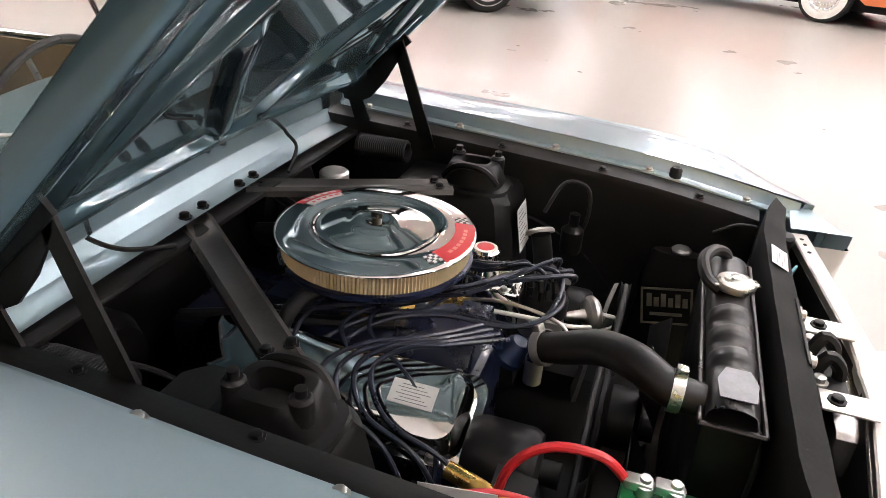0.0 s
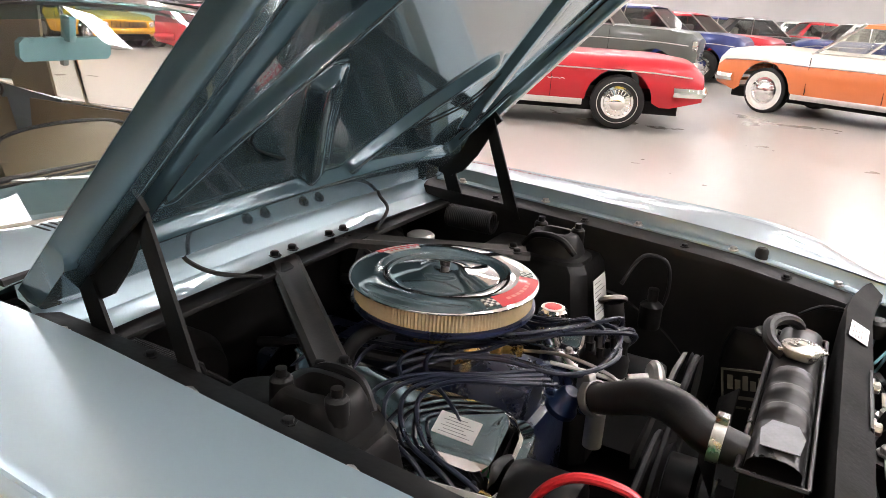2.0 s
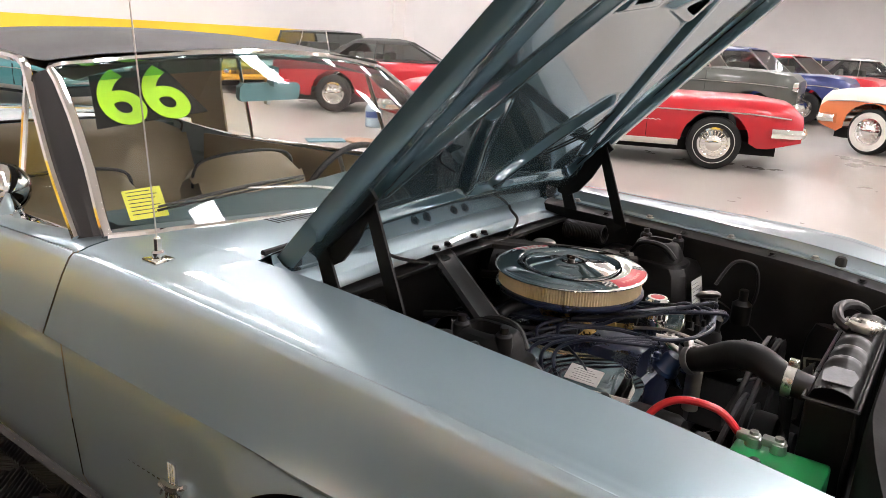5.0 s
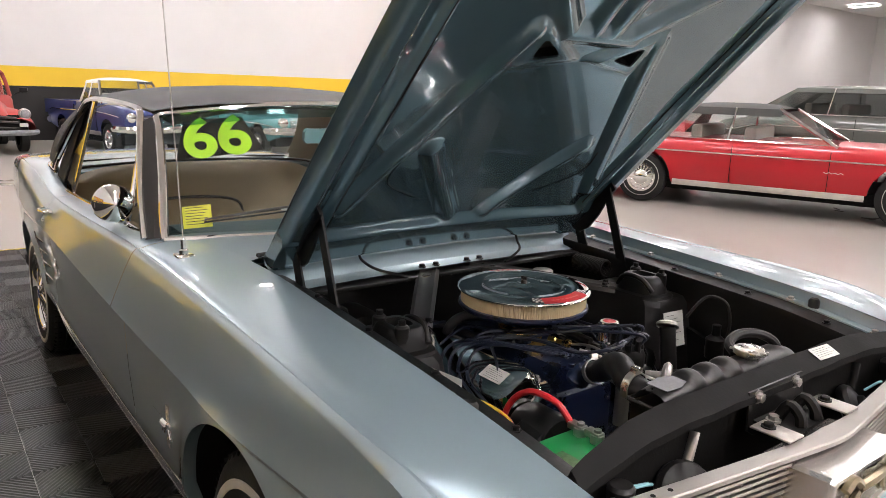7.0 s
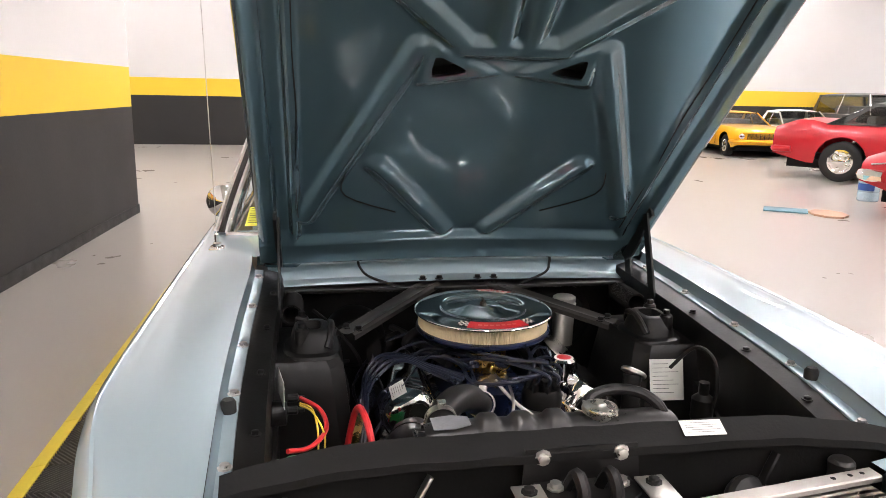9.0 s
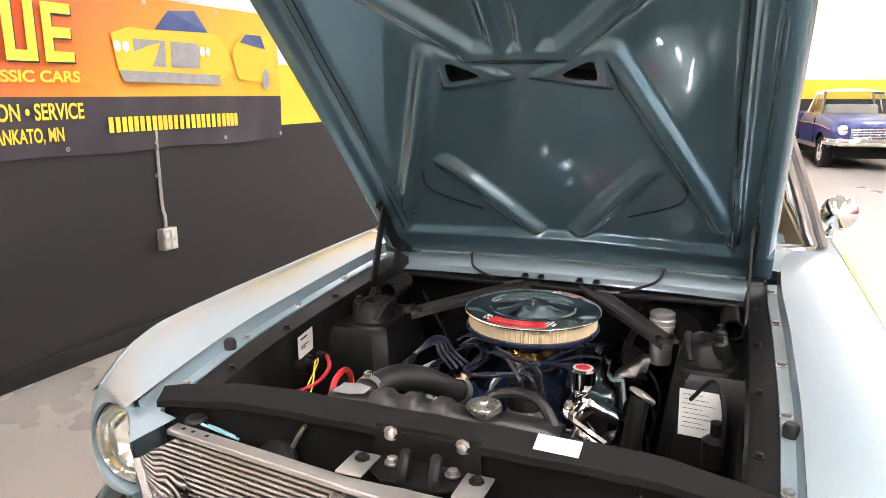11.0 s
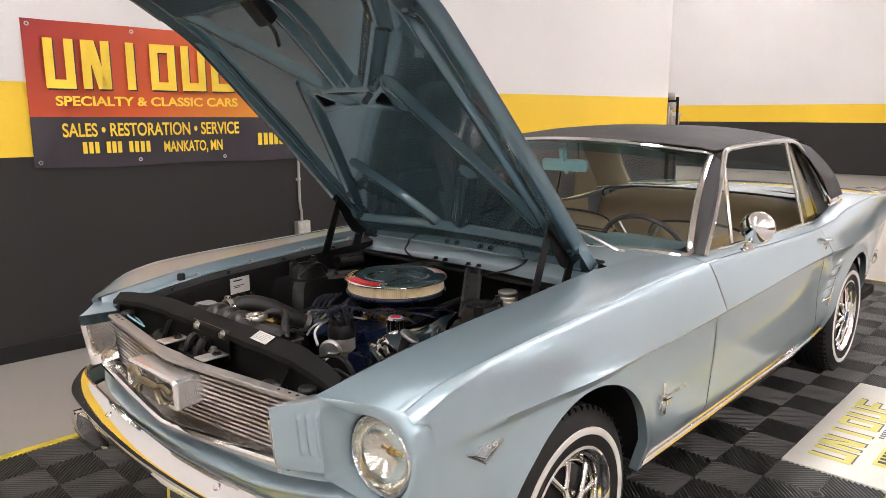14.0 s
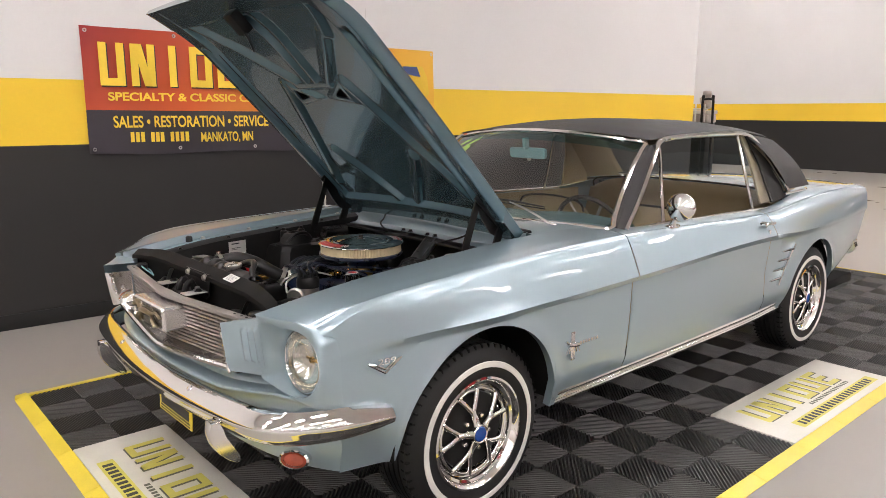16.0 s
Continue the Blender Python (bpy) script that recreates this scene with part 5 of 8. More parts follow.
part("print_bar", bm, DIM_PRINT, bag, "pale print bar")
bm = bmesh.new()
lathe(bm, [(0.020, 0), (0.022, 0.006), (0.018, 0.010), (0, 0.011)], 18, pose(0.505, 0.455, 0.742))
part("bag_cap", bm, STEEL, bag, "bright bag cap")
reg = bay("pressure_switch")
bm = bmesh.new()
lathe(bm, [(0.024, 0.69), (0.026, 0.70), (0.026, 0.745), (0.018, 0.752), (0.012, 0.756), (0.012, 0.785), (0, 0.787)], 16, pose(0.262, 0.455, 0))
part("switch_body", bm, BLACK, reg, "black cylindrical switch")
lab = bay("tower_label")
bm = bmesh.new()
L4 = [(0.1425, 0.375, 0.800), (0.1425, 0.462, 0.797), (0.160, 0.466, 0.695), (0.160, 0.378, 0.698)]
slab(bm, L4, (0.001, 0, 0))
part("paper", bm, LABEL, lab, "white instruction label")
for k in range(8):
    bm = bmesh.new()
    f = 0.10 + 0.10 * k
    a, b = Vector(L4[0]).lerp(Vector(L4[3]), f), Vector(L4[1]).lerp(Vector(L4[2]), f)
    p, q = a.lerp(b, 0.08), a.lerp(b, 0.55 + 0.3 * ((k * 7) % 3) / 2)
    slab(bm, [p + Vector((0.0012, 0, 0)), q + Vector((0.0012, 0, 0)), q + Vector((0.0015, 0, -0.0010)), p + Vector((0.0015, 0, -0.0010))], (0.0004, 0, 0))
    part("print_bar", bm, INK, lab, "fine print bar")
mc = bay("brake_reservoir")
bm = bmesh.new()
lathe(bm, [(0.030, 0.70), (0.031, 0.80), (0.034, 0.803), (0.034, 0.812), (0.031, 0.815), (0.034, 0.818), (0.034, 0.828), (0.031, 0.832), (0.033, 0.836), (0.033, 0.846), (0.028, 0.85), (0, 0.851)], 24, pose(-0.265, 0.30, 0))
part("can", bm, ALU, mc, "ribbed grey brake fluid can")
bm = bmesh.new()
lathe(bm, [(0.10, 0.0), (0.115, 0.01), (0.115, 0.05), (0.09, 0.07), (0, 0.075)], 32, pose(-0.44, 0.32, 0.74, 0, 90, 0))
part("booster", bm, BLACK, mc, "black brake booster drum")
blow = bay("heater_motor")
bm = bmesh.new()
lathe(bm, [(0.09, 0), (0.09, 0.06), (0.07, 0.09), (0, 0.095)], 28, pose(-0.44, -0.30, 0.70, 0, 90, 0))
part("motor", bm, BLACK, blow, "black heater blower motor")

# right side: solenoid, tag, wires
sol = bay("starter_solenoid")
bm = bmesh.new()
lathe(bm, [(0, 0), (0.024, 0.002), (0.026, 0.01), (0.026, 0.05), (0.02, 0.056), (0, 0.057)], 20, pose(0.275, -0.475, 0.775, 90, 0, 0))
for dx in (-0.03, 0.03):
    lathe(bm, [(0.009, 0), (0.009, 0.02), (0.005, 0.022), (0.005, 0.034), (0, 0.034)], 10, pose(0.275 + dx, -0.475, 0.795, -90, 0, 0))
part("body", bm, BLACK, sol, "black starter solenoid")
bm = bmesh.new()
TAG_M = pose(0.280, -0.486, 0.834, 0, 0, 9)
box(bm, -0.044, 0.044, -0.0005, 0.0005, -0.029, 0.029, 0, TAG_M)
part("tag", bm, LABEL, sol, "white paper tag")
for k, (w, z) in enumerate(((0.04, 0.850), (0.05, 0.832), (0.03, 0.826))):
    bm = bmesh.new()
    box(bm, 0.030 - w, 0.030, 0.0006, 0.0012, z - 0.834, z - 0.834 + (0.005 if k == 0 else 0.0025), 0, TAG_M)
    part("print_bar", bm, INK, sol, "fine print bar")
for k in range(2):
    w = bay("engine_wire")
    bm = bmesh.new()
    tube(bm, [(0.285 + 0.01 * k, -0.45, 0.80), (0.33 + 0.012 * k, -0.425, 0.805), (0.39, -0.415 + 0.012 * k, 0.775), (0.42, -0.42 + 0.01 * k, 0.72)], 0.0020, 6, 6)
    part("sleeve", bm, YELLOW_WIRE, w, "yellow wire")
w = bay("engine_wire")
bm = bmesh.new()
tube(bm, [(0.245, -0.45, 0.795), (0.30, -0.41, 0.79), (0.37, -0.40, 0.78), (0.42, -0.43, 0.77), (0.46, -0.47, 0.785)], 0.0048, 10, 6)
part("sleeve", bm, RED, w, "thick red cable")

# between support and grille: latch, horns, wires, tabs
latch = bay("hood_latch")
bm = bmesh.new()
slab(bm, [(0.673, -0.095, 0.872), (0.673, 0.095, 0.872), (0.680, 0.10, 0.80), (0.680, 0.075, 0.785), (0.680, -0.075, 0.785), (0.680, -0.10, 0.80)], (0.004, 0, 0))
slab(bm, [(0.682, -0.08, 0.812), (0.682, 0.08, 0.812), (0.725, 0.085, 0.806), (0.75, 0.05, 0.804), (0.75, -0.05, 0.804), (0.725, -0.085, 0.806)], (0, 0, 0.005))
part("latch_plate", bm, BLACK, latch, "black latch bracket")
bm = bmesh.new()
for y in (-0.03, 0.025):
    tube(bm, [(0.70, y, 0.812), (0.715, y + 0.008, 0.845), (0.735, y + 0.012, 0.83), (0.74, y + 0.012, 0.81)], 0.011, 8, 4)
part("latch_hook", bm, BLACK, latch, "black latch hook")
for p, ax in (((0.677, -0.066, 0.858), "x"), ((0.677, 0.066, 0.858), "x"), ((0.705, -0.052, 0.817), "z"), ((0.705, 0.058, 0.817), "z")):
    bm = bmesh.new()
    bolt(bm, p, 0.0095, 0.011, ax)
    part("bolt", bm, STEEL, latch, "bright zinc bolt")
for y in (-0.10, 0.105):
    tab = bay("grille_tab")
    bm = bmesh.new()
    box(bm, 0.70, 0.775, y - 0.024, y + 0.024, 0.8205, 0.8245, 0.001)
    part("tab", bm, ALU, tab, "grey metal tab")
    bm = bmesh.new()
    bolt(bm, (0.722, y, 0.8245), 0.009, 0.008)
    part("bolt", bm, BLACK, tab)
for y, z, x in ((0.30, 0.745, 0.70), (-0.30, 0.75, 0.70)):
    horn = bay("horn")
    bm = bmesh.new()
    lathe(bm, [(0, -0.02), (0.03, -0.02), (0.052, -0.012), (0.056, -0.004), (0.056, 0.004), (0.05, 0.012), (0.025, 0.02), (0.022, 0.03), (0, 0.032)], 26, pose(x, y, z, 0, 55, 20 if y > 0 else -20))
    part("horn_body", bm, BLACK, horn, "black disc horn")
    bm = bmesh.new()
    tube(bm, [(x - 0.02, y + 0.02, z + 0.02), (x - 0.025, y + 0.04, z + 0.06), (x - 0.03, y + 0.055, z + 0.085)], 0.009, 8, 3, 0.5)
    part("horn_bracket", bm, STEEL if y < 0 else BLACK, horn)
for pts in ([(0.69, -0.38, 0.79), (0.71, -0.43, 0.815), (0.70, -0.47, 0.815), (0.68, -0.45, 0.80), (0.69, -0.39, 0.795)], [(0.70, 0.34, 0.78), (0.72, 0.37, 0.80), (0.715, 0.385, 0.76), (0.70, 0.39, 0.72)]):
    w = bay("engine_wire")
    bm = bmesh.new()
    tube(bm, pts, 0.0028, 6, 6)
    part("sleeve", bm, PALE_BLUE, w, "pale blue wire")
for y in (-0.47, 0.46):
    knob = bay("headlight_bucket")
    bm = bmesh.new()
    lathe(bm, [(0.02, 0), (0.022, 0.03), (0.017, 0.036), (0, 0.038)], 16, pose(0.70, y, 0.79))
    part("bucket_cap", bm, HOSE, knob, "dark rubber bucket cap")

# ---- hood, standing open ----
HOOD_M = pose(-0.392, 0, 0.962, 0, -44.8, 0)
HOOD_L = 1.29


def seg(u, v, a, b):
    """Distance from (u, v) to the stretch a-b."""
    ax, ay, bx, by = *a, *b
    t = max(0, min(1, ((u - ax) * (bx - ax) + (v - ay) * (by - ay)) / ((bx - ax) ** 2 + (by - ay) ** 2)))
    return math.hypot(u - ax - t * (bx - ax), v - ay - t * (by - ay))


def crown(u, v):
    """The hood's outer face: crowned across, with a raised middle and a drop at the nose."""
    w = abs(v) / 0.565
    z = 0.045 * (1 - w ** 2) * (0.5 + 0.5 * min(1, u / 0.3)) + 0.010 * math.sin(math.pi * min(1, u / HOOD_L))
    return z - 0.095 * max(0.0, (u - 1.0) / 0.29) ** 2


def half_width(u):
    return 0.562 - 0.004 * (u / HOOD_L) - 0.05 * max(0, (u - 1.1) / 0.19) ** 2


RIBS = (((0.800, -0.11), (0.800, 0.11)), ((0.800, 0.10), (1.03, 0.33)), ((1.03, 0.34), (1.16, 0.42)), ((0.80, 0.200), (0.22, 0.438)), ((0.42, 0.262), (0.14, 0.065)), ((0.81, 0.03), (1.15, 0.045)))
TRI = ((0.724, 0.168), (0.738, 0.086), (0.786, 0.164))


def tri_hole(u, a):
    """How deep (u, a) lies inside the triangular opening beside the middle rib."""
    soft = 0.0
    for k in range(3):
        (ax, ay), (bx, by) = TRI[k], TRI[(k + 1) % 3]
        n = ((by - ay), -(bx - ax))
        d = -((u - ax) * n[0] + (a - ay) * n[1]) / math.hypot(*n)
        soft += math.exp(min(40.0, -d / 0.006))
    return -0.006 * math.log(soft) + 0.002


def inner_face(u, v):
    """The pressed inner panel: flat pockets with raised ribs, rolled edges and two triangular openings."""
    w = half_width(u)
    a = abs(v)
    h = 0.0
    for p, q in RIBS:
        d = min(seg(u, v, p, q), seg(u, -v, p, q))
        f = max(0.0, min(1.0, (0.040 - d) / 0.034))
        h = max(h, 0.016 * f * f * (3 - 2 * f))
    rail = max(0.0, min(1.0, (0.118 - (w - a)) / 0.022)) * max(0.0, min(1.0, (w - a + 0.0) / 0.012))
    rear = max(0.0, min(1.0, (0.135 - u) / 0.022)) * max(0.0, min(1.0, u / 0.02))
    front = max(0.0, min(1.0, (u - 1.15) / 0.02))
    f = max(0.0, min(1.0, (0.026 - abs((w - a) - 0.068)) / 0.014))
    groove = f * f * (3 - 2 * f) * 0.017 * max(0.0, min(1.0, (u - 0.12) / 0.04)) * max(0.0, min(1.0, (1.06 - u) / 0.05))
    h = max(h, 0.018 * rail - groove, 0.020 * rear, 0.016 * front)
    t = tri_hole(u, a)
    f = max(0.0, min(1.0, (t + 0.034) / 0.022))
    h = max(h, 0.013 * f * f * (3 - 2 * f))
    return h


def snapped(u, v):
    """Draws a net point that lies close to the rim of a triangular opening onto the rim."""
    a, e = abs(v), 1e-4
    t = tri_hole(u, a)
    if abs(t) < 0.0036:
        gu, ga = (tri_hole(u + e, a) - t) / e, (tri_hole(u, a + e) - t) / e
        u, a = u - t * gu, a - t * ga
    return u, math.copysign(a, v), t


hood = new("hood")
hood.parent = car
bm = bmesh.new()
NU, NV = 60, 40
rows = []
for i in range(NU + 1):
    u = HOOD_L * i / NU
    w = half_width(u)
    rows.append([HOOD_M @ Vector((u, v * w, crown(u, v * w))) for v in np.linspace(-1, 1, NV + 1)])
sheet(bm, rows)
part("outer_skin", bm, PAINT, hood, "light blue outer hood skin")
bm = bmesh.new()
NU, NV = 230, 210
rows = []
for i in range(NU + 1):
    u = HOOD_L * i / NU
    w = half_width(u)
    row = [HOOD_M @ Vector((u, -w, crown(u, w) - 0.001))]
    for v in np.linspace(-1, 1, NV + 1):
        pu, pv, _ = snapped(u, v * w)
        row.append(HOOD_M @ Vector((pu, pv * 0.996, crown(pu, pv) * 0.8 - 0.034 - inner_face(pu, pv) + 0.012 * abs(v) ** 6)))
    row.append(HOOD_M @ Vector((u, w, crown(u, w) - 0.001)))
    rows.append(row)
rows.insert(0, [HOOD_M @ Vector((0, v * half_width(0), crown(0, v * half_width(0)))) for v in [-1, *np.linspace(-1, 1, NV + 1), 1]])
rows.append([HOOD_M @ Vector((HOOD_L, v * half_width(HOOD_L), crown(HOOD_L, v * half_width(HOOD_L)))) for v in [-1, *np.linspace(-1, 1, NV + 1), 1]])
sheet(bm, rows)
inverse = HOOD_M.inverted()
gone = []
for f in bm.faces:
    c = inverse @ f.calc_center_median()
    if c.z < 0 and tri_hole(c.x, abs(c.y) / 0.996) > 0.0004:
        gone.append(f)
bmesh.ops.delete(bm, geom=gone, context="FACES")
# The inner panel's shade is in its darker blue.
part("inner_panel", bm, PAINT_UNDER_SHADED, hood, "ribbed inner hood panel, blue darkened for shade", 60)
# Added black pockets give the openings their inner shade.
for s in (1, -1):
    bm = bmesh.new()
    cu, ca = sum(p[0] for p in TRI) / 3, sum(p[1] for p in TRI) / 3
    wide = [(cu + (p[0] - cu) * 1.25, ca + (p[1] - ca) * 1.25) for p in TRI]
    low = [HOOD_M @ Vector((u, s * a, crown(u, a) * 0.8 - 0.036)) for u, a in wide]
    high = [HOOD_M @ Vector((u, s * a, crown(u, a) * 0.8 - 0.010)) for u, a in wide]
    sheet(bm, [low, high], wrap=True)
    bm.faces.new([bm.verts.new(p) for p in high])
    part("opening_shade", bm, BLACK_MATT, hood, "black pocket added as shade behind the triangular opening")
bm = bmesh.new()
box(bm, 1.11, 1.20, -0.03, 0.03, -0.085, -0.045, 0.006, HOOD_M)
tube(bm, [HOOD_M @ Vector((1.12, 0.02, -0.08)), HOOD_M @ Vector((1.10, 0.05, -0.10)), HOOD_M @ Vector((1.06, 0.03, -0.105))], 0.006, 6, 4)
part("latch", bm, BLACK, hood, "black hood latch catch")
for s in (1, -1):
    bm = bmesh.new()
    tube(bm, [HOOD_M @ Vector((u, s * v, crown(u, v) * 0.8 - 0.037)) for u, v in ((0.22, 0.20), (0.30, 0.335), (0.40, 0.335), (0.52, 0.30), (0.62, 0.255))], 0.0022, 5, 4)
    part("sealant_bead", bm, BLACK_MATT, hood, "dark sealer bead")
    bm = bmesh.new()
    tube(bm, [HOOD_M @ Vector((u, s * v, crown(u, v) * 0.8 - 0.040)) for u, v in ((0.16, 0.452), (0.40, 0.456), (0.62, 0.448), (0.80, 0.452), (1.0, 0.45))], 0.0020, 5, 5)
    part("sealant_bead", bm, BLACK_MATT, hood, "dark sealer bead along the side rail")
    bm = bmesh.new()
    slab(bm, [HOOD_M @ Vector((u, s * 0.500, h)) for u, h in ((0.03, -0.040), (0.24, -0.040), (0.225, -0.058), (0.15, -0.078), (0.09, -0.084), (0.05, -0.072))], (0, s * 0.006, 0))
    part("hinge_bracket", bm, BLACK, hood, "black steel hinge bracket")

# ---- roof, windows and trim ----
def ws_bottom(v):
    return Vector((-0.782 + 0.205 * (1 - v * v), 0.690 * v, 0.956 + 0.018 * (1 - v * v)))


def ws_top(v):
    return Vector((-1.165 + 0.085 * (1 - v * v), 0.585 * v, 1.285 + 0.045 * (1 - v * v)))


def ws_point(v, t):
    p = ws_bottom(v).lerp(ws_top(v), t)
    return p + Vector((0.03, 0, 0.02)) * math.sin(math.pi * t) * (1 - 0.3 * v * v)


windshield = new("windshield")
windshield.parent = car
for name, t0, t1, material, lab in (("pane", 0.0, 0.87, GLASS, "clear curved windshield glass"), ("shade_band", 0.87, 1.0, GLASS_DARK, "blue-green shade band")):
    bm = bmesh.new()
    sheet(bm, [[ws_point(v, t0 + (t1 - t0) * k / 8) for k in range(9)] for v in np.linspace(-1, 1, 33)])
    part(name, bm, material, windshield, lab).visible_shadow = False
bm = bmesh.new()
vs = np.linspace(-1, 1, 15)
loop = [ws_point(v, -0.012) for v in vs] + [ws_point(1.005, t) for t in (0.1, 0.35, 0.65, 0.9)] + [ws_point(v, 1.012) for v in vs[::-1]] + [ws_point(-1.005, t) for t in (0.9, 0.65, 0.35, 0.1)]
loop.append(loop[0])
tube(bm, loop, 0.0115, 8, 3, 0.8)
part("chrome_surround", bm, CHROME, windshield, "chrome windshield moulding")
# A pillars
RAIL = [(-0.826, 0.732, 0.947), (-0.968, 0.700, 1.066), (-1.10, 0.662, 1.185), (-1.185, 0.636, 1.262), (-1.235, 0.622, 1.293), (-1.33, 0.610, 1.305), (-1.60, 0.604, 1.314), (-1.85, 0.604, 1.317), (-2.08, 0.603, 1.309), (-2.20, 0.609, 1.272), (-2.32, 0.640, 1.160), (-2.44, 0.680, 1.030), (-2.475, 0.692, 0.985)]
for s in (1, -1):
    bm = bmesh.new()
    rows = []
    for k in range(9):
        t = k / 8
        a = ws_point(0.995, t)
        b = Vector(RAIL[0]).lerp(Vector(RAIL[3]), t)
        rows.append([(p.x, s * p.y, p.z) for p in (a - Vector((0.015, 0.012, 0)), a, a.lerp(b, 0.5) + Vector((0.012, 0.006, 0.004)), b, b - Vector((0.05, 0.05, 0)))])
    sheet(bm, rows)
    part("windshield_pillar", bm, VINYL, car, "black windshield pillar")
    bm = bmesh.new()
    tube(bm, [(x, s * y, z) for x, y, z in RAIL], 0.011, 8, 5, 1.0)
    part("drip_rail", bm, CHROME, car, "chrome drip rail")


def roof_z(x):
    return float(np.interp(x, [-2.60, -2.45, -2.3, -2.1, -1.75, -1.5, -1.3, -1.08], [1.295, 1.340, 1.362, 1.378, 1.386, 1.380, 1.362, 1.330]))


bm = bmesh.new()
rows = []
for i in range(31):
    t = i / 30
    row = []
    for v in np.linspace(-1, 1, 31):
        front = ws_top(v).x - 0.004
        back = -2.52 + 0.10 * abs(v) ** 3
        x = front + (back - front) * t
        e = abs(v)
        rail = np.interp(x, [-2.52, -2.32, -2.08, -1.36, -1.19, -1.08], [1.262, 1.300, 1.315, 1.310, 1.296, 1.30])
        y = v * np.interp(x, [-2.52, -2.15, -1.9, -1.36, -1.17], [0.562, 0.605, 0.604, 0.604, 0.600])
        z = rail + (roof_z(x) - rail) * (1 - e ** 2.6)
        row.append((x, y, z + 0.004))
    rows.append(row)
sheet(bm, rows)
roof = part("roof", bm, VINYL, car, "black vinyl-covered roof")
for s in (1, -1):
    bm = bmesh.new()
    tube(bm, [(x, s * 0.40, np.interp(x, [-2.52, -2.32, -2.08, -1.36, -1.15], [1.262, 1.296, 1.309, 1.302, 1.29]) + (roof_z(x) - np.interp(x, [-2.52, -2.32, -2.08, -1.36, -1.15], [1.262, 1.296, 1.309, 1.302, 1.29])) * (1 - (0.40 / 0.59) ** 2.6) + 0.004) for x in (-1.22, -1.4, -1.6, -1.8, -2.0, -2.2, -2.38)], 0.004, 6, 4, 0.5)
    part("roof_seam", bm, VINYL, roof, "raised vinyl seam")
for s in (1, -1):
    bm = bmesh.new()
    rows = []
    for k in range(13):
        t = k / 12
        a = Vector((-2.10 - 0.42 * t, 0.601 - 0.036 * t, 1.307 - 0.022 * t - 0.020 * t * t))
        b = Vector((-2.465 - 0.40 * t, 0.697 - 0.045 * t, 1.000 - 0.008 * t))
        rows.append([(p.x, s * p.y, p.z) for p in (a.lerp(b, q) + Vector((0, 0.022, 0.01)) * math.sin(math.pi * q) for q in np.linspace(0, 1, 11))])
    sheet(bm, rows)
    part("sail_panel", bm, VINYL, car, "black vinyl rear roof pillar")
    bm = bmesh.new()
    sheet(bm, [[(x, y - s * 0.02, z - 0.004) for x, y, z in row] for row in rows])
    part("pillar_trim", bm, TAN, car, "tan inner trim of the rear pillar")
    bm = bmesh.new()
    tube(bm, [(-2.42, s * 0.697, 0.972), (-2.6, s * 0.685, 0.972), (-2.78, s * 0.665, 0.972), (-2.90, s * 0.62, 0.97)], 0.008, 8, 4)
    part("belt_trim", bm, CHROME, car, "chrome trim below the vinyl")
rear_window = new("rear_window")
rear_window.parent = car
bm = bmesh.new()
sheet(bm, [[Vector((-2.42 - 0.05 * (1 - v * v), 0.52 * v, 1.305 - 0.03 * v * v)).lerp(Vector((-2.79 - 0.10 * (1 - v * v), 0.58 * v, 0.975)), t) for t in np.linspace(0, 1, 7)] for v in np.linspace(-1, 1, 21)])
part("rear_pane", bm, GLASS, rear_window, "curved rear window glass").visible_shadow = False
bm = bmesh.new()
tube(bm, [Vector((-2.79 - 0.10 * (1 - v * v), 0.58 * v, 0.975)) for v in np.linspace(-1, 1, 9)], 0.010, 8, 3)
part("rear_trim", bm, CHROME, rear_window, "chrome rear window trim")
# deck
bm = bmesh.new()
sheet(bm, [[(x, v * (w0 - 0.003), z + 0.02 * (1 - v * v)) for v in np.linspace(-1, 1, 21)] for x, z, w0 in ((-2.70, INNER(-2.70)[1] - 0.004, INNER(-2.70)[0]), (-2.95, INNER(-2.95)[1] - 0.003, INNER(-2.95)[0]), (-3.2, INNER(-3.2)[1] - 0.003, INNER(-3.2)[0]), (-3.5, INNER(-3.5)[1] - 0.003, INNER(-3.5)[0]), (-3.67, INNER(-3.67)[1] - 0.003, INNER(-3.67)[0]), (-3.70, 0.88, 0.64), (-3.68, 0.55, 0.64))])
part("trunk_lid", bm, PAINT, car, "light blue trunk lid and tail panel")
bm = bmesh.new()
tube(bm, [(-3.55, -0.67, 0.53), (-3.70, -0.64, 0.53), (-3.78, -0.53, 0.53), (-3.80, 0, 0.53), (-3.78, 0.53, 0.53), (-3.70, 0.64, 0.53), (-3.55, 0.67, 0.53)], 0.05, 10, 6, 1.0)
part("rear_bumper", bm, CHROME, car, "chrome rear bumper")


def side_glass_y(z):
    return 0.694 + (0.598 - 0.694) * (z - 0.92) / (1.30 - 0.92)


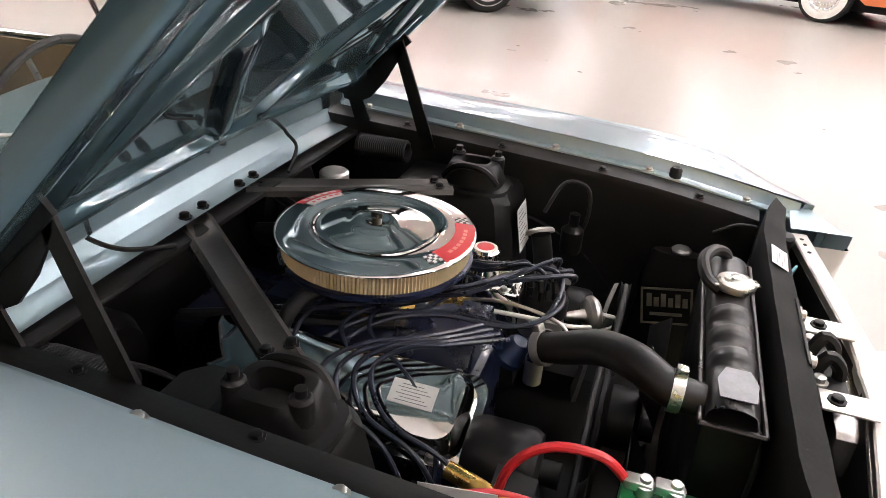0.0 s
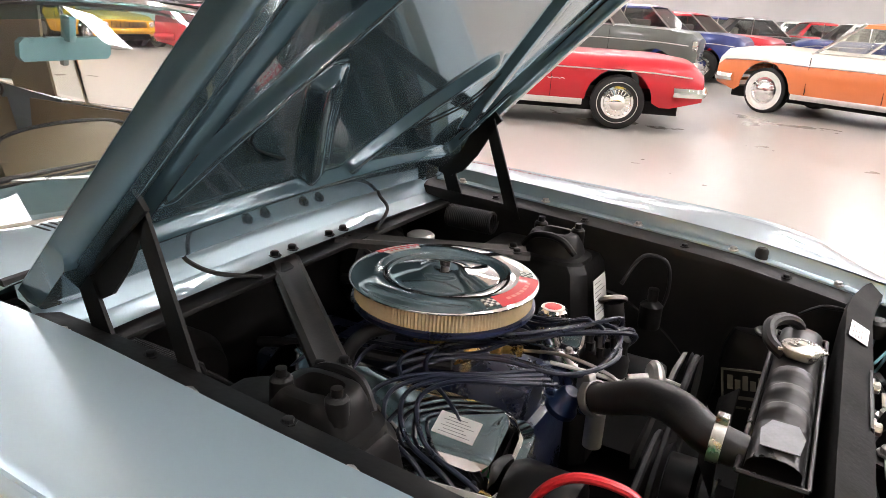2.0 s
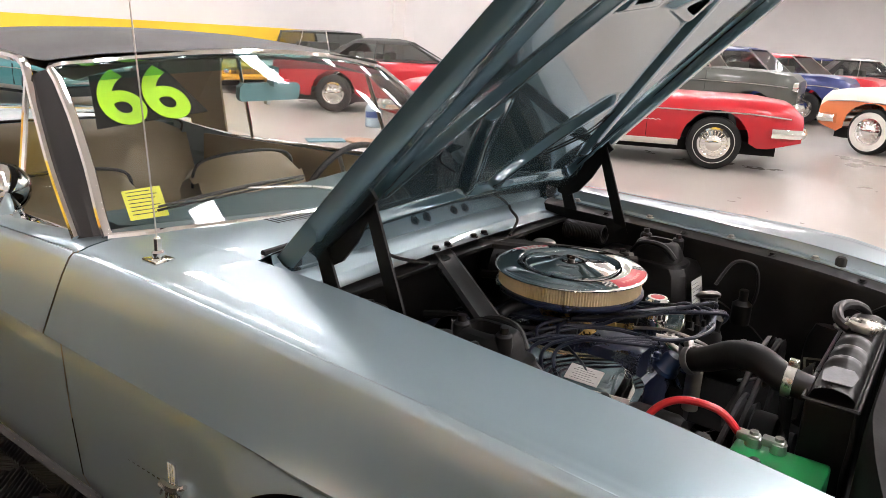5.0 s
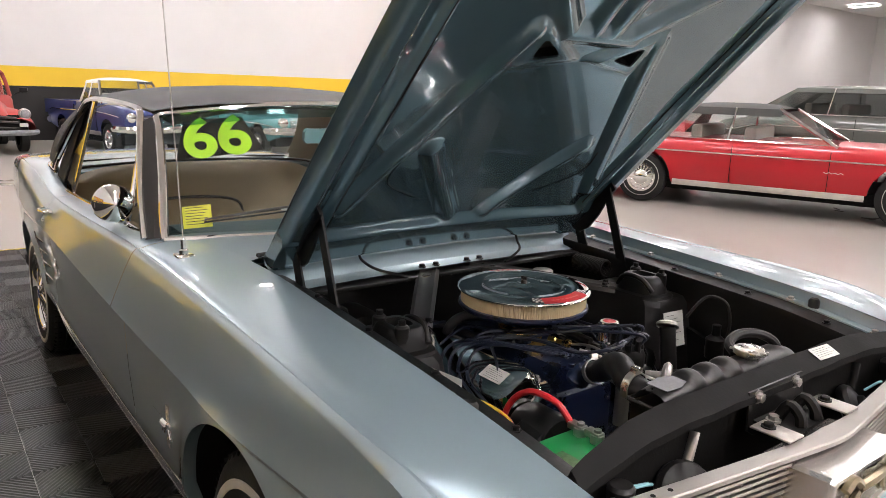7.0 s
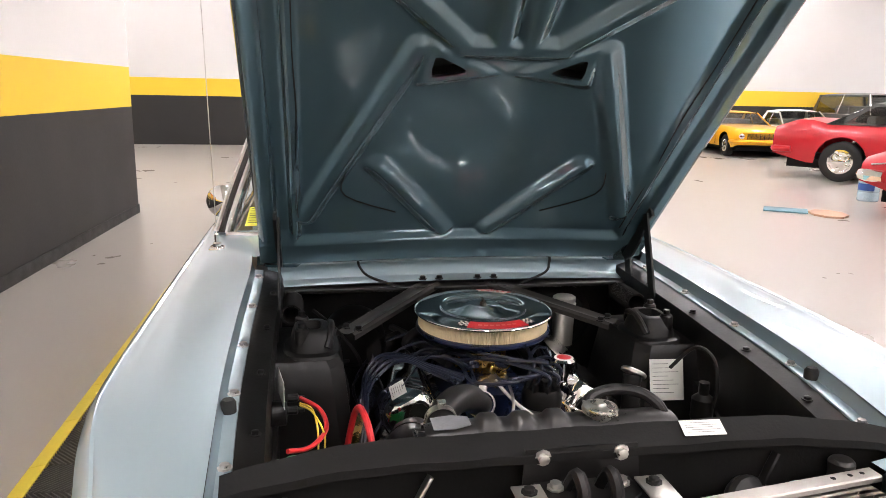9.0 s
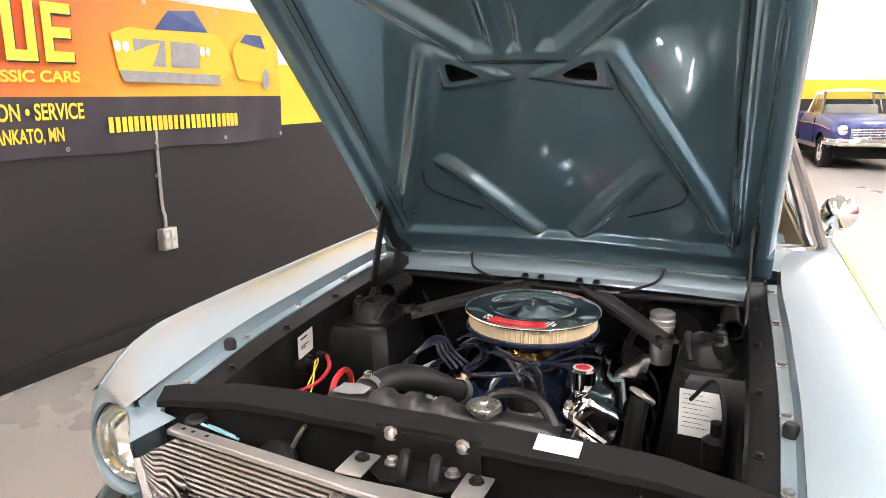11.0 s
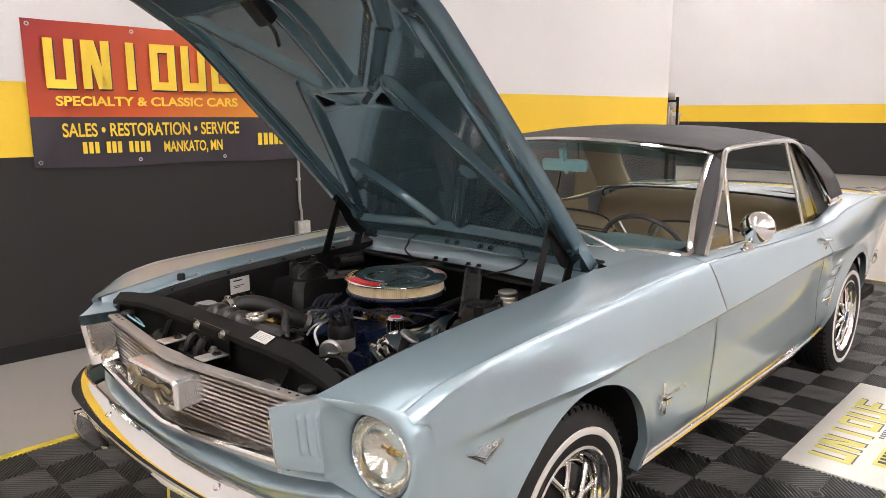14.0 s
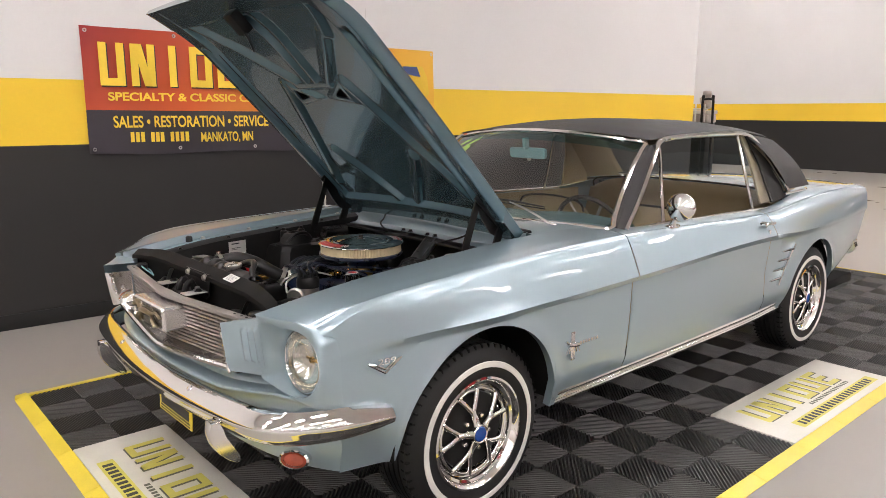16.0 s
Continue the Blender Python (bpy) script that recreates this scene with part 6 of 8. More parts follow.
for s in (1, -1):
    win = new("side_window")
    win.parent = car
    for nm, poly in (("vent_pane", [(-0.93, 0.955), (-1.17, 1.20), (-1.24, 1.24), (-1.19, 0.945)]), ("quarter_pane", [(-2.05, 0.935), (-2.02, 1.295), (-2.13, 1.275), (-2.21, 1.15), (-2.30, 0.945)])):
        bm = bmesh.new()
        bm.faces.new([bm.verts.new((x, s * side_glass_y(z), z)) for x, z in poly])
        part(nm, bm, GLASS, win, "clear side glass").visible_shadow = False
    bm = bmesh.new()
    for p, q, r in (((-1.185, 0.940), (-1.255, 1.262), 0.008), ((-2.045, 0.920), (-2.015, 1.305), 0.008)):
        tube(bm, [(p[0], s * side_glass_y(p[1]), p[1]), (q[0], s * side_glass_y(q[1]), q[1])], r, 8, 1)
    for nm, material, inw, lab, back in (("quarter_seal", RUBBER, 0.002, "black seal behind the quarter glass", 0.095), ("quarter_trim", TAN, 0.020, "tan inner quarter trim", 0.0)):
        bq = bmesh.new()
        fill = [(-2.09 - 0.2 * back, 1.302), (-2.20, 1.262), (-2.32, 1.152), (-2.44, 1.02), (-2.46, 0.95), (-2.195 - back, 0.935), (-2.155 - 0.6 * back, 1.15), (-2.105 - 0.3 * back, 1.275)]
        slab(bq, [(x, s * (side_glass_y(z) - inw), z) for x, z in fill], (0, -s * 0.010, 0))
        part(nm, bq, material, win, lab)
    tube(bm, [(-0.90, s * 0.700, 0.938), (-1.24, s * 0.698, 0.935), (-1.7, s * 0.70, 0.925), (-2.2, s * 0.697, 0.915)], 0.007, 8, 3)
    part("window_channel", bm, CHROME, win, "chrome window channels")
# wipers
for foot, knee, tip in (((-0.615, -0.06, 0.985), (-0.735, -0.36, 1.022), (-0.755, -0.585, 1.006)), ((-0.635, 0.515, 0.958), (-0.668, 0.24, 1.030), (-0.665, -0.02, 1.036))):
    wiper = new("wiper")
    wiper.parent = car
    foot, knee, tip = Vector(foot), Vector(knee), Vector(tip)
    bm = bmesh.new()
    tube(bm, [foot, foot.lerp(knee, 0.5) + Vector((0.012, 0, 0.012)), knee], 0.0065, 8, 4, 0.6, [1.2, 1.0, 0.8])
    lathe(bm, [(0, 0.012), (0.010, 0.010), (0.013, 0.0), (0.013, -0.02)], 14, pose(*foot))
    part("arm", bm, STEEL, wiper, "silver wiper arm")
    back = knee + (knee - tip) * 0.75
    bm = bmesh.new()
    tube(bm, [tip, knee + Vector((0.0, 0, 0.004)), back], 0.0036, 6, 4, 1.4, [0.6, 1.2, 0.6])
    part("blade", bm, WORN_STEEL, wiper, "dark wiper blade with black rubber")
    bm = bmesh.new()
    tube(bm, [p - Vector((0.004, 0, 0.009)) for p in (tip, knee, back)], 0.003, 6, 4)
    part("rubber", bm, RUBBER, wiper, "black wiper rubber")

# digits and sticker behind the windshield
digits = thing("windshield_digits", "lime green vinyl digits on black card in windshield", "sticker")
digits.matrix_basis = CAR_M
p0, p1 = ws_point(-0.93, 0.61), ws_point(-0.50, 0.63)
ex = (p1 - p0).normalized()
up = (ws_point(-0.58, 0.97) - ws_point(-0.58, 0.62)).normalized()
ez = ex.cross(up).normalized()
up = ez.cross(ex)
base = p0 - ez * 0.012
face = Matrix(((ex.x, up.x, ez.x, base.x), (ex.y, up.y, ez.y, base.y), (ex.z, up.z, ez.z, base.z), (0, 0, 0, 1)))
bm = bmesh.new()
slab(bm, [face @ Vector(p) for p in ((-0.01, -0.012, -0.004), (0.255, 0.0, -0.004), (0.215, 0.20, -0.004), (0.03, 0.20, -0.004))], ez * 0.001)
part("backing", bm, BLACK_MATT, digits)
text_part("digit", "66", 0.30, LIME, digits, face @ pose(0.016, -0.004, -0.001), "lime green digits", 0.0006, 0.205, 0.008)
st = thing("price_sticker", "yellow paper sticker behind windshield", "sticker")
st.matrix_basis = CAR_M
p0, p1 = ws_point(-0.935, 0.065), ws_point(-0.815, 0.075)
ex = (p1 - p0).normalized()
up = (ws_point(-0.86, 0.40) - ws_point(-0.86, 0.16)).normalized()
ez = ex.cross(up).normalized()
p0, p1 = p0 - ez * 0.008, p1 - ez * 0.008
bm = bmesh.new()
slab(bm, [p0, p0 + ex * 0.080, p0 + ex * 0.081 + up * 0.082, p0 + up * 0.079], ez * 0.0008)
part("paper", bm, STICKER, st)
bm = bmesh.new()
for k in range(7):
    q = p0 + ez * 0.001 + ex * 0.008 + up * (0.012 + 0.010 * k)
    slab(bm, [q, q + ex * (0.05 + 0.006 * (k % 3)), q + ex * (0.05 + 0.006 * (k % 3)) + up * 0.002, q + up * 0.002], ez * 0.0004)
part("print_bar", bm, INK, st, "fine print bars")

# antenna, mirrors, handles, emblems
ant = new("antenna")
ant.parent = car
bm = bmesh.new()
box(bm, -0.600, -0.550, -0.724, -0.679, 0.941, 0.952, 0.004)
lathe(bm, [(0.012, 0.0), (0.012, 0.012), (0.007, 0.016), (0.007, 0.04), (0.003, 0.045)], 12, pose(-0.575, -0.702, 0.951))
part("mount", bm, CHROME, ant, "chrome antenna mount")
bm = bmesh.new()
tube(bm, [(-0.575, -0.702, 0.985), (-0.615, -0.725, 1.95)], 0.0016, 6, 1)
part("mast", bm, STEEL, ant, "thin steel antenna mast")
for s in (1, -1):
    mir = new("door_mirror")
    mir.parent = car
    bx, by, bz = -1.125, 0.768 if s > 0 else 0.712, 0.935 if s > 0 else 0.925
    bm = bmesh.new()
    box(bm, bx - 0.045, bx + 0.04, s * by - 0.014, s * by + 0.014, bz - 0.008, bz + 0.006, 0.004)
    tube(bm, [(bx, s * by, bz), (bx + 0.005, s * (by + 0.01), bz + 0.03), (bx - 0.005, s * (by + 0.02), bz + 0.065)], 0.013, 10, 4, 1.0, [1.3, 0.8, 1.0])
    part("foot", bm, CHROME, mir, "chrome mirror foot")
    bm = bmesh.new()
    lathe(bm, [(0.060, -0.006), (0.062, 0.004), (0.056, 0.016), (0.036, 0.030), (0.014, 0.038), (0.0, 0.039)], 36, pose(bx - 0.01, s * (by + 0.030), bz + 0.085, 0, 84, s * 12))
    part("head", bm, CHROME, mir, "round chrome mirror head", 50)
    han = new("door_handle")
    han.parent = car
    bm = bmesh.new()
    tube(bm, [(-1.915, s * 0.800, 0.866), (-1.925, s * 0.824, 0.868), (-1.99, s * 0.832, 0.867), (-2.04, s * 0.812, 0.865)], 0.010, 10, 5, 0.8)
    lathe(bm, [(0.014, 0), (0.014, 0.024), (0.008, 0.027), (0, 0.027)], 14, pose(-1.92, s * 0.804, 0.866, -90 * s, 0, 0))
    part("grip", bm, CHROME, han, "chrome door handle")
    bm = bmesh.new()
    lathe(bm, [(0.011, 0), (0.011, 0.006), (0, 0.007)], 14, pose(-1.965, s * 0.824, 0.825, -90 * s, 0, 0))
    part("lock", bm, CHROME, han, "chrome key lock")
    # rocker moulding
    bm = bmesh.new()
    rows = []
    for i in range(21):
        x = -0.345 - 2.02 * i / 20
        rows.append([(x, s * (on_line(LOW, x)[1] - 0.004 + dy), 0.335 + dz) for dy, dz in ((0, -0.004), (0.012, -0.004), (0.016, 0.006), (0.013, 0.012), (0.018, 0.018), (0.014, 0.024), (0.020, 0.034), (0.024, 0.042), (0.020, 0.050), (0.008, 0.052))])
    sheet(bm, rows)
    part("rocker_moulding", bm, CHROME, car, "ribbed bright rocker moulding", 25)
    # quarter ornament: four bright fins before the rear wheel
    orn = new("quarter_ornament")
    orn.parent = car
    bm = bmesh.new()
    tube(bm, [(-2.345, s * (side_y(-2.345, 0.715) + 0.004), 0.715), (-2.275, s * (side_y(-2.275, 0.61) + 0.006), 0.61), (-2.205, s * (side_y(-2.205, 0.50) + 0.006), 0.50)], 0.010, 8, 4, 0.6)
    part("strip", bm, CHROME, orn, "slanting chrome strip")
    for k in range(4):
        bm = bmesh.new()
        z, x = 0.690 - 0.050 * k, -2.325 + 0.033 * k
        tube(bm, [(x, s * (side_y(x, z) + 0.010), z), (x + 0.06, s * (side_y(x + 0.06, z) + 0.008), z - 0.001), (x + 0.115, s * (side_y(x + 0.115, z) + 0.004), z - 0.004)], 0.006, 8, 3, 1.0, [1.2, 1.0, 0.6])
        part("fin", bm, CHROME, orn, "chrome horizontal fin")
    # running horse over three bars
    em = new("fender_emblem")
    em.parent = car
    ex, ez = -0.395, 0.564
    yy = side_y(ex, ez) + 0.004
    bm = bmesh.new()
    for k, dx in enumerate((-0.008, 0.0, 0.008)):
        box(bm, ex + dx - 0.0035, ex + dx + 0.0035, s * yy - 0.003, s * yy + 0.003, ez - 0.055, ez + 0.055, 0.001)
    tube(bm, [(ex + 0.03, s * (yy + 0.004), ez + 0.012), (ex + 0.008, s * (yy + 0.006), ez + 0.006), (ex - 0.03, s * (yy + 0.004), ez + 0.002)], 0.009, 8, 4)
    for q in (-0.028, -0.015, 0.02, 0.032):
        tube(bm, [(ex + q * 0.8, s * (yy + 0.004), ez), (ex + q * 1.3, s * (yy + 0.004), ez - 0.024)], 0.003, 6, 1)
    tube(bm, [(ex + 0.026, s * (yy + 0.004), ez + 0.012), (ex + 0.044, s * (yy + 0.004), ez + 0.024)], 0.005, 6, 1)
    part("horse", bm, CHROME, em, "chrome running horse over bars")
    bm = bmesh.new()
    for k in range(7):
        x = ex - 0.055 - 0.017 * k
        box(bm, x - 0.0055, x + 0.0055, s * (yy - 0.006) - 0.002, s * (yy - 0.006) + 0.003, ez - 0.006, ez + 0.007, 0.001)
    part("script_bar", bm, CHROME, em, "row of small chrome letter blocks")
    # engine size emblem
    v = new("displacement_emblem")
    v.parent = car
    cx, cz = 0.478, 0.700
    cy = side_y(cx, cz) + 0.004
    bm = bmesh.new()
    for a, b in (((0.058, 0.012), (0.0, -0.026)), ((0.0, -0.026), (-0.058, 0.012)), ((-0.058, 0.012), (-0.034, 0.004)), ((0.058, 0.012), (0.034, 0.004)), ((-0.034, 0.004), (0, -0.014)), ((0.034, 0.004), (0, -0.014))):
        tube(bm, [(cx + a[0], s * side_y(cx + a[0], cz + a[1]) + s * 0.003, cz + a[1]), (cx + b[0], s * side_y(cx + b[0], cz + b[1]) + s * 0.003, cz + b[1])], 0.0034, 6, 1)
    part("vee", bm, CHROME, v, "chrome V badge")
    text_part("digits", "289", 0.026, CHROME, v, pose(cx + 0.030 * s, s * (cy + 0.001), cz + 0.004, 90, 0, (180 - 6) if s > 0 else 6), "chrome digits", 0.0025, 0.060)

# ---- wheels ----
def wheel():
    w = new("wheel")
    R = 0.312
    Y = 0.098
    bm = bmesh.new()
    prof = [(0.195, -Y), (0.205, -Y - 0.004), (0.24, -Y - 0.012), (0.275, -Y - 0.008), (0.300, -Y + 0.008), (0.314, -Y + 0.02), (R, -Y + 0.035)]
    for k in range(5):
        h = -0.055 + 0.0275 * k
        prof += [(R, h - 0.010), (R, h + 0.009), (R - 0.007, h + 0.0105), (R - 0.007, h + 0.0165), (R, h + 0.0175)] if k < 4 else [(R, h - 0.010), (R, Y - 0.035)]
    prof += [(0.314, Y - 0.02), (0.300, Y - 0.008), (0.275, Y + 0.008), (0.24, Y + 0.012), (0.205, Y + 0.004), (0.195, Y)]
    lathe(bm, prof, 72, pose(0, 0, 0, -90, 0, 0))
    tyre = part("tyre", bm, RUBBER, w, "black tyre with narrow whitewall", 30)
    bm = bmesh.new()
    for i in range(60):
        a = 2 * math.pi * i / 60
        for h0, h1, sh in ((-0.09, -0.058, 0.02), (0.058, 0.09, -0.02)):
            m = pose(0, 0, 0, 0, math.degrees(a), 0)
            box(bm, -0.003, 0.003, h0, h1, R - 0.012, R + 0.0012, 0, m)
    tagged(part("tread_pattern", bm, BLACK_MATT, tyre), kind="stuff")
    bm = bmesh.new()
    lathe(bm, [(0.236, Y + 0.011), (0.238, Y + 0.0135), (0.247, Y + 0.0138), (0.256, Y + 0.0132), (0.258, Y + 0.010)], 72, pose(0, 0, 0, -90, 0, 0))
    part("whitewall", bm, WHITE_WALL, tyre, "narrow white sidewall ring")
    bm = bmesh.new()
    lathe(bm, [(0.198, Y - 0.002), (0.202, Y + 0.006), (0.194, Y + 0.008), (0.186, Y + 0.002), (0.180, Y - 0.012), (0.171, Y - 0.016), (0.166, Y - 0.030), (0.158, Y - 0.034), (0.152, Y - 0.060), (0.135, Y - 0.066), (0.0, Y - 0.066)], 60, pose(0, 0, 0, -90, 0, 0))
    part("rim", bm, CHROME, w, "chrome trim ring and rim")
    bm = bmesh.new()
    lathe(bm, [(0.140, Y - 0.045), (0.138, Y - 0.035), (0.10, Y - 0.028), (0.06, Y - 0.030), (0.0, Y - 0.030)], 50, pose(0, 0, 0, -90, 0, 0))
    part("wheel_centre", bm, BLACK, w, "dark argent wheel centre")
    bm = bmesh.new()
    for i in range(5):
        a = 2 * math.pi * i / 5 + 0.25
        def P(r, off, h):
            return (r * math.cos(a) - off * math.sin(a), Y + h, r * math.sin(a) + off * math.cos(a))
        stem = [P(0.030, 0.0, -0.006), P(0.060, 0.0, -0.012), P(0.088, 0.0, -0.016)]
        tube(bm, stem, 0.013, 10, 4, 1.0, [1.25, 0.9, 0.95])
        for o in (1, -1):
            tube(bm, [P(0.080, o * 0.004, -0.016), P(0.108, o * 0.020, -0.018), P(0.146, o * 0.043, -0.026)], 0.0100, 10, 5, 1.0, [1.0, 0.9, 1.1])
            tube(bm, [P(0.146, o * 0.043, -0.026), P(0.1505, o * 0.020, -0.028), P(0.153, 0.0, -0.029)], 0.0065, 8, 4)
        b2 = a + math.pi / 5
        tube(bm, [((0.152) * math.cos(a + k * 2 * math.pi / 40), Y - 0.030, 0.152 * math.sin(a + k * 2 * math.pi / 40)) for k in range(2, 7)], 0.005, 8, 2)
    part("spokes", bm, CHROME, w, "five chrome-edged styled steel spokes", 50)
    for i in range(5):
        bm = bmesh.new()
        a = 2 * math.pi * (i + 0.5) / 5 + 0.25
        lathe(bm, [(0, 0.018), (0.007, 0.017), (0.010, 0.010), (0.010, -0.01)], 10, pose(0.060 * math.cos(a), Y - 0.026, 0.060 * math.sin(a), -90, 0, 0))
        part("lug_nut", bm, CHROME, w, "chrome lug nut")
    bm = bmesh.new()
    lathe(bm, [(0.034, -0.02), (0.034, 0.008), (0.031, 0.012), (0.027, 0.010)], 28, pose(0, Y, 0, -90, 0, 0))
    cap = part("centre_cap", bm, CHROME, w, "chrome centre cap")
    bm = bmesh.new()
    lathe(bm, [(0.027, 0.010), (0.024, 0.013), (0.0, 0.014)], 28, pose(0, Y, 0, -90, 0, 0))
    part("cap_badge", bm, CAP_BLUE, cap, "blue enamel badge")
    return w


wheel_one = wheel()
wheel_one.parent = car
ROUND = Matrix.Diagonal((1, 1 / WIDE, 1, 1))
wheel_one.matrix_basis = pose(0.05, 0.672, 0.337) @ ROUND @ pose(0, 0, 0, 0, 8, 0)
for x, s, a in ((-2.693, 1, 30), (0.05, -1, 50), (-2.693, -1, 15)):
    copy_thing(wheel_one, pose(x, s * 0.672, 0.337) @ ROUND @ pose(0, 0, 0, 0, a, 0 if s > 0 else 180))
# wheel housings and underbody
for cx, cz, r in ARCHES:
    for s in (1, -1):
        bm = bmesh.new()
        rows = []
        for k in range(25):
            a = math.pi * k / 24
            x, z = cx + (r + 0.012) * math.cos(a), cz + (r + 0.012) * math.sin(a)
            rows.append([(x, s * (0.79 if cx > -1 else 0.745), z), (x, s * 0.50, z), (cx, s * 0.498, cz)])
        sheet(bm, rows)
        part("wheel_housing", bm, BLACK_MATT, car)
bm = bmesh.new()
box(bm, -3.55, -0.45, -0.72, 0.72, 0.30, 0.36, 0.01)
box(bm, -0.45, 0.62, -0.50, 0.50, 0.28, 0.32, 0.01)
part("underbody", bm, BLACK_MATT, car)

# ---- interior ----
bm = bmesh.new()
rows = []
for v in np.linspace(-1, 1, 25):
    y = 0.62 * v
    b = 0.22 * (1 - v * v)
    pod = 0.02 * math.exp(-((y - 0.36) / 0.18) ** 2)
    rows.append([(-0.86 + b, y, 0.95), (-0.95 + b * 0.7, y, 0.955 + pod * 0.5), (-1.04 + b * 0.3, y, 0.945 + pod), (-1.07, y, 0.92 + pod), (-1.05, y, 0.80), (-1.0, y, 0.70)])
sheet(bm, rows)
part("dashboard", bm, DASH, car, "blue-green padded dashboard")
sw = new("steering_wheel")
sw.parent = car
SM = pose(-1.12, 0.36, 0.85, 0, -68, 0)
bm = bmesh.new()
tube(bm, [SM @ Vector((0.195 * math.cos(a), 0.195 * math.sin(a), 0)) for a in np.linspace(0, 2 * math.pi, 33)], 0.011, 8, 1)
part("ring", bm, VINYL, sw, "dark steering wheel rim")
bm = bmesh.new()
for a in (math.pi, -0.5, 0.5 + 0.0):
    tube(bm, [SM @ Vector((0, 0, -0.03)), SM @ Vector((0.19 * math.cos(a + math.pi / 2 * 0), 0.19 * math.sin(a), 0))], 0.009, 6, 1, 0.5)
lathe(bm, [(0.0, 0.0), (0.04, -0.01), (0.05, -0.04), (0.03, -0.25)], 16, SM)
part("hub", bm, STEEL, sw, "metal spokes and hub")
mirror_in = new("rear_view_mirror")
mirror_in.parent = car
IM = pose(-1.075, -0.008, 1.222, 0, 8, 0) @ Matrix.Diagonal((1, 0.88, 0.90, 1))
bm = bmesh.new()
slab(bm, [IM @ Vector((0.010, y, z)) for y, z in ((-0.128, -0.018), (-0.118, -0.030), (0.118, -0.030), (0.128, -0.018), (0.128, 0.016), (0.116, 0.028), (-0.116, 0.028), (-0.128, 0.016))], IM.to_3x3() @ Vector((-0.018, 0, 0)))
box(bm, -0.004, 0.030, -0.010, 0.010, 0.020, 0.085, 0.003, IM)
part("mirror_case", bm, mat("pale blue-green enamel", (0.16, 0.30, 0.31), 0.3, 0.1, 0.08, 10, 120, 0, 0.4), mirror_in, "pale blue-green mirror case")
bm = bmesh.new()
box(bm, -0.0105, -0.009, -0.120, 0.120, -0.024, 0.023, 0, IM)
part("mirror_glass", bm, CHROME, mirror_in, "mirror glass")
bm = bmesh.new()
box(bm, -0.012, 0.004, -0.008, 0.008, -0.046, -0.030, 0.002, IM)
part("mirror_tab", bm, STEEL, mirror_in, "small day-night tab")


def seat(y0, y1, x, z_top, name, label, lean=0.22):
    se = new(name)
    se.parent = car
    bm = bmesh.new()
    rows = []
    n = 17
    for i in range(n):
        v = -1 + 2 * i / (n - 1)
        y = (y0 + y1) / 2 + v * (y1 - y0) / 2
        e = (1 - abs(v) ** 4)
        rows.append([(x + 0.09 * e + 0.02, y, 0.52), (x + 0.055 * e, y, 0.70), (x - 0.07 + 0.05 * e, y, z_top - 0.10), (x - 0.10 + 0.035 * e, y, z_top - 0.05 - 0.06 * abs(v) ** 5), (x - 0.13, y, z_top - 0.02 - 0.07 * abs(v) ** 5), (x - 0.17, y, z_top - 0.04 - 0.07 * abs(v) ** 5), (x - 0.19, y, z_top - 0.14), (x - 0.15, y, 0.52)])
    sheet(bm, rows)
    part("backrest", bm, TAN, se, "tan vinyl backrest", 40)
    bm = bmesh.new()
    box(bm, x - 0.05, x + 0.45, y0, y1, 0.38, 0.60, 0.05)
    part("cushion", bm, TAN, se, "tan vinyl cushion", 40)
    bm = bmesh.new()
    tube(bm, [(x - 0.125, y0 + 0.01, z_top - 0.13), (x - 0.115, y0 + 0.04, z_top - 0.035), (x - 0.11, (y0 + y1) / 2, z_top - 0.008), (x - 0.115, y1 - 0.04, z_top - 0.035), (x - 0.125, y1 - 0.01, z_top - 0.13)], 0.006, 6, 6)
    part("piping", bm, VINYL, se, "dark seam piping")
    return se


seat(0.10, 0.60, -1.54, 0.945, "bucket_seat", "tan bucket seat")
seat(-0.60, -0.10, -1.57, 0.940, "bucket_seat", "tan bucket seat")
seat(-0.63, 0.63, -2.40, 1.008, "rear_seat", "tan rear bench seat")
for s in (1, -1):
    bm = bmesh.new()
    slab(bm, [(-0.95, s * 0.66, 0.40), (-0.95, s * 0.68, 0.925), (-2.4, s * 0.68, 0.905), (-2.4, s * 0.66, 0.40)], (0, s * 0.01, 0))
    part("door_trim", bm, TAN, car, "tan inner door trim")
bm = bmesh.new()
box(bm, -2.85, -2.55, -0.62, 0.62, 0.93, 0.95, 0.006)
part("parcel_shelf", bm, DASH, car, "blue-green parcel shelf")
bm = bmesh.new()
rows = []
for x in np.linspace(-1.16, -2.42, 13):
    rows.append([(x, y, roof_z(x) - 0.028 - 0.06 * (abs(y) / 0.54) ** 3) for y in np.linspace(-0.54, 0.54, 13)])
sheet(bm, rows)
part("headliner", bm, TAN, car, "tan headliner")
for s in (1, -1):
    bm = bmesh.new()
    slab(bm, [(-2.12, s * 0.575, 1.27), (-2.40, s * 0.515, 1.25), (-2.78, s * 0.60, 0.97), (-2.43, s * 0.655, 0.98)], (0, s * 0.008, 0))
    part("pillar_trim", bm, TAN, car, "tan rear pillar trim")

# ---- tile mat under the car ----
TS, MX, MY, NXT, NYT = 0.39, 0.985, -1.425, 16, 7


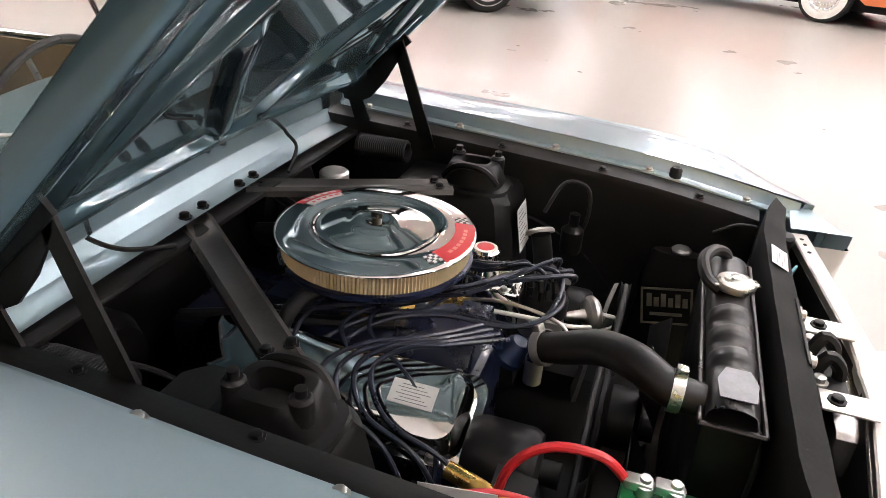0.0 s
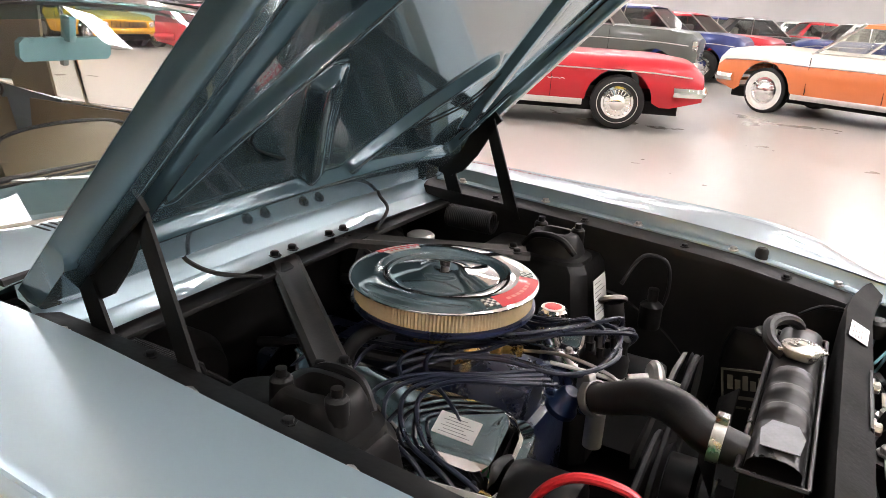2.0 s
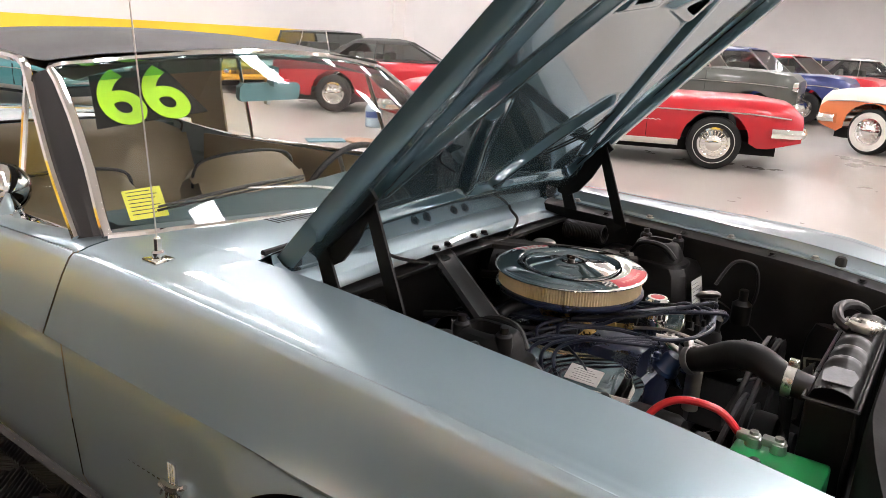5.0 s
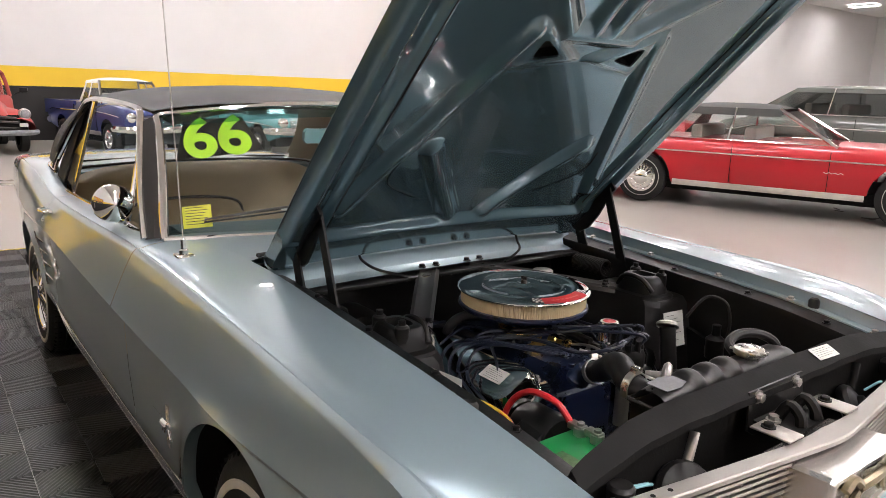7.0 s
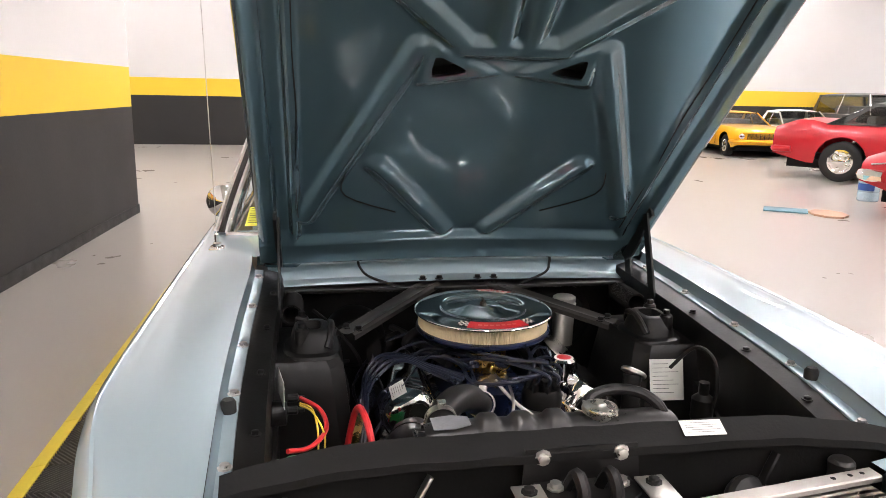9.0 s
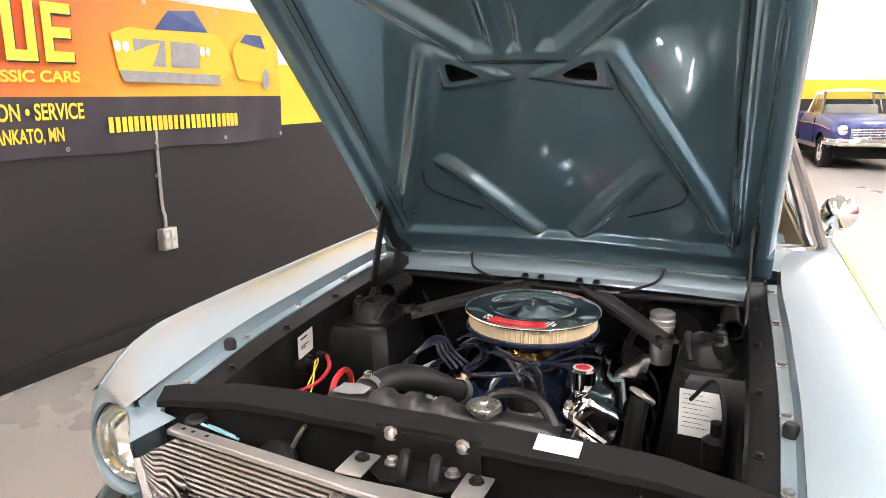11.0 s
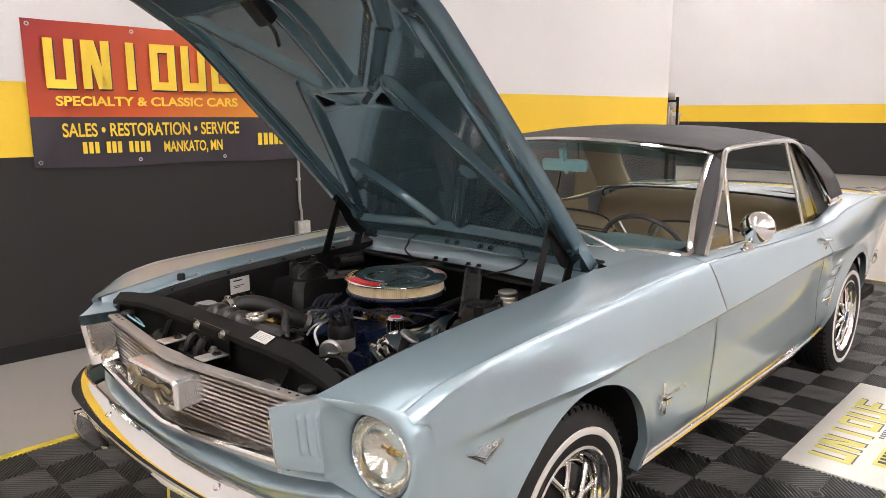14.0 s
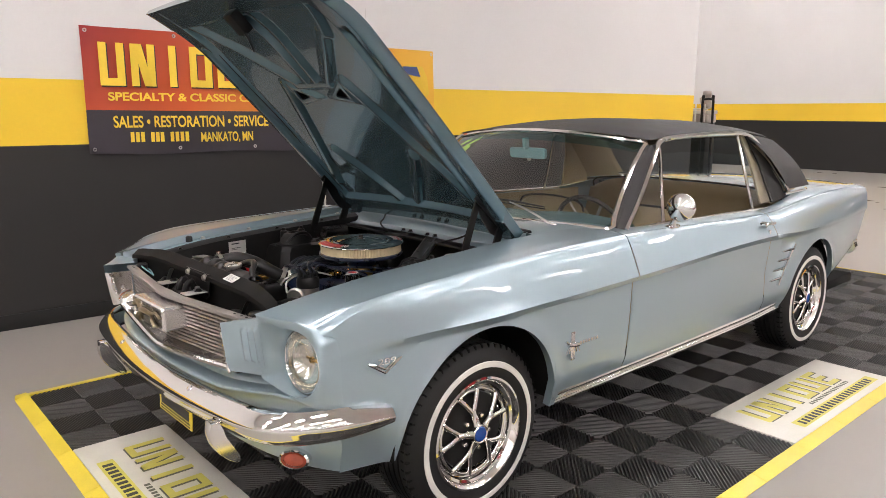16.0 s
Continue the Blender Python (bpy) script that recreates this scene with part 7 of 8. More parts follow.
def rib_tile_mesh():
    """A square tile: four quarters of slanting ribs that turn from quarter to quarter."""
    bm = bmesh.new()
    box(bm, 0.001, TS - 0.001, 0.001, TS - 0.001, 0.0, 0.0015)
    q = TS / 2
    pitch = 0.0202
    n = int(2 * q / pitch)
    for qx in (0, 1):
        for qy in (0, 1):
            flip = (qx + qy) % 2
            for k in range(n):
                c = (k + 0.5) * 2 * q / n
                # a rib is a band of u + v inside the unit square, narrower at its top
                rings = []
                for w, z in ((pitch * 0.40, 0.001), (pitch * 0.16, 0.0105)):
                    ends = []
                    for cc in (c - w, c + w):
                        e0, e1 = max(0.002, cc - q + 0.002), min(q - 0.002, cc - 0.002)
                        if e1 - e0 > 0.001:
                            ends.append(((e0, cc - e0), (e1, cc - e1)))
                    if len(ends) == 2:
                        rings.append([bm.verts.new((qx * q + ((q - u) if flip else u), qy * q + v, z)) for u, v in (ends[0][0], ends[0][1], ends[1][1], ends[1][0])])
                if len(rings) == 2:
                    bot, top = rings
                    bm.faces.new(top)
                    for i in range(4):
                        j = (i + 1) % 4
                        bm.faces.new((top[i], bot[i], bot[j], top[j]))
    bm.faces.ensure_lookup_table()
    # Low faces between the ribs get the shade-darkened colour.
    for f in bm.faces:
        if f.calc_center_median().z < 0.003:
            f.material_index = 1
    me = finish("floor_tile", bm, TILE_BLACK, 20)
    me.materials.append(TILE_GROOVE_SHADE)
    return me


mat_thing = thing("tile_mat", "black ribbed plastic tile floor with yellow edging under car", "floor mat", kind="structure")
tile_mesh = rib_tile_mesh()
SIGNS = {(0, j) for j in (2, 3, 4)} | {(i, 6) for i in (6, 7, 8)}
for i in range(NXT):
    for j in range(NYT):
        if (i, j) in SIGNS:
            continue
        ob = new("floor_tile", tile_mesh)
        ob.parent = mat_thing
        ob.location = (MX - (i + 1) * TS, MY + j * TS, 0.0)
# yellow edging, in tile lengths
ew = 0.062


def edge_mesh(length):
    bm = bmesh.new()
    slab(bm, [(0.001, 0, 0), (0.001, 0, 0.013), (0.001, ew * 0.3, 0.012), (0.001, ew, 0.002), (0.001, ew, 0)], (length - 0.002, 0, 0))
    return finish("edge_strip", bm, EDGE_YELLOW)


em = edge_mesh(TS)
corner_bm = bmesh.new()
slab(corner_bm, [(0, 0, 0.0), (ew, 0, 0.0), (ew * 0.8, ew * 0.8, 0), (0, ew, 0.0)], (0, 0, 0.008))
cm = finish("corner_piece", corner_bm, EDGE_YELLOW)
for i in range(NXT):
    for m in (pose(MX - (i + 1) * TS, MY + NYT * TS, 0), pose(MX - i * TS, MY, 0, 0, 0, 180)):
        ob = new("edge_strip", em)
        ob.parent = mat_thing
        ob.matrix_basis = m
for j in range(NYT):
    for m in (pose(MX, MY + (j + 1) * TS, 0, 0, 0, -90), pose(MX - NXT * TS, MY + j * TS, 0, 0, 0, 90)):
        ob = new("edge_strip", em)
        ob.parent = mat_thing
        ob.matrix_basis = m
for x, y, r in ((MX, MY + NYT * TS, 0), (MX, MY, -90), (MX - NXT * TS, MY, 180), (MX - NXT * TS, MY + NYT * TS, 90)):
    ob = new("corner_piece", cm)
    ob.parent = mat_thing
    ob.matrix_basis = pose(x, y, 0, 0, 0, r)


def floor_sign(m, label):
    """A printed board of three tiles' length set in the mat; x along it, y away from the mat's edge."""
    s = thing("floor_sign", label, "sign", "floor signs")
    s.matrix_basis = m @ Matrix.Diagonal((TS / 0.4, TS / 0.4, 1, 1))
    bm = bmesh.new()
    box(bm, 0.002, 1.198, 0.002, 0.398, 0.0, 0.014, 0.002)
    part("board", bm, TILE_WHITE, s)
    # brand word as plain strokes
    for k in range(6):
        bm = bmesh.new()
        glyph_bars(bm, 0.13, 0.98, 0.17, 0.335, 0.014, 0.0152, 0.030, (k,))
        part("brand_shape", bm, PRINT_YELLOW, s, "faded yellow brand shape")
        bm = bmesh.new()
        glyph_bars(bm, 0.142, 0.992, 0.163, 0.328, 0.014, 0.0146, 0.030, (k,))
        part("brand_shadow", bm, PRINT_GREY, s, "grey drop shadow")
    bm = bmesh.new()
    box(bm, 0.20, 1.12, 0.04, 0.105, 0.014, 0.0147)
    part("band", bm, PRINT_YELLOW, s, "yellow band")
    for k in range(23):
        bm = bmesh.new()
        x = 0.235 + 0.037 * k
        box(bm, x, x + 0.022, 0.052, 0.092, 0.0147, 0.0152)
        part("print_bar", bm, INK, s, "dark print bar")
    for k in range(18):
        bm = bmesh.new()
        x = 0.50 + 0.026 * k
        box(bm, x, x + 0.016, 0.128, 0.150, 0.014, 0.0146)
        part("tagline_bar", bm, PRINT_GREY, s, "small grey print bar")
    return s


def glyph_bars(bm, x0, x1, y0, y1, z0, z1, w, only):
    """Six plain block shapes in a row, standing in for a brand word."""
    n = 6
    step = (x1 - x0) / n
    for k in only:
        a, b = x0 + k * step, x0 + (k + 0.8) * step
        if k != 2:
            box(bm, a, a + w, y0, y1, z0, z1)
        if k in (0, 1, 3, 4):
            box(bm, b - w, b, y0, y1, z0, z1)
        if k == 2:
            box(bm, (a + b - w) / 2, (a + b + w) / 2, y0, y1, z0, z1)
        if k in (0, 3, 4, 5):
            box(bm, a + w, b - (w if k != 5 else 0), y0, y0 + w, z0, z1)
        if k in (3, 5):
            box(bm, a + w, b - (w if k != 5 else 0), y1 - w, y1, z0, z1)
        if k == 5:
            box(bm, a + w, b - 0.01, (y0 + y1 - w) / 2, (y0 + y1 + w) / 2, z0, z1)
        if k == 1:
            slab(bm, [(a + w * 0.4, y1, z0), (a + w * 1.5, y1, z0), (b - w * 0.4, y0, z0), (b - w * 1.5, y0, z0)], (0, 0, z1 - z0))


sign_a = floor_sign(pose(MX - 6 * TS, MY + 7 * TS, 0, 0, 0, 180), "white floor sign with faded yellow print by car side")
sign_b = floor_sign(pose(MX, MY + 2 * TS, 0, 0, 0, 90), "white floor sign with faded yellow print before bumper")

for ob in (mat_thing, sign_a, sign_b):
    swung(ob, -1.2, -0.1, -0.8)

# ---- banner ----
BX0, BX1, BZ0, BZ1 = 0.215, -2.69, 1.115, 1.945
BAN_RED = mat("banner red print", (0.50, 0.035, 0.02), 0.42, 0, 0.12, 2.0, 60)
BAN_DARK = mat("banner dark print", (0.035, 0.028, 0.036), 0.42, 0, 0.12, 3.0, 60)
BAN_GOLD = mat("banner gold print", (0.85, 0.58, 0.05), 0.42, 0, 0.08, 4.0, 60)
CAR_GOLD = mat("printed yellow car", (0.72, 0.47, 0.03), 0.42, 0, 0.10, 4.0, 60)
CAR_GREY = mat("printed grey chrome", (0.28, 0.27, 0.27), 0.42, 0, 0.2, 14.0, 60)
CAR_NAVY = mat("printed navy", (0.05, 0.08, 0.22), 0.42, 0, 0.2, 14.0, 60)
nt = BAN_RED.node_tree
tc, sep, rmp = nt.nodes.new("ShaderNodeTexCoord"), nt.nodes.new("ShaderNodeSeparateXYZ"), nt.nodes.new("ShaderNodeValToRGB")
mr = nt.nodes.new("ShaderNodeMapRange")
add = nt.nodes.new("ShaderNodeMath")
add.operation = "MULTIPLY_ADD"
nt.links.new(tc.outputs["Object"], sep.inputs[0])
nt.links.new(sep.outputs["Z"], add.inputs[0])
add.inputs[1].default_value = 1.1
nt.links.new(sep.outputs["X"], add.inputs[2])
mr.inputs["From Min"].default_value, mr.inputs["From Max"].default_value = 2.35, -0.4
nt.links.new(add.outputs[0], mr.inputs[0])
nt.links.new(mr.outputs[0], rmp.inputs[0])
rmp.color_ramp.elements[0].color, rmp.color_ramp.elements[1].color = (0.30, 0.015, 0.015, 1), (0.78, 0.42, 0.03, 1)
mid_stop = rmp.color_ramp.elements.new(0.45)
mid_stop.color = (0.62, 0.10, 0.02, 1)
nt.links.new(rmp.outputs[0], nt.nodes["Principled BSDF"].inputs["Base Color"])
banner = thing("banner", "vinyl wall banner, red-to-orange over dark band with gold lettering", "banner")


def ban(u, v, off=0.0):
    """A point of the banner: u along from its left end, v up from its foot, in metres; it sags and ripples a little."""
    L = BX0 - BX1
    sag = -0.012 * math.sin(math.pi * u / L * 3) ** 2
    rip = 0.006 * math.sin(u * 9 + v * 4) + 0.004 * math.sin(u * 23 - v * 7)
    return Vector((BX0 - u, WALL_Y + 0.016 + rip + off, BZ0 + v + sag * (v < 0.02) - 0.02 * u / L))


LB = BX0 - BX1
for nm, v0, v1, material, lab in (("lower_band", 0.0, 0.29, BAN_DARK, "dark lower band"), ("upper_field", 0.29, BZ1 - BZ0, BAN_RED, "red to orange printed field")):
    bm = bmesh.new()
    sheet(bm, [[ban(LB * i / 60, v0 + (v1 - v0) * k / 8) for k in range(9)] for i in range(61)])
    bmesh.ops.solidify(bm, geom=bm.faces[:], thickness=0.001)
    part(nm, bm, material, banner, lab, 60)


def banner_text(name, body, u, v, size, width, material, label):
    m = Matrix(((-1, 0, 0, BX0 - u), (0, 0, 1, WALL_Y + 0.030), (0, 1, 0, BZ0 + v - 0.02 * u / LB), (0, 0, 0, 1)))
    return text_part(name, body, size, material, banner, m, label, 0.0004, width, 0.0022)


banner_text("lettering", "SPECIALTY & CLASSIC CARS", 0.14, 0.355, 0.075, 1.14, BAN_GOLD, "gold lettering on red")
banner_text("lettering", "SALES • RESTORATION • SERVICE", 0.16, 0.175, 0.110, 1.12, BAN_GOLD, "gold lettering on dark band")
banner_text("lettering", "MANKATO, MN", 0.75, 0.072, 0.095, 0.40, BAN_GOLD, "gold lettering on dark band")
for k in range(12):
    if k in (3, 7):
        continue
    bm = bmesh.new()
    p = ban(0.265 + 0.034 * k, 0.075, 0.014)
    box(bm, p.x - 0.024, p.x, p.y, p.y + 0.001, p.z, p.z + 0.068)
    part("number_bar", bm, BAN_GOLD, banner, "gold bar")
for k in range(24):
    bm = bmesh.new()
    p = ban(1.42 + 0.043 * k, 0.10, 0.014)
    box(bm, p.x - 0.030, p.x, p.y, p.y + 0.001, p.z, p.z + 0.082)
    part("web_bar", bm, BAN_GOLD, banner, "gold bar")
for dx, dz, material, nm, off in ((0.008, -0.008, INK, "brand_shadow", 0.0), (0.0, 0.0, BAN_GOLD, "brand_shape", 0.003)):
    for k in range(6):
        tmp = bmesh.new()
        glyph_bars(tmp, 0.10, 1.30, 0.46, 0.74, 0.0, 0.001, 0.05, (k,))
        bmesh.ops.transform(tmp, matrix=Matrix(((-1, 0, 0, BX0 - dx), (0, 0, 1, WALL_Y + 0.030 + off), (0, 1, 0, BZ0 + dz - 0.01), (0, 0, 0, 1))), verts=tmp.verts[:])
        part(nm, tmp, material, banner, "gold brand shape" if nm == "brand_shape" else "dark brand outline")
# printed cars on the right half
def printed(nm, pts, material, off, lab=""):
    bm = bmesh.new()
    slab(bm, [ban(u, v, off) for u, v in pts], (0, 0.001, 0))
    part(nm, bm, material, banner, lab)


printed("car_print", [(1.50, 0.62), (1.62, 0.66), (1.75, 0.655), (1.95, 0.66), (2.2, 0.67), (2.32, 0.66), (2.40, 0.55), (2.42, 0.45), (2.34, 0.40), (1.62, 0.37), (1.52, 0.42)], CAR_GOLD, 0.012, "printed yellow car front")
printed("roof_print", [(1.80, 0.66), (1.90, 0.77), (2.12, 0.79), (2.22, 0.67)], CAR_NAVY, 0.012, "printed blue roof")
for u in (1.64, 1.90):
    printed("grille_print", [(u, 0.455), (u + 0.22, 0.455), (u + 0.22, 0.60), (u, 0.60)], CAR_GREY, 0.0145, "printed grille")
for u in (1.53, 1.585, 2.15, 2.205):
    printed("lamp_print", [(u + 0.024 * math.cos(a), 0.555 + 0.030 * math.sin(a)) for a in np.linspace(0, 2 * math.pi, 13)[:-1]], LABEL, 0.0145, "printed lamp")
printed("bumper_print", [(1.52, 0.43), (2.30, 0.42), (2.30, 0.36), (1.55, 0.37)], CAR_GREY, 0.0145, "printed bumper")
printed("car_print", [(2.42, 0.56), (2.50, 0.66), (2.62, 0.70), (2.76, 0.69), (2.82, 0.60), (2.84, 0.46), (2.78, 0.37), (2.48, 0.40)], CAR_GOLD, 0.0145, "printed yellow car side")
printed("window_print", [(2.50, 0.63), (2.56, 0.685), (2.70, 0.685), (2.74, 0.60)], CAR_NAVY, 0.017, "printed window")
printed("wheel_print", [(2.74 + 0.04 * math.cos(a), 0.40 + 0.07 * math.sin(a)) for a in np.linspace(0, 2 * math.pi, 17)[:-1]], CAR_GREY, 0.017, "printed wheel")
bm = bmesh.new()
for u in np.linspace(0.03, LB - 0.03, 6):
    for v in (0.03, BZ1 - BZ0 - 0.03):
        p = ban(u, v, 0.012)
        lathe(bm, [(0.006, 0), (0.006, 0.002), (0.012, 0.002), (0.013, 0.0)], 12, pose(*p, -90, 0, 0))
tagged(part("grommets", bm, STEEL, banner, "metal grommets"), kind="stuff")

# conduit and outlet box on the dado
box_t = thing("outlet_box", "grey surface outlet box with conduit on dark wall", "outlet box")
bm = bmesh.new()
box(bm, -1.60, -1.49, WALL_Y, WALL_Y + 0.055, 0.50, 0.63, 0.006)
part("box", bm, ALU, box_t, "grey metal box")
for x in (-1.572, -1.518):
    for z in (0.535, 0.59):
        bm = bmesh.new()
        box(bm, x - 0.016, x + 0.016, WALL_Y + 0.055, WALL_Y + 0.058, z - 0.02, z + 0.02, 0.001)
        part("socket", bm, LABEL, box_t, "pale socket face")
bm = bmesh.new()
tube(bm, [(-1.545, WALL_Y + 0.02, 0.62), (-1.545, WALL_Y + 0.022, 0.70), (-1.54, WALL_Y + 0.012, 0.78), (-1.54, WALL_Y + 0.012, 1.2)], 0.010, 8, 4)
box(bm, -1.56, -1.52, WALL_Y, WALL_Y + 0.005, 0.93, 0.95)
part("conduit", bm, ALU, box_t, "thin metal conduit")

for ob in (banner, box_t):
    swung(ob, -1.0, WALL_Y)

# ---- the other cars on the floor ----
def paint(name, c, metal=0.0, rough=0.35):
    return mat(name, c, rough, metal, 0.06, 1.5, 200, 0.0, 0.5, 0.05, 0.3)


CAR_RED = paint("red car paint", (0.42, 0.012, 0.02))
CAR_ORANGE = paint("orange car paint", (0.60, 0.17, 0.06))
CAR_CREAM = paint("cream car paint", (0.72, 0.68, 0.58))
CAR_GREYGREEN = paint("grey-green car paint", (0.07, 0.075, 0.065))
CAR_BLUE = paint("navy car paint", (0.018, 0.03, 0.13))
CAR_WHITE = paint("white car paint", (0.70, 0.69, 0.66))
CAR_YELLOW = paint("yellow car paint", (0.75, 0.36, 0.01))
CAR_BLACK = paint("black car paint", (0.012, 0.012, 0.012))
CAR_TEAL = paint("teal car paint", (0.08, 0.28, 0.30))
CAR_SILVER = paint("silver car paint", (0.42, 0.42, 0.42), 0.6)
CAR_FADED = paint("faded red truck paint", (0.36, 0.050, 0.045), 0.0, 0.5)
DARK_GLASS = glass("tinted car glass", (0.42, 0.44, 0.43), 1.5)
SEAT = mat("pale seat vinyl", (0.30, 0.28, 0.25), 0.6, 0, 0.15, 6, 120, 0.05)
SOFT_TOP = mat("dark cloth top", (0.045, 0.045, 0.042), 0.8, 0, 0.15, 6, 200, 0.1)


def road_wheel(r, hub, whitewall):
    w = new("wheel")
    bm = bmesh.new()
    lathe(bm, [(r * 0.60, -0.095), (r * 0.75, -0.105), (r * 0.93, -0.095), (r, -0.075), (r, 0.075), (r * 0.93, 0.095), (r * 0.75, 0.105), (r * 0.60, 0.095)], 36, pose(0, 0, 0, -90, 0, 0))
    tyre = part("tyre", bm, RUBBER, w, "black tyre")
    if whitewall:
        bm = bmesh.new()
        lathe(bm, [(r * whitewall[0], 0.100), (r * (whitewall[0] + whitewall[1]) / 2, 0.108), (r * whitewall[1], 0.104)], 36, pose(0, 0, 0, -90, 0, 0))
        part("whitewall", bm, WHITE_WALL, tyre, "white sidewall band")
    bm = bmesh.new()
    lathe(bm, [(r * 0.62, 0.085), (r * 0.60, 0.098), (r * 0.52, 0.100), (r * 0.48, 0.088), (r * 0.30, 0.092), (r * 0.24, 0.108), (r * 0.10, 0.116), (0, 0.117)], 30, pose(0, 0, 0, -90, 0, 0))
    n = 5 if hub == "spokes" else 20
    for i in range(n):
        a = 2 * math.pi * i / n
        m = pose(0, 0, 0, 0, math.degrees(a), 0)
        if hub == "spokes":
            box(bm, -0.028, 0.028, 0.088, 0.104, r * 0.1, r * 0.56, 0.004, m)
        else:
            box(bm, -0.007, 0.007, 0.088, 0.099, r * 0.31, r * 0.47, 0.002, m)
    part("hubcap", bm, CHROME, w, "bright ribbed wheel cover")
    return w


def show_car(label, cat, at, turn, body, top, L=5.0, W=1.9, H=1.45, wb=3.0, nose=0.9, r=0.34, belt=0.93, hood_z=0.90, deck_z=0.92, cabin=(1.55, 2.15, 3.25, 3.75), white=(0.66, 0.80), hub="cap", lower=None, round_=0.25, sill=0.30, bed=None, trim=True, group="showroom cars", glass_mat=None, lamp_z=0.66, lip=0.05):
    """A parked car: forward is +x from the front axle; all lengths from the nose."""
    c = thing("parked_car" if cat == "car" else "pickup_truck", label, cat, group, (*at, 0), turn)
    hw = W / 2
    fx = nose
    arches = ((0.0, r + 0.01, r + 0.075), (-wb, r + 0.01, r + 0.07))
    xs = sorted(set(np.linspace(fx, fx - L, 46)) | {a + s * rr * t for a, _, rr in arches for s in (-1, 1) for t in (0.999, 0.97, 0.85, 0.6, 0.3)}, reverse=True)

    def top_z(x):
        d = fx - x
        z = np.interp(d, [0, 0.12, 0.5, cabin[0] - 0.1, cabin[0] + 0.2, cabin[3] - 0.1, cabin[3] + 0.2, L - 0.4, L], [hood_z - 0.16, hood_z - 0.05, hood_z, belt - 0.0, belt, belt, deck_z, deck_z, deck_z - 0.14])
        return float(z)

    def width(x):
        d = fx - x
        return hw * float(np.interp(d, [0, 0.08, 0.35, 1.0, L - 1.0, L - 0.3, L], [1 - round_ * 0.55, 1 - round_ * 0.3, 1 - round_ * 0.1, 1, 1, 0.97, 0.90]))

    def low(x):
        z = sill + 0.10 * max(0, (x - fx + 0.35) / 0.35) + 0.14 * max(0, (fx - L + 0.6 - x) / 0.6)
        for a, cz, rr in arches:
            if abs(x - a) < rr:
                z = max(z, cz + math.sqrt(rr * rr - (x - a) ** 2))
        return z

    for name, f0, f1, material in ((("body", 0, 1, body),) if lower is None else (("lower_body", 0, 0.72, lower), ("body", 0.72, 1, body))):
        bm = bmesh.new()
        rows = []
        for x in xs:
            zt, zb, w = top_z(x), low(x), width(x)
            ref = sill
            half = []
            fr = [f0 + (f1 - f0) * k / 6 for k in range(7)]
            for f in fr:
                z = max(zb, ref + (zt - ref) * f) if f < 1 else zt
                y = w * float(np.interp((z - ref) / max(0.01, zt - ref), [0, 0.3, 0.62, 0.64, 0.85, 0.95, 1], [0.94, 0.99, 1.0, 0.99, 0.965, 0.93, 0.86]))
                half.append((y, z))
            if f1 == 1:
                half += [(w * 0.70, zt + 0.012), (w * 0.45, zt + 0.022), (0.0, zt + 0.03)]
            rows.append([(x, y, z) for y, z in half] + [(x, -y, z) for y, z in half[::-1]][(1 if f1 == 1 else 0):])
        if f1 == 1 or lower is None:
            sheet(bm, rows)
        else:
            k = len(rows[0]) // 2
            sheet(bm, [q[:k] for q in rows])
            sheet(bm, [q[k:] for q in rows])
        for q in (rows[0], rows[-1]):
            try:
                bm.faces.new([bm.verts.new(p) for p in q])
            except ValueError:
                pass
        part(name, bm, material, c, "" if name != "lower_body" else "lower body colour", 40)
    # cabin
    if cabin:
        b0, t0, t1, b1 = (fx - v for v in cabin)
        yb, yt = hw * 0.86, hw * 0.70
        zb, zt = belt + 0.005, H - 0.05
        for nm, q in (("windshield", [(b0, -yb, zb), (b0, yb, zb), (t0, yt, zt), (t0, -yt, zt)]), ("rear_window", [(b1, -yb, zb), (b1, yb, zb), (t1, yt, zt), (t1, -yt, zt)]), ("side_window", [(b0, yb, zb), (b1, yb, zb), (t1, yt, zt), (t0, yt, zt)]), ("side_window", [(b0, -yb, zb), (b1, -yb, zb), (t1, -yt, zt), (t0, -yt, zt)])):
            bm = bmesh.new()
            bm.faces.new([bm.verts.new(p) for p in q])
            part(nm, bm, glass_mat or DARK_GLASS, c)
        for xs0 in ((b0 + b1) / 2 + 0.12, (b0 + b1) / 2 - 0.55 * (not bed)):
            bm = bmesh.new()
            box(bm, xs0 - 0.10, xs0 + 0.06, -yt * 0.9, yt * 0.9, belt - 0.2, belt + 0.45 * (zt - zb), 0.05)
            part("seat", bm, SEAT, c, "pale bench seat back")
            if bed:
                break
        bm = bmesh.new()
        rows = []
        for i in range(13):
            u = i / 12
            x = t0 + 0.03 + (t1 - t0 - 0.06) * u
            up = 0.055 * (1 - (2 * u - 1) ** 4)
            edge = min(1.0, min(u, 1 - u) * 6 + 0.35)
            dy = lip * (yb - yt) / (zt - zb)
            row = [(x, yt * v * 1.0, zt + (up + 0.008) * (1 - abs(v) ** 3)) for v in np.linspace(-1, 1, 13)]
            row = [(x, -yt - dy - 0.008, zt - lip)] + row + [(x, yt + dy + 0.008, zt - lip)]
            rows.append(row)
        sheet(bm, rows)
        bmesh.ops.solidify(bm, geom=bm.faces[:], thickness=-0.02)
        part("roof", bm, top, c, "", 50)
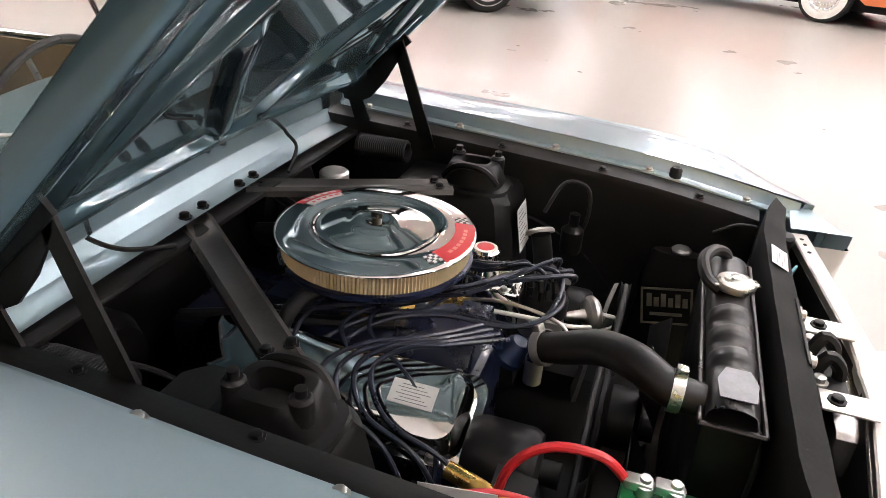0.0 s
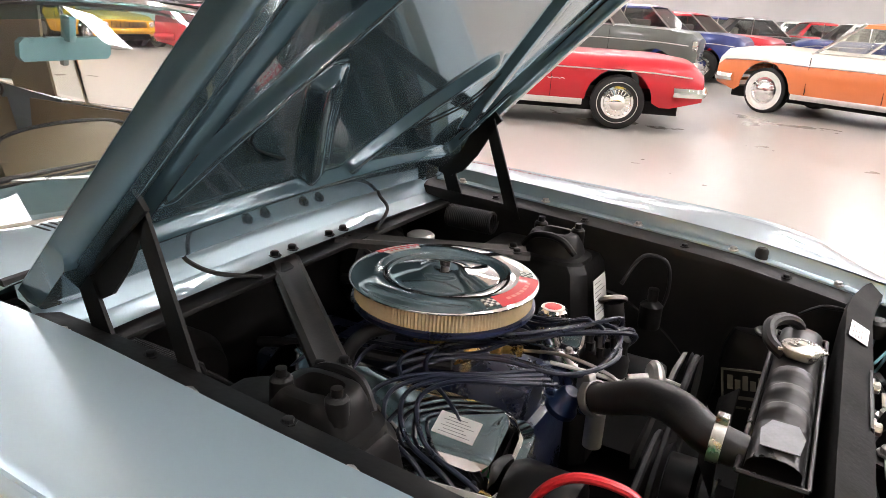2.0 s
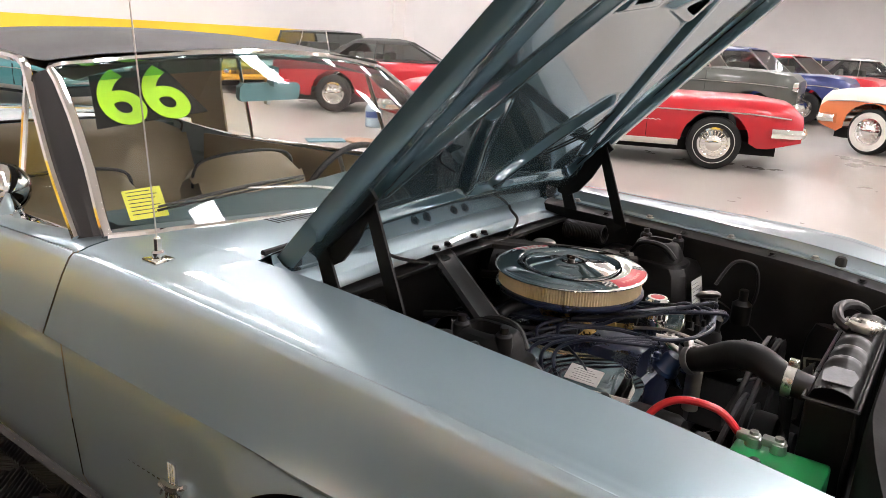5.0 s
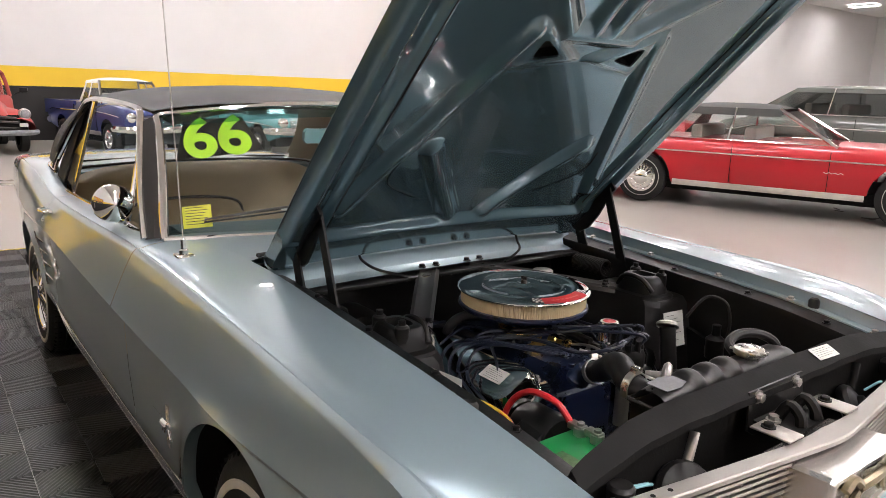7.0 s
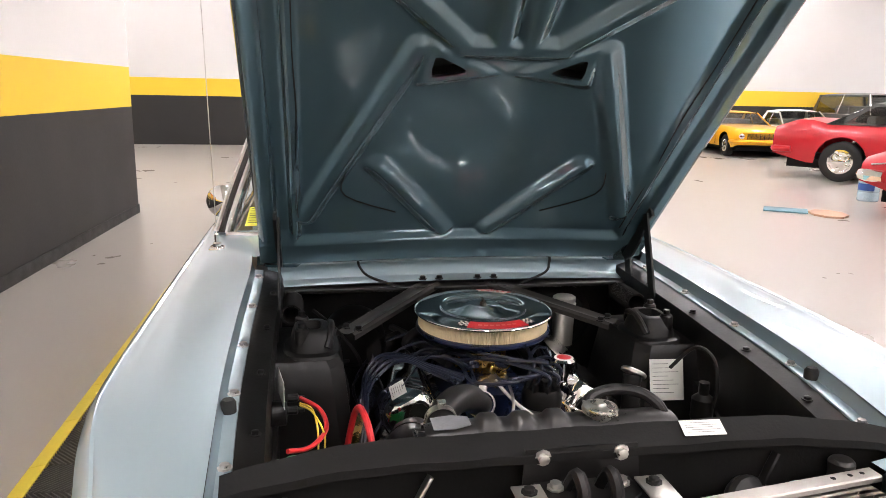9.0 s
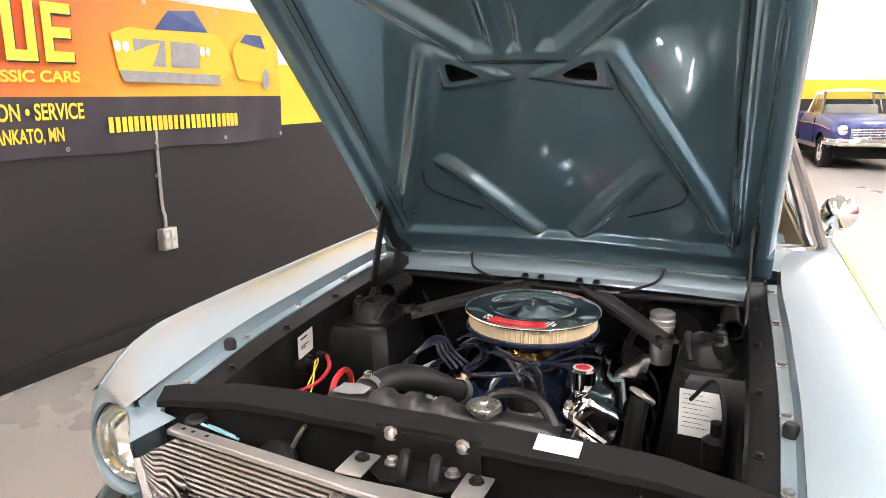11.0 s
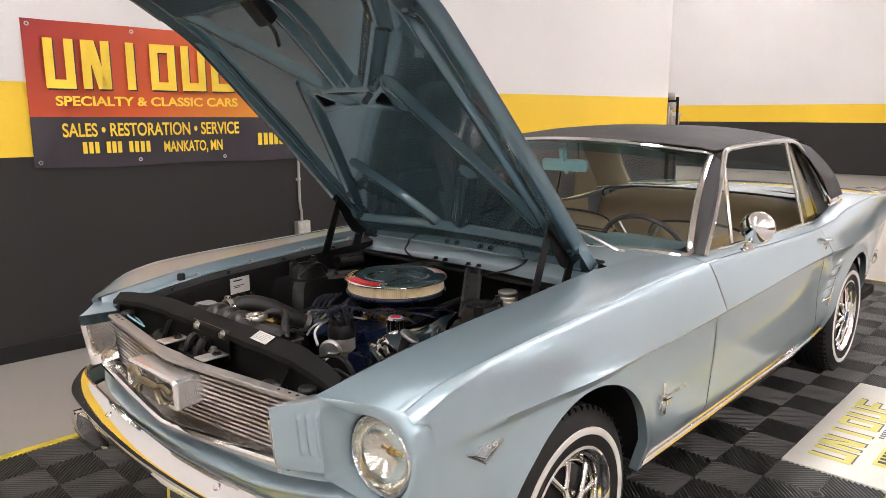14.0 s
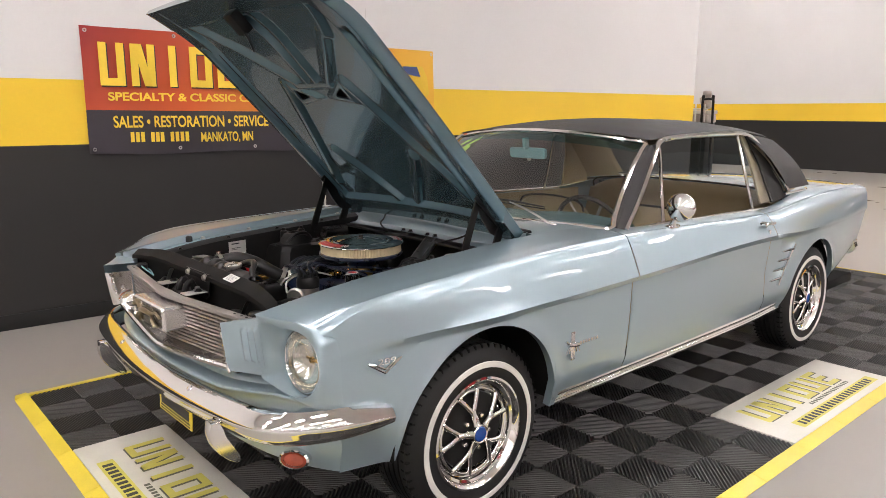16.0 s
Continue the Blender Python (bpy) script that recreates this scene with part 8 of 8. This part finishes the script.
        for s in (1, -1):
            bm = bmesh.new()
            tube(bm, [(b0, s * yb, zb - 0.02), (t0, s * yt, zt)], 0.024, 6, 1)
            part("front_pillar", bm, CHROME if trim else top, c)
            bm = bmesh.new()
            w4 = 0.16 if not bed else 0.05
            slab(bm, [(b1 - 0.01, s * yb, zb - 0.01), (b1 + w4 * 1.6, s * (yb + 0.004), zb - 0.01), (t1 + w4 * 0.5, s * (yt + 0.006), zt), (t1 - 0.01, s * yt, zt)], (0, -s * 0.02, 0))
            part("rear_pillar", bm, top, c)
            bm = bmesh.new()
            xm = (b0 + b1) / 2 - 0.12
            tube(bm, [(xm, s * (yb + 0.003), zb), (xm + 0.04, s * (yt + 0.004), zt)], 0.014, 6, 1)
            part("door_pillar", bm, CHROME if trim else top, c)
            bm = bmesh.new()
            tube(bm, [(b0 + 0.02, s * (yb + 0.01), zb + 0.005), (b1 + 0.02, s * (yb + 0.01), zb + 0.005)], 0.010, 6, 1)
            part("belt_trim", bm, CHROME if trim else top, c)
    # bright work
    for nm, x, z, d in (("front_bumper", fx, 0.50, 0.07), ("rear_bumper", fx - L, 0.52, -0.07)):
        bm = bmesh.new()
        tube(bm, [(x - d * 5, -hw * 0.98, z), (x - d * 0.8, -hw * 0.93, z), (x + d * 0.4, -hw * 0.6, z), (x + d * 0.8, 0, z), (x + d * 0.4, hw * 0.6, z), (x - d * 0.8, hw * 0.93, z), (x - d * 5, hw * 0.98, z)], 0.075 if trim else 0.06, 8, 4, 1.0)
        part(nm, bm, CHROME if trim else body, c, "chrome bumper" if trim else "")
    bm = bmesh.new()
    for k in range(6):
        z = 0.58 + 0.028 * k
        box(bm, fx - 0.02, fx + 0.018, -hw * 0.56, hw * 0.56, z, z + 0.012, 0.003)
    for k in range(9):
        y = hw * 0.56 * (k / 4 - 1)
        box(bm, fx - 0.02, fx + 0.012, y - 0.006, y + 0.006, 0.575, 0.745)
    part("grille", bm, CHROME if trim else BLACK, c, "barred grille")
    for s in (1, -1):
        bm = bmesh.new()
        lathe(bm, [(0.095, -0.06), (0.095, 0.015), (0.08, 0.02), (0.05, 0.03), (0, 0.035)], 20, pose(fx - 0.02, s * hw * 0.74, lamp_z, 0, 90, 0))
        part("headlight", bm, LENS if False else CHROME, c, "round headlight")
        bm = bmesh.new()
        box(bm, fx - L - 0.012, fx - L + 0.03, s * hw * 0.62 - 0.12, s * hw * 0.62 + 0.12, 0.62, 0.72, 0.01)
        part("tail_light", bm, RED, c, "red tail light")
        if trim:
            bm = bmesh.new()
            tube(bm, [(x, s * (width(x) * 0.999 + 0.004), sill + (top_z(x) - sill) * 0.73) for x in np.linspace(fx - 0.15, fx - L + 0.15, 12)], 0.010, 6, 2)
            part("side_trim", bm, CHROME, c, "bright side strip")
            bm = bmesh.new()
            box(bm, -wb + r + 0.10, -r - 0.10, s * hw * 0.945 - 0.008, s * hw * 0.945 + 0.008, sill - 0.03, sill + 0.05, 0.004)
            part("rocker_trim", bm, ALU, c, "bright sill strip")
        for dx in ((cabin[0] + 0.05, cabin[0] + 1.15) if cabin else ()):
            bm = bmesh.new()
            x = fx - dx
            box(bm, x - 0.003, x + 0.003, s * (hw * 0.985) - 0.012, s * (hw * 0.985) + 0.006, sill + 0.06, belt - 0.05)
            part("door_gap", bm, BLACK_MATT, c)
    bm = bmesh.new()
    box(bm, fx - L + 0.25, fx - 0.25, -hw * 0.80, hw * 0.80, 0.20, sill + 0.06)
    part("underbody", bm, BLACK_MATT, c)
    if bed:
        bm = bmesh.new()
        x0, x1 = fx - bed, fx - L + 0.04
        for s in (1, -1):
            box(bm, x1, x0, s * hw * 0.93 - 0.03, s * hw * 0.93 + 0.03, deck_z - 0.25, deck_z + 0.04, 0.01)
        box(bm, x1, x1 + 0.06, -hw * 0.9, hw * 0.9, deck_z - 0.25, deck_z + 0.03, 0.01)
        part("bed_side", bm, body, c)
    w1 = road_wheel(r, hub, white)
    w1.parent = c
    w1.matrix_basis = pose(0, hw * 0.84, r)
    for x, s in ((0, -1), (-wb, 1), (-wb, -1)):
        copy_thing(w1, pose(x, s * hw * 0.84, r, 0, 20 * s + 10 * x, 0 if s > 0 else 180))
    return c


red_one = show_car("red vintage convertible with dark cloth top and whitewalls", "car", (-2.20, 8.585), 19.0, CAR_RED, SOFT_TOP, L=5.45, W=2.0, H=1.33, wb=3.06, nose=0.98, r=0.325, belt=0.87, hood_z=0.86, deck_z=0.87, cabin=(1.75, 2.45, 3.62, 4.0), white=(0.735, 0.765), round_=0.08, lip=0.09, glass_mat=GLASS)
bm = bmesh.new()
tube(bm, [(-0.66 - 0.030 * k, -1.003, 0.570 + 0.012 * (k % 2)) for k in range(8)], 0.004, 6, 3)
part("name_script", bm, STEEL, red_one, "small bright script bar")
show_car("orange and cream vintage hardtop with wide whitewalls", "car", (-0.256, 12.19), 155.5, CAR_CREAM, CAR_ORANGE, L=5.2, W=1.95, H=1.45, wb=3.0, nose=0.88, r=0.345, belt=0.95, hood_z=0.98, deck_z=0.95, cabin=(1.5, 2.1, 3.4, 3.9), white=(0.60, 0.86), lower=CAR_ORANGE, round_=0.15, glass_mat=GLASS)
show_car("grey-green vintage sedan with chrome toothed grille", "car", (-2.87, 13.80), 5.0, CAR_GREYGREEN, CAR_GREYGREEN, L=5.6, W=1.9, H=1.70, wb=3.2, nose=0.75, r=0.35, belt=1.15, hood_z=1.12, deck_z=1.0, cabin=(1.55, 1.95, 3.9, 4.7), lip=0.08, white=None, round_=0.5, lamp_z=0.86)
show_car("navy blue rounded vintage sedan", "car", (-2.44, 16.99), -2.5, CAR_BLUE, CAR_BLUE, L=5.0, W=1.9, H=1.6, wb=2.95, nose=0.8, r=0.35, belt=1.05, hood_z=1.05, deck_z=0.95, white=None, round_=0.5)
show_car("red and white vintage fastback coupe", "car", (-2.17, 19.96), -8.5, CAR_RED, CAR_RED, L=5.0, W=1.9, H=1.5, wb=3.0, nose=0.9, r=0.34, belt=1.0, hood_z=1.0, deck_z=0.98, white=None)
FAR = ((-4.28, 25.97, CAR_WHITE, CAR_BLACK, "white vintage sedan with dark roof"), (-1.11, 26.55, CAR_BLACK, CAR_BLACK, "black vintage sedan in far row"), (2.28, 27.13, CAR_BLUE, CAR_WHITE, "blue vintage sedan with white roof"), (5.45, 27.71, CAR_RED, CAR_WHITE, "red vintage sedan with white roof"), (-6.90, 31.23, CAR_SILVER, CAR_SILVER, "silver vintage sedan in far row"), (-3.10, 31.82, CAR_BLUE, CAR_BLUE, "dark blue vintage sedan in far row"), (0.71, 32.41, CAR_RED, CAR_RED, "red vintage sedan in far row"), (4.31, 32.99, CAR_WHITE, CAR_WHITE, "white vintage sedan in far row"), (-4.88, 37.09, CAR_RED, CAR_BLACK, "red vintage coupe with black roof"), (-0.65, 37.69, CAR_WHITE, CAR_WHITE, "white vintage coupe in far row"), (3.59, 38.28, CAR_SILVER, CAR_BLACK, "silver vintage coupe with black roof"), (6.82, 21.37, CAR_RED, CAR_RED, "red vintage coupe in far row"))
for x, y, cb, ct, lab in FAR:
    show_car(lab, "car", (x, y), 20.0, cb, ct, L=4.9, W=1.85, H=1.48, wb=2.9, nose=0.85, r=0.33, white=None)
small = show_car("bright red modern coupe with black soft top", "car", (-7.68, 10.93), 35.0, CAR_RED, SOFT_TOP, L=4.75, W=1.88, H=1.40, wb=2.72, nose=0.85, r=0.35, belt=0.98, hood_z=0.95, deck_z=1.05, cabin=(1.45, 2.15, 3.2, 3.9), white=None, hub="spokes", trim=False, round_=0.3)
small = show_car("yellow modern coupe with black hood stripe", "car", (-14.5, 10.3), -10.0, CAR_YELLOW, CAR_YELLOW, L=4.75, W=1.88, H=1.38, wb=2.72, nose=0.85, r=0.34, belt=0.95, hood_z=0.92, deck_z=1.0, cabin=(1.5, 2.2, 3.2, 3.9), white=None, hub="spokes", trim=False, round_=0.3)
small.scale = (0.77, 0.77, 0.77)
small = show_car("white vintage car-based pickup with chrome bumper", "car", (-13.9, 11.7), -5.0, CAR_WHITE, CAR_WHITE, L=5.0, W=1.9, H=1.42, wb=2.95, nose=0.95, r=0.34, white=None, hub="spokes", cabin=(1.6, 2.2, 2.9, 3.2))
small.scale = (0.8, 0.8, 0.8)
small = show_car("black full-size utility vehicle with white window frames", "car", (-13.0, 13.4), -9.0, CAR_BLACK, CAR_BLACK, L=4.8, W=2.0, H=1.85, wb=2.7, nose=0.9, r=0.38, belt=1.22, hood_z=1.15, deck_z=1.22, cabin=(1.5, 1.9, 4.55, 4.7), white=None, sill=0.45, round_=0.15)
small.scale = (0.85, 0.85, 0.85)
show_car("teal vintage car parked along the far wall", "car", (-12.4, 5.2), 5.0, CAR_TEAL, CAR_WHITE, L=4.1, W=1.55, H=1.16, wb=2.4, nose=0.75, r=0.28, belt=0.76, hood_z=0.74, deck_z=0.75, cabin=(1.25, 1.75, 2.7, 3.1), white=None)


def rounded_truck(at, turn, scale, body):
    """A pickup with bulging fenders, a round nose and an open-windowed cab: forward is +x from the front axle."""
    tr = thing("pickup_truck", "faded red vintage pickup truck with rounded cab and fenders", "pickup truck", "pickup trucks", (at[0], at[1], 0), turn)
    tr.scale = (scale, scale, scale)
    # hood and nose in one pressing
    bm = bmesh.new()
    rows = []
    for x, w, zt, zs in ((-0.78, 0.76, 1.31, 0.95), (-0.5, 0.72, 1.30, 0.92), (-0.1, 0.62, 1.28, 0.90), (0.25, 0.55, 1.24, 0.88), (0.48, 0.50, 1.18, 0.87), (0.60, 0.47, 1.08, 0.86), (0.66, 0.45, 0.97, 0.86), (0.68, 0.44, 0.88, 0.85)):
        rows.append([(x - 0.06 * abs(v) ** 3, w * v, zs + (zt - zs) * (1 - abs(v) ** 2.6)) for v in np.linspace(-1, 1, 21)])
    sheet(bm, rows)
    part("hood", bm, body, tr, "faded red rounded hood")
    bm = bmesh.new()
    slab(bm, [(0.672, -0.20, 0.965), (0.676, 0.0, 0.925), (0.672, 0.20, 0.965), (0.662, 0.17, 0.99), (0.662, -0.17, 0.99)], (0.012, 0, 0))
    part("nose_badge", bm, RUBBER, tr, "dark chevron badge")
    for s in (1, -1):
        bm = bmesh.new()
        rows = []
        for x in np.linspace(-0.72, 0.62, 17):
            k = abs((x + 0.02) / 0.70)
            top = 0.62 + 0.42 * math.sqrt(max(0.0, 1 - k ** 2.6))
            rows.append([(x, s * (0.42 + 0.56 * math.sin(q)), 0.50 + (top - 0.50) * max(0.0, math.cos(q)) ** 0.55) for q in np.linspace(0, math.pi / 2, 10)])
        sheet(bm, rows)
        part("front_fender", bm, body, tr, "bulging faded red front fender")
        lamp = new("headlight")
        lamp.parent = tr
        bm = bmesh.new()
        lathe(bm, [(0.125, -0.12), (0.125, 0.01), (0.105, 0.025), (0.098, 0.01)], 24, pose(0.58, s * 0.78, 0.90, 0, 90, 0))
        part("rim", bm, STEEL, lamp, "dull lamp rim")
        bm = bmesh.new()
        lathe(bm, [(0.10, 0.012), (0.07, 0.03), (0, 0.04)], 20, pose(0.58, s * 0.78, 0.90, 0, 90, 0))
        part("lens", bm, TANK_GREY, lamp, "grey glass lens")
        bm = bmesh.new()
        box(bm, 0.66, 0.70, s * 0.72 - 0.09, s * 0.72 + 0.09, 0.615, 0.70, 0.02)
        part("parking_light", bm, LABEL, tr, "pale parking light")
        bm = bmesh.new()
        box(bm, -0.62, -0.58, s * 1.03 - 0.09, s * 1.03 + 0.09, 1.36, 1.48, 0.015)
        tube(bm, [(-0.62, s * 0.80, 1.30), (-0.60, s * 1.0, 1.40)], 0.012, 6, 1)
        part("mirror", bm, BLACK, tr, "black square mirror")
        for xa, lab in ((0.0, "front"), (-2.35, "rear")):
            w = road_wheel(0.36, "cap", None)
            w.parent = tr
            w.matrix_basis = pose(xa, s * 0.80, 0.36, 0, 0, 0 if s > 0 else 180)
        # cab posts and bed sides
        bm = bmesh.new()
        tube(bm, [(-0.80, s * 0.77, 1.26), (-0.90, s * 0.72, 1.60), (-0.98, s * 0.66, 1.82)], 0.045, 8, 4)
        part("front_post", bm, body, tr, "faded red windshield post")
        bm = bmesh.new()
        tube(bm, [(-1.86, s * 0.76, 1.26), (-1.84, s * 0.72, 1.60), (-1.78, s * 0.64, 1.82)], 0.085, 8, 4)
        part("rear_post", bm, body, tr, "faded red rear cab post")
        bm = bmesh.new()
        box(bm, -2.85, -1.98, s * 0.72 - 0.02, s * 0.72 + 0.02, 0.62, 1.10, 0.015)
        part("bed_side", bm, body, tr, "faded red bed side")
    # grille
    bm = bmesh.new()
    sheet(bm, [[(0.60 + 0.04 * math.cos(v * 1.4), 0.66 * v, z) for v in np.linspace(-1, 1, 13)] for z in (0.52, 0.70, 0.88)])
    part("grille_opening", bm, BLACK_MATT, tr, "dark grille opening")
    for z, w in ((0.84, 0.58), (0.74, 0.64), (0.60, 0.66)):
        bm = bmesh.new()
        tube(bm, [(0.64 + 0.06 * math.cos(v * 1.4), w * v, z - 0.03 * abs(v) ** 2) for v in np.linspace(-1, 1, 9)], 0.026, 8, 2)
        part("grille_bar", bm, WORN_STEEL, tr, "dull steel grille bar")
    bm = bmesh.new()
    tube(bm, [(0.60, -1.0, 0.50), (0.76, -0.85, 0.49), (0.82, -0.4, 0.485), (0.83, 0, 0.485), (0.82, 0.4, 0.485), (0.76, 0.85, 0.49), (0.60, 1.0, 0.50)], 0.062, 8, 4)
    part("bumper", bm, TANK_GREY, tr, "dull grey front bumper")
    for s in (1, -1):
        bm = bmesh.new()
        box(bm, 0.70, 0.76, s * 0.16 - 0.025, s * 0.16 + 0.025, 0.33, 0.45, 0.01)
        part("tow_hook", bm, TANK_GREY, tr, "pale tow hook")
    # cab shell below the windows, roof above
    def ring(x0, x1, w, z, r=0.16):
        pts = []
        for cx, cy, a0 in ((x1 - r, w - r, 0), (x0 + r, w - r, 90), (x0 + r, -w + r, 180), (x1 - r, -w + r, 270)):
            for k in range(6):
                a = math.radians(a0 + 18 * k)
                pts.append((cx + r * math.cos(a), cy + r * math.sin(a), z))
        return pts
    bm = bmesh.new()
    sheet(bm, [ring(-2.0, -0.62, 0.80, 0.50), ring(-2.0, -0.62, 0.83, 0.85), ring(-1.98, -0.66, 0.82, 1.18), ring(-1.96, -0.74, 0.79, 1.29), ring(-1.90, -0.82, 0.72, 1.30)], wrap=True)
    part("cab", bm, body, tr, "faded red lower cab")
    bm = bmesh.new()
    rows = [ring(-1.92, -0.86, 0.72, 1.76), ring(-1.92, -0.86, 0.73, 1.80), ring(-1.88, -0.92, 0.68, 1.87), ring(-1.78, -1.02, 0.56, 1.905), ring(-1.6, -1.2, 0.3, 1.915, 0.1)]
    sheet(bm, rows, wrap=True)
    bm.faces.new([bm.verts.new(p) for p in rows[-1]])
    part("cab_roof", bm, body, tr, "faded red rounded cab roof")
    bm = bmesh.new()
    sheet(bm, [[(-0.84 + 0.06 * (1 - v * v), 0.70 * v, 1.31), (-0.97 + 0.06 * (1 - v * v), 0.64 * v, 1.77)] for v in np.linspace(-1, 1, 11)])
    part("windshield", bm, GLASS, tr, "curved truck windshield").visible_shadow = False
    bm = bmesh.new()
    slab(bm, [(-0.90, -0.58, 1.36), (-0.90, -0.34, 1.36), (-0.935, -0.34, 1.60), (-0.935, -0.58, 1.60)], (0.003, 0, 0))
    part("windshield_paper", bm, LABEL, tr, "white paper behind the glass")
    bm = bmesh.new()
    box(bm, -1.95, -1.88, -0.70, 0.70, 1.28, 1.42, 0.02)
    part("rear_wall", bm, body, tr, "cab rear wall below the back window")
    bm = bmesh.new()
    box(bm, -1.80, -1.62, -0.64, 0.64, 0.80, 1.34, 0.05)
    part("seat", bm, RUBBER, tr, "dark bench seat back")
    bm = bmesh.new()
    box(bm, -2.85, 0.45, -0.42, 0.42, 0.42, 0.54, 0.02)
    part("chassis", bm, BLACK_MATT, tr, "dark chassis")
    bm = bmesh.new()
    box(bm, -2.87, -2.83, -0.70, 0.70, 0.62, 1.10, 0.01)
    part("tailgate", bm, body, tr, "faded red tailgate")
    return tr


rounded_truck((-14.25, 0.02), 4.0, 0.79, CAR_FADED)
show_car("blue pickup truck with white roof", "pickup truck", (-13.3, 2.6), 9.0, CAR_BLUE, CAR_WHITE, L=4.0, W=1.45, H=1.40, wb=2.3, nose=0.68, r=0.285, belt=0.93, hood_z=0.89, deck_z=0.90, cabin=(1.1, 1.45, 2.05, 2.2), white=None, bed=2.3, sill=0.36, round_=0.12, group="pickup trucks", lamp_z=0.70, glass_mat=GLASS)

# pillar, floor boards, hanging sign, compressor
bm = bmesh.new()
box(bm, -11.9, -11.5, 13.3, 13.7, 0, CEIL, 0.01)
single("pillar", bm, WALL_WHITE, "square white painted pillar", "pillar", kind="structure")
BOARD_BLUE = mat("blue plastic mat", (0.09, 0.20, 0.24), 0.6, 0, 0.3, 12, 120, 0.1)
BOARD_TAN = mat("copper brown board", (0.42, 0.25, 0.16), 0.5, 0, 0.2, 8, 120, 0.05)
bm = bmesh.new()
box(bm, -0.17, 0.17, -0.26, 0.26, 0, 0.02, 0.006)
ob = single("floor_board", bm, BOARD_BLUE, "blue plastic mat lying on the floor", "floor board")
ob.matrix_basis = pose(-6.5, 5.58, 0, 0, 0, -35)
bm = bmesh.new()
slab(bm, [(0.30 * math.cos(a), 0.22 * math.sin(a), 0) for a in np.linspace(0, 2 * math.pi, 9)[:-1] + 0.39], (0, 0, 0.025))
ob = single("floor_board", bm, BOARD_TAN, "copper brown board lying on the floor", "floor board")
ob.matrix_basis = pose(-6.15, 5.93, 0, 0, 0, -20)
sign = thing("hanging_sign", "red hanging sign with pale stripes", "sign")
bm = bmesh.new()
slab(bm, [(-11.45, 14.0, 3.3), (-11.12, 14.0, 2.78), (-10.7, 14.0, 2.86), (-10.1, 14.0, 3.4), (-10.1, 14.0, 3.8), (-11.35, 14.0, 3.8)], (0, 0.04, 0))
part("panel", bm, CAR_RED, sign)
bm = bmesh.new()
box(bm, -11.0, -10.4, 13.985, 13.998, 3.22, 3.32, 0, None)
part("pale_stripe", bm, LABEL, sign)
bm = bmesh.new()
tube(bm, [(-10.7, 14.02, 3.8), (-10.7, 14.02, CEIL)], 0.012, 6, 1)
part("rod", bm, STEEL, sign)
comp = thing("compressor", "beige shop compressor with black handle frame", "compressor", at=(-9.4, -3.54, 0))
COMP = mat("dull beige enamel", (0.40, 0.34, 0.30), 0.5, 0, 0.3, 8, 90, 0.1, 0, 0.15)
bm = bmesh.new()
box(bm, -0.16, 0.16, -0.26, 0.10, 1.22, 1.36, 0.03)
part("cabinet", bm, COMP, comp, "beige upper cabinet")
bm = bmesh.new()
box(bm, -0.15, 0.15, -0.25, 0.09, 0.0, 1.22, 0.02)
part("stand", bm, BLACK, comp, "black lower stand")
bm = bmesh.new()
box(bm, -0.165, 0.165, -0.265, 0.105, 1.36, 1.42, 0.01)
part("band", bm, ALU, comp, "grey upper band")
bm = bmesh.new()
for y in (-0.22, -0.10, 0.06):
    tube(bm, [(0.17, y, 1.24), (0.17, y, 1.52)], 0.012, 8, 1)
tube(bm, [(0.17, -0.24, 1.44), (0.17, 0.10, 1.44)], 0.010, 8, 1)
part("pipe", bm, LABEL, comp, "pale pipes")
bm = bmesh.new()
lathe(bm, [(0, -0.10), (0.07, -0.10), (0.085, -0.06), (0.085, 0.06), (0.07, 0.10), (0, 0.10)], 18, pose(0.0, -0.02, 1.54, 25, 0, 0))
part("motor", bm, COMP, comp, "beige motor")
bm = bmesh.new()
lathe(bm, [(0, -0.07), (0.05, -0.065), (0.062, -0.03), (0.062, 0.03), (0.05, 0.065), (0, 0.07)], 18, pose(0.02, 0.0, 1.67, 90, 0, 25))
part("air_filter", bm, COMP, comp, "round intake filter")
bm = bmesh.new()
tube(bm, [(0.2, 0.03, 0.0), (0.2, 0.03, 1.53), (0.2, 0.06, 1.59), (0.2, 0.18, 1.59), (0.2, 0.21, 1.53), (0.2, 0.21, 0.0)], 0.020, 8, 4)
part("handle_frame", bm, BLACK, comp, "black tube handle frame")
# water jug on the floor
JUG = mat("pale blue jug plastic", (0.42, 0.52, 0.58), 0.25, 0.0, 0.1, 8, 80, 0.0, 0.3, 0.1)
JUG_BLUE = mat("blue label print", (0.03, 0.08, 0.28), 0.5)
jug = thing("water_jug", "pale blue plastic water jug standing on the floor", "jug", at=(-7.25, 7.42, 0))
jug.scale = (1.12, 1.12, 1.22)
bm = bmesh.new()
lathe(bm, [(0, 0.002), (0.115, 0.002), (0.125, 0.015), (0.125, 0.10), (0.120, 0.11), (0.125, 0.12), (0.125, 0.24), (0.105, 0.29), (0.045, 0.33), (0.030, 0.345), (0.030, 0.38), (0, 0.38)], 28)
part("bottle", bm, JUG, jug)
bm = bmesh.new()
lathe(bm, [(0.034, 0.368), (0.034, 0.392), (0, 0.394)], 16)
part("cap", bm, LABEL, jug, "white cap")
bm = bmesh.new()
lathe(bm, [(0.1262, 0.13), (0.1262, 0.21)], 10, pose(0, 0, 0, 0, 0, -120), 0.3)
part("round_label", bm, JUG_BLUE, jug, "dark blue label patch")
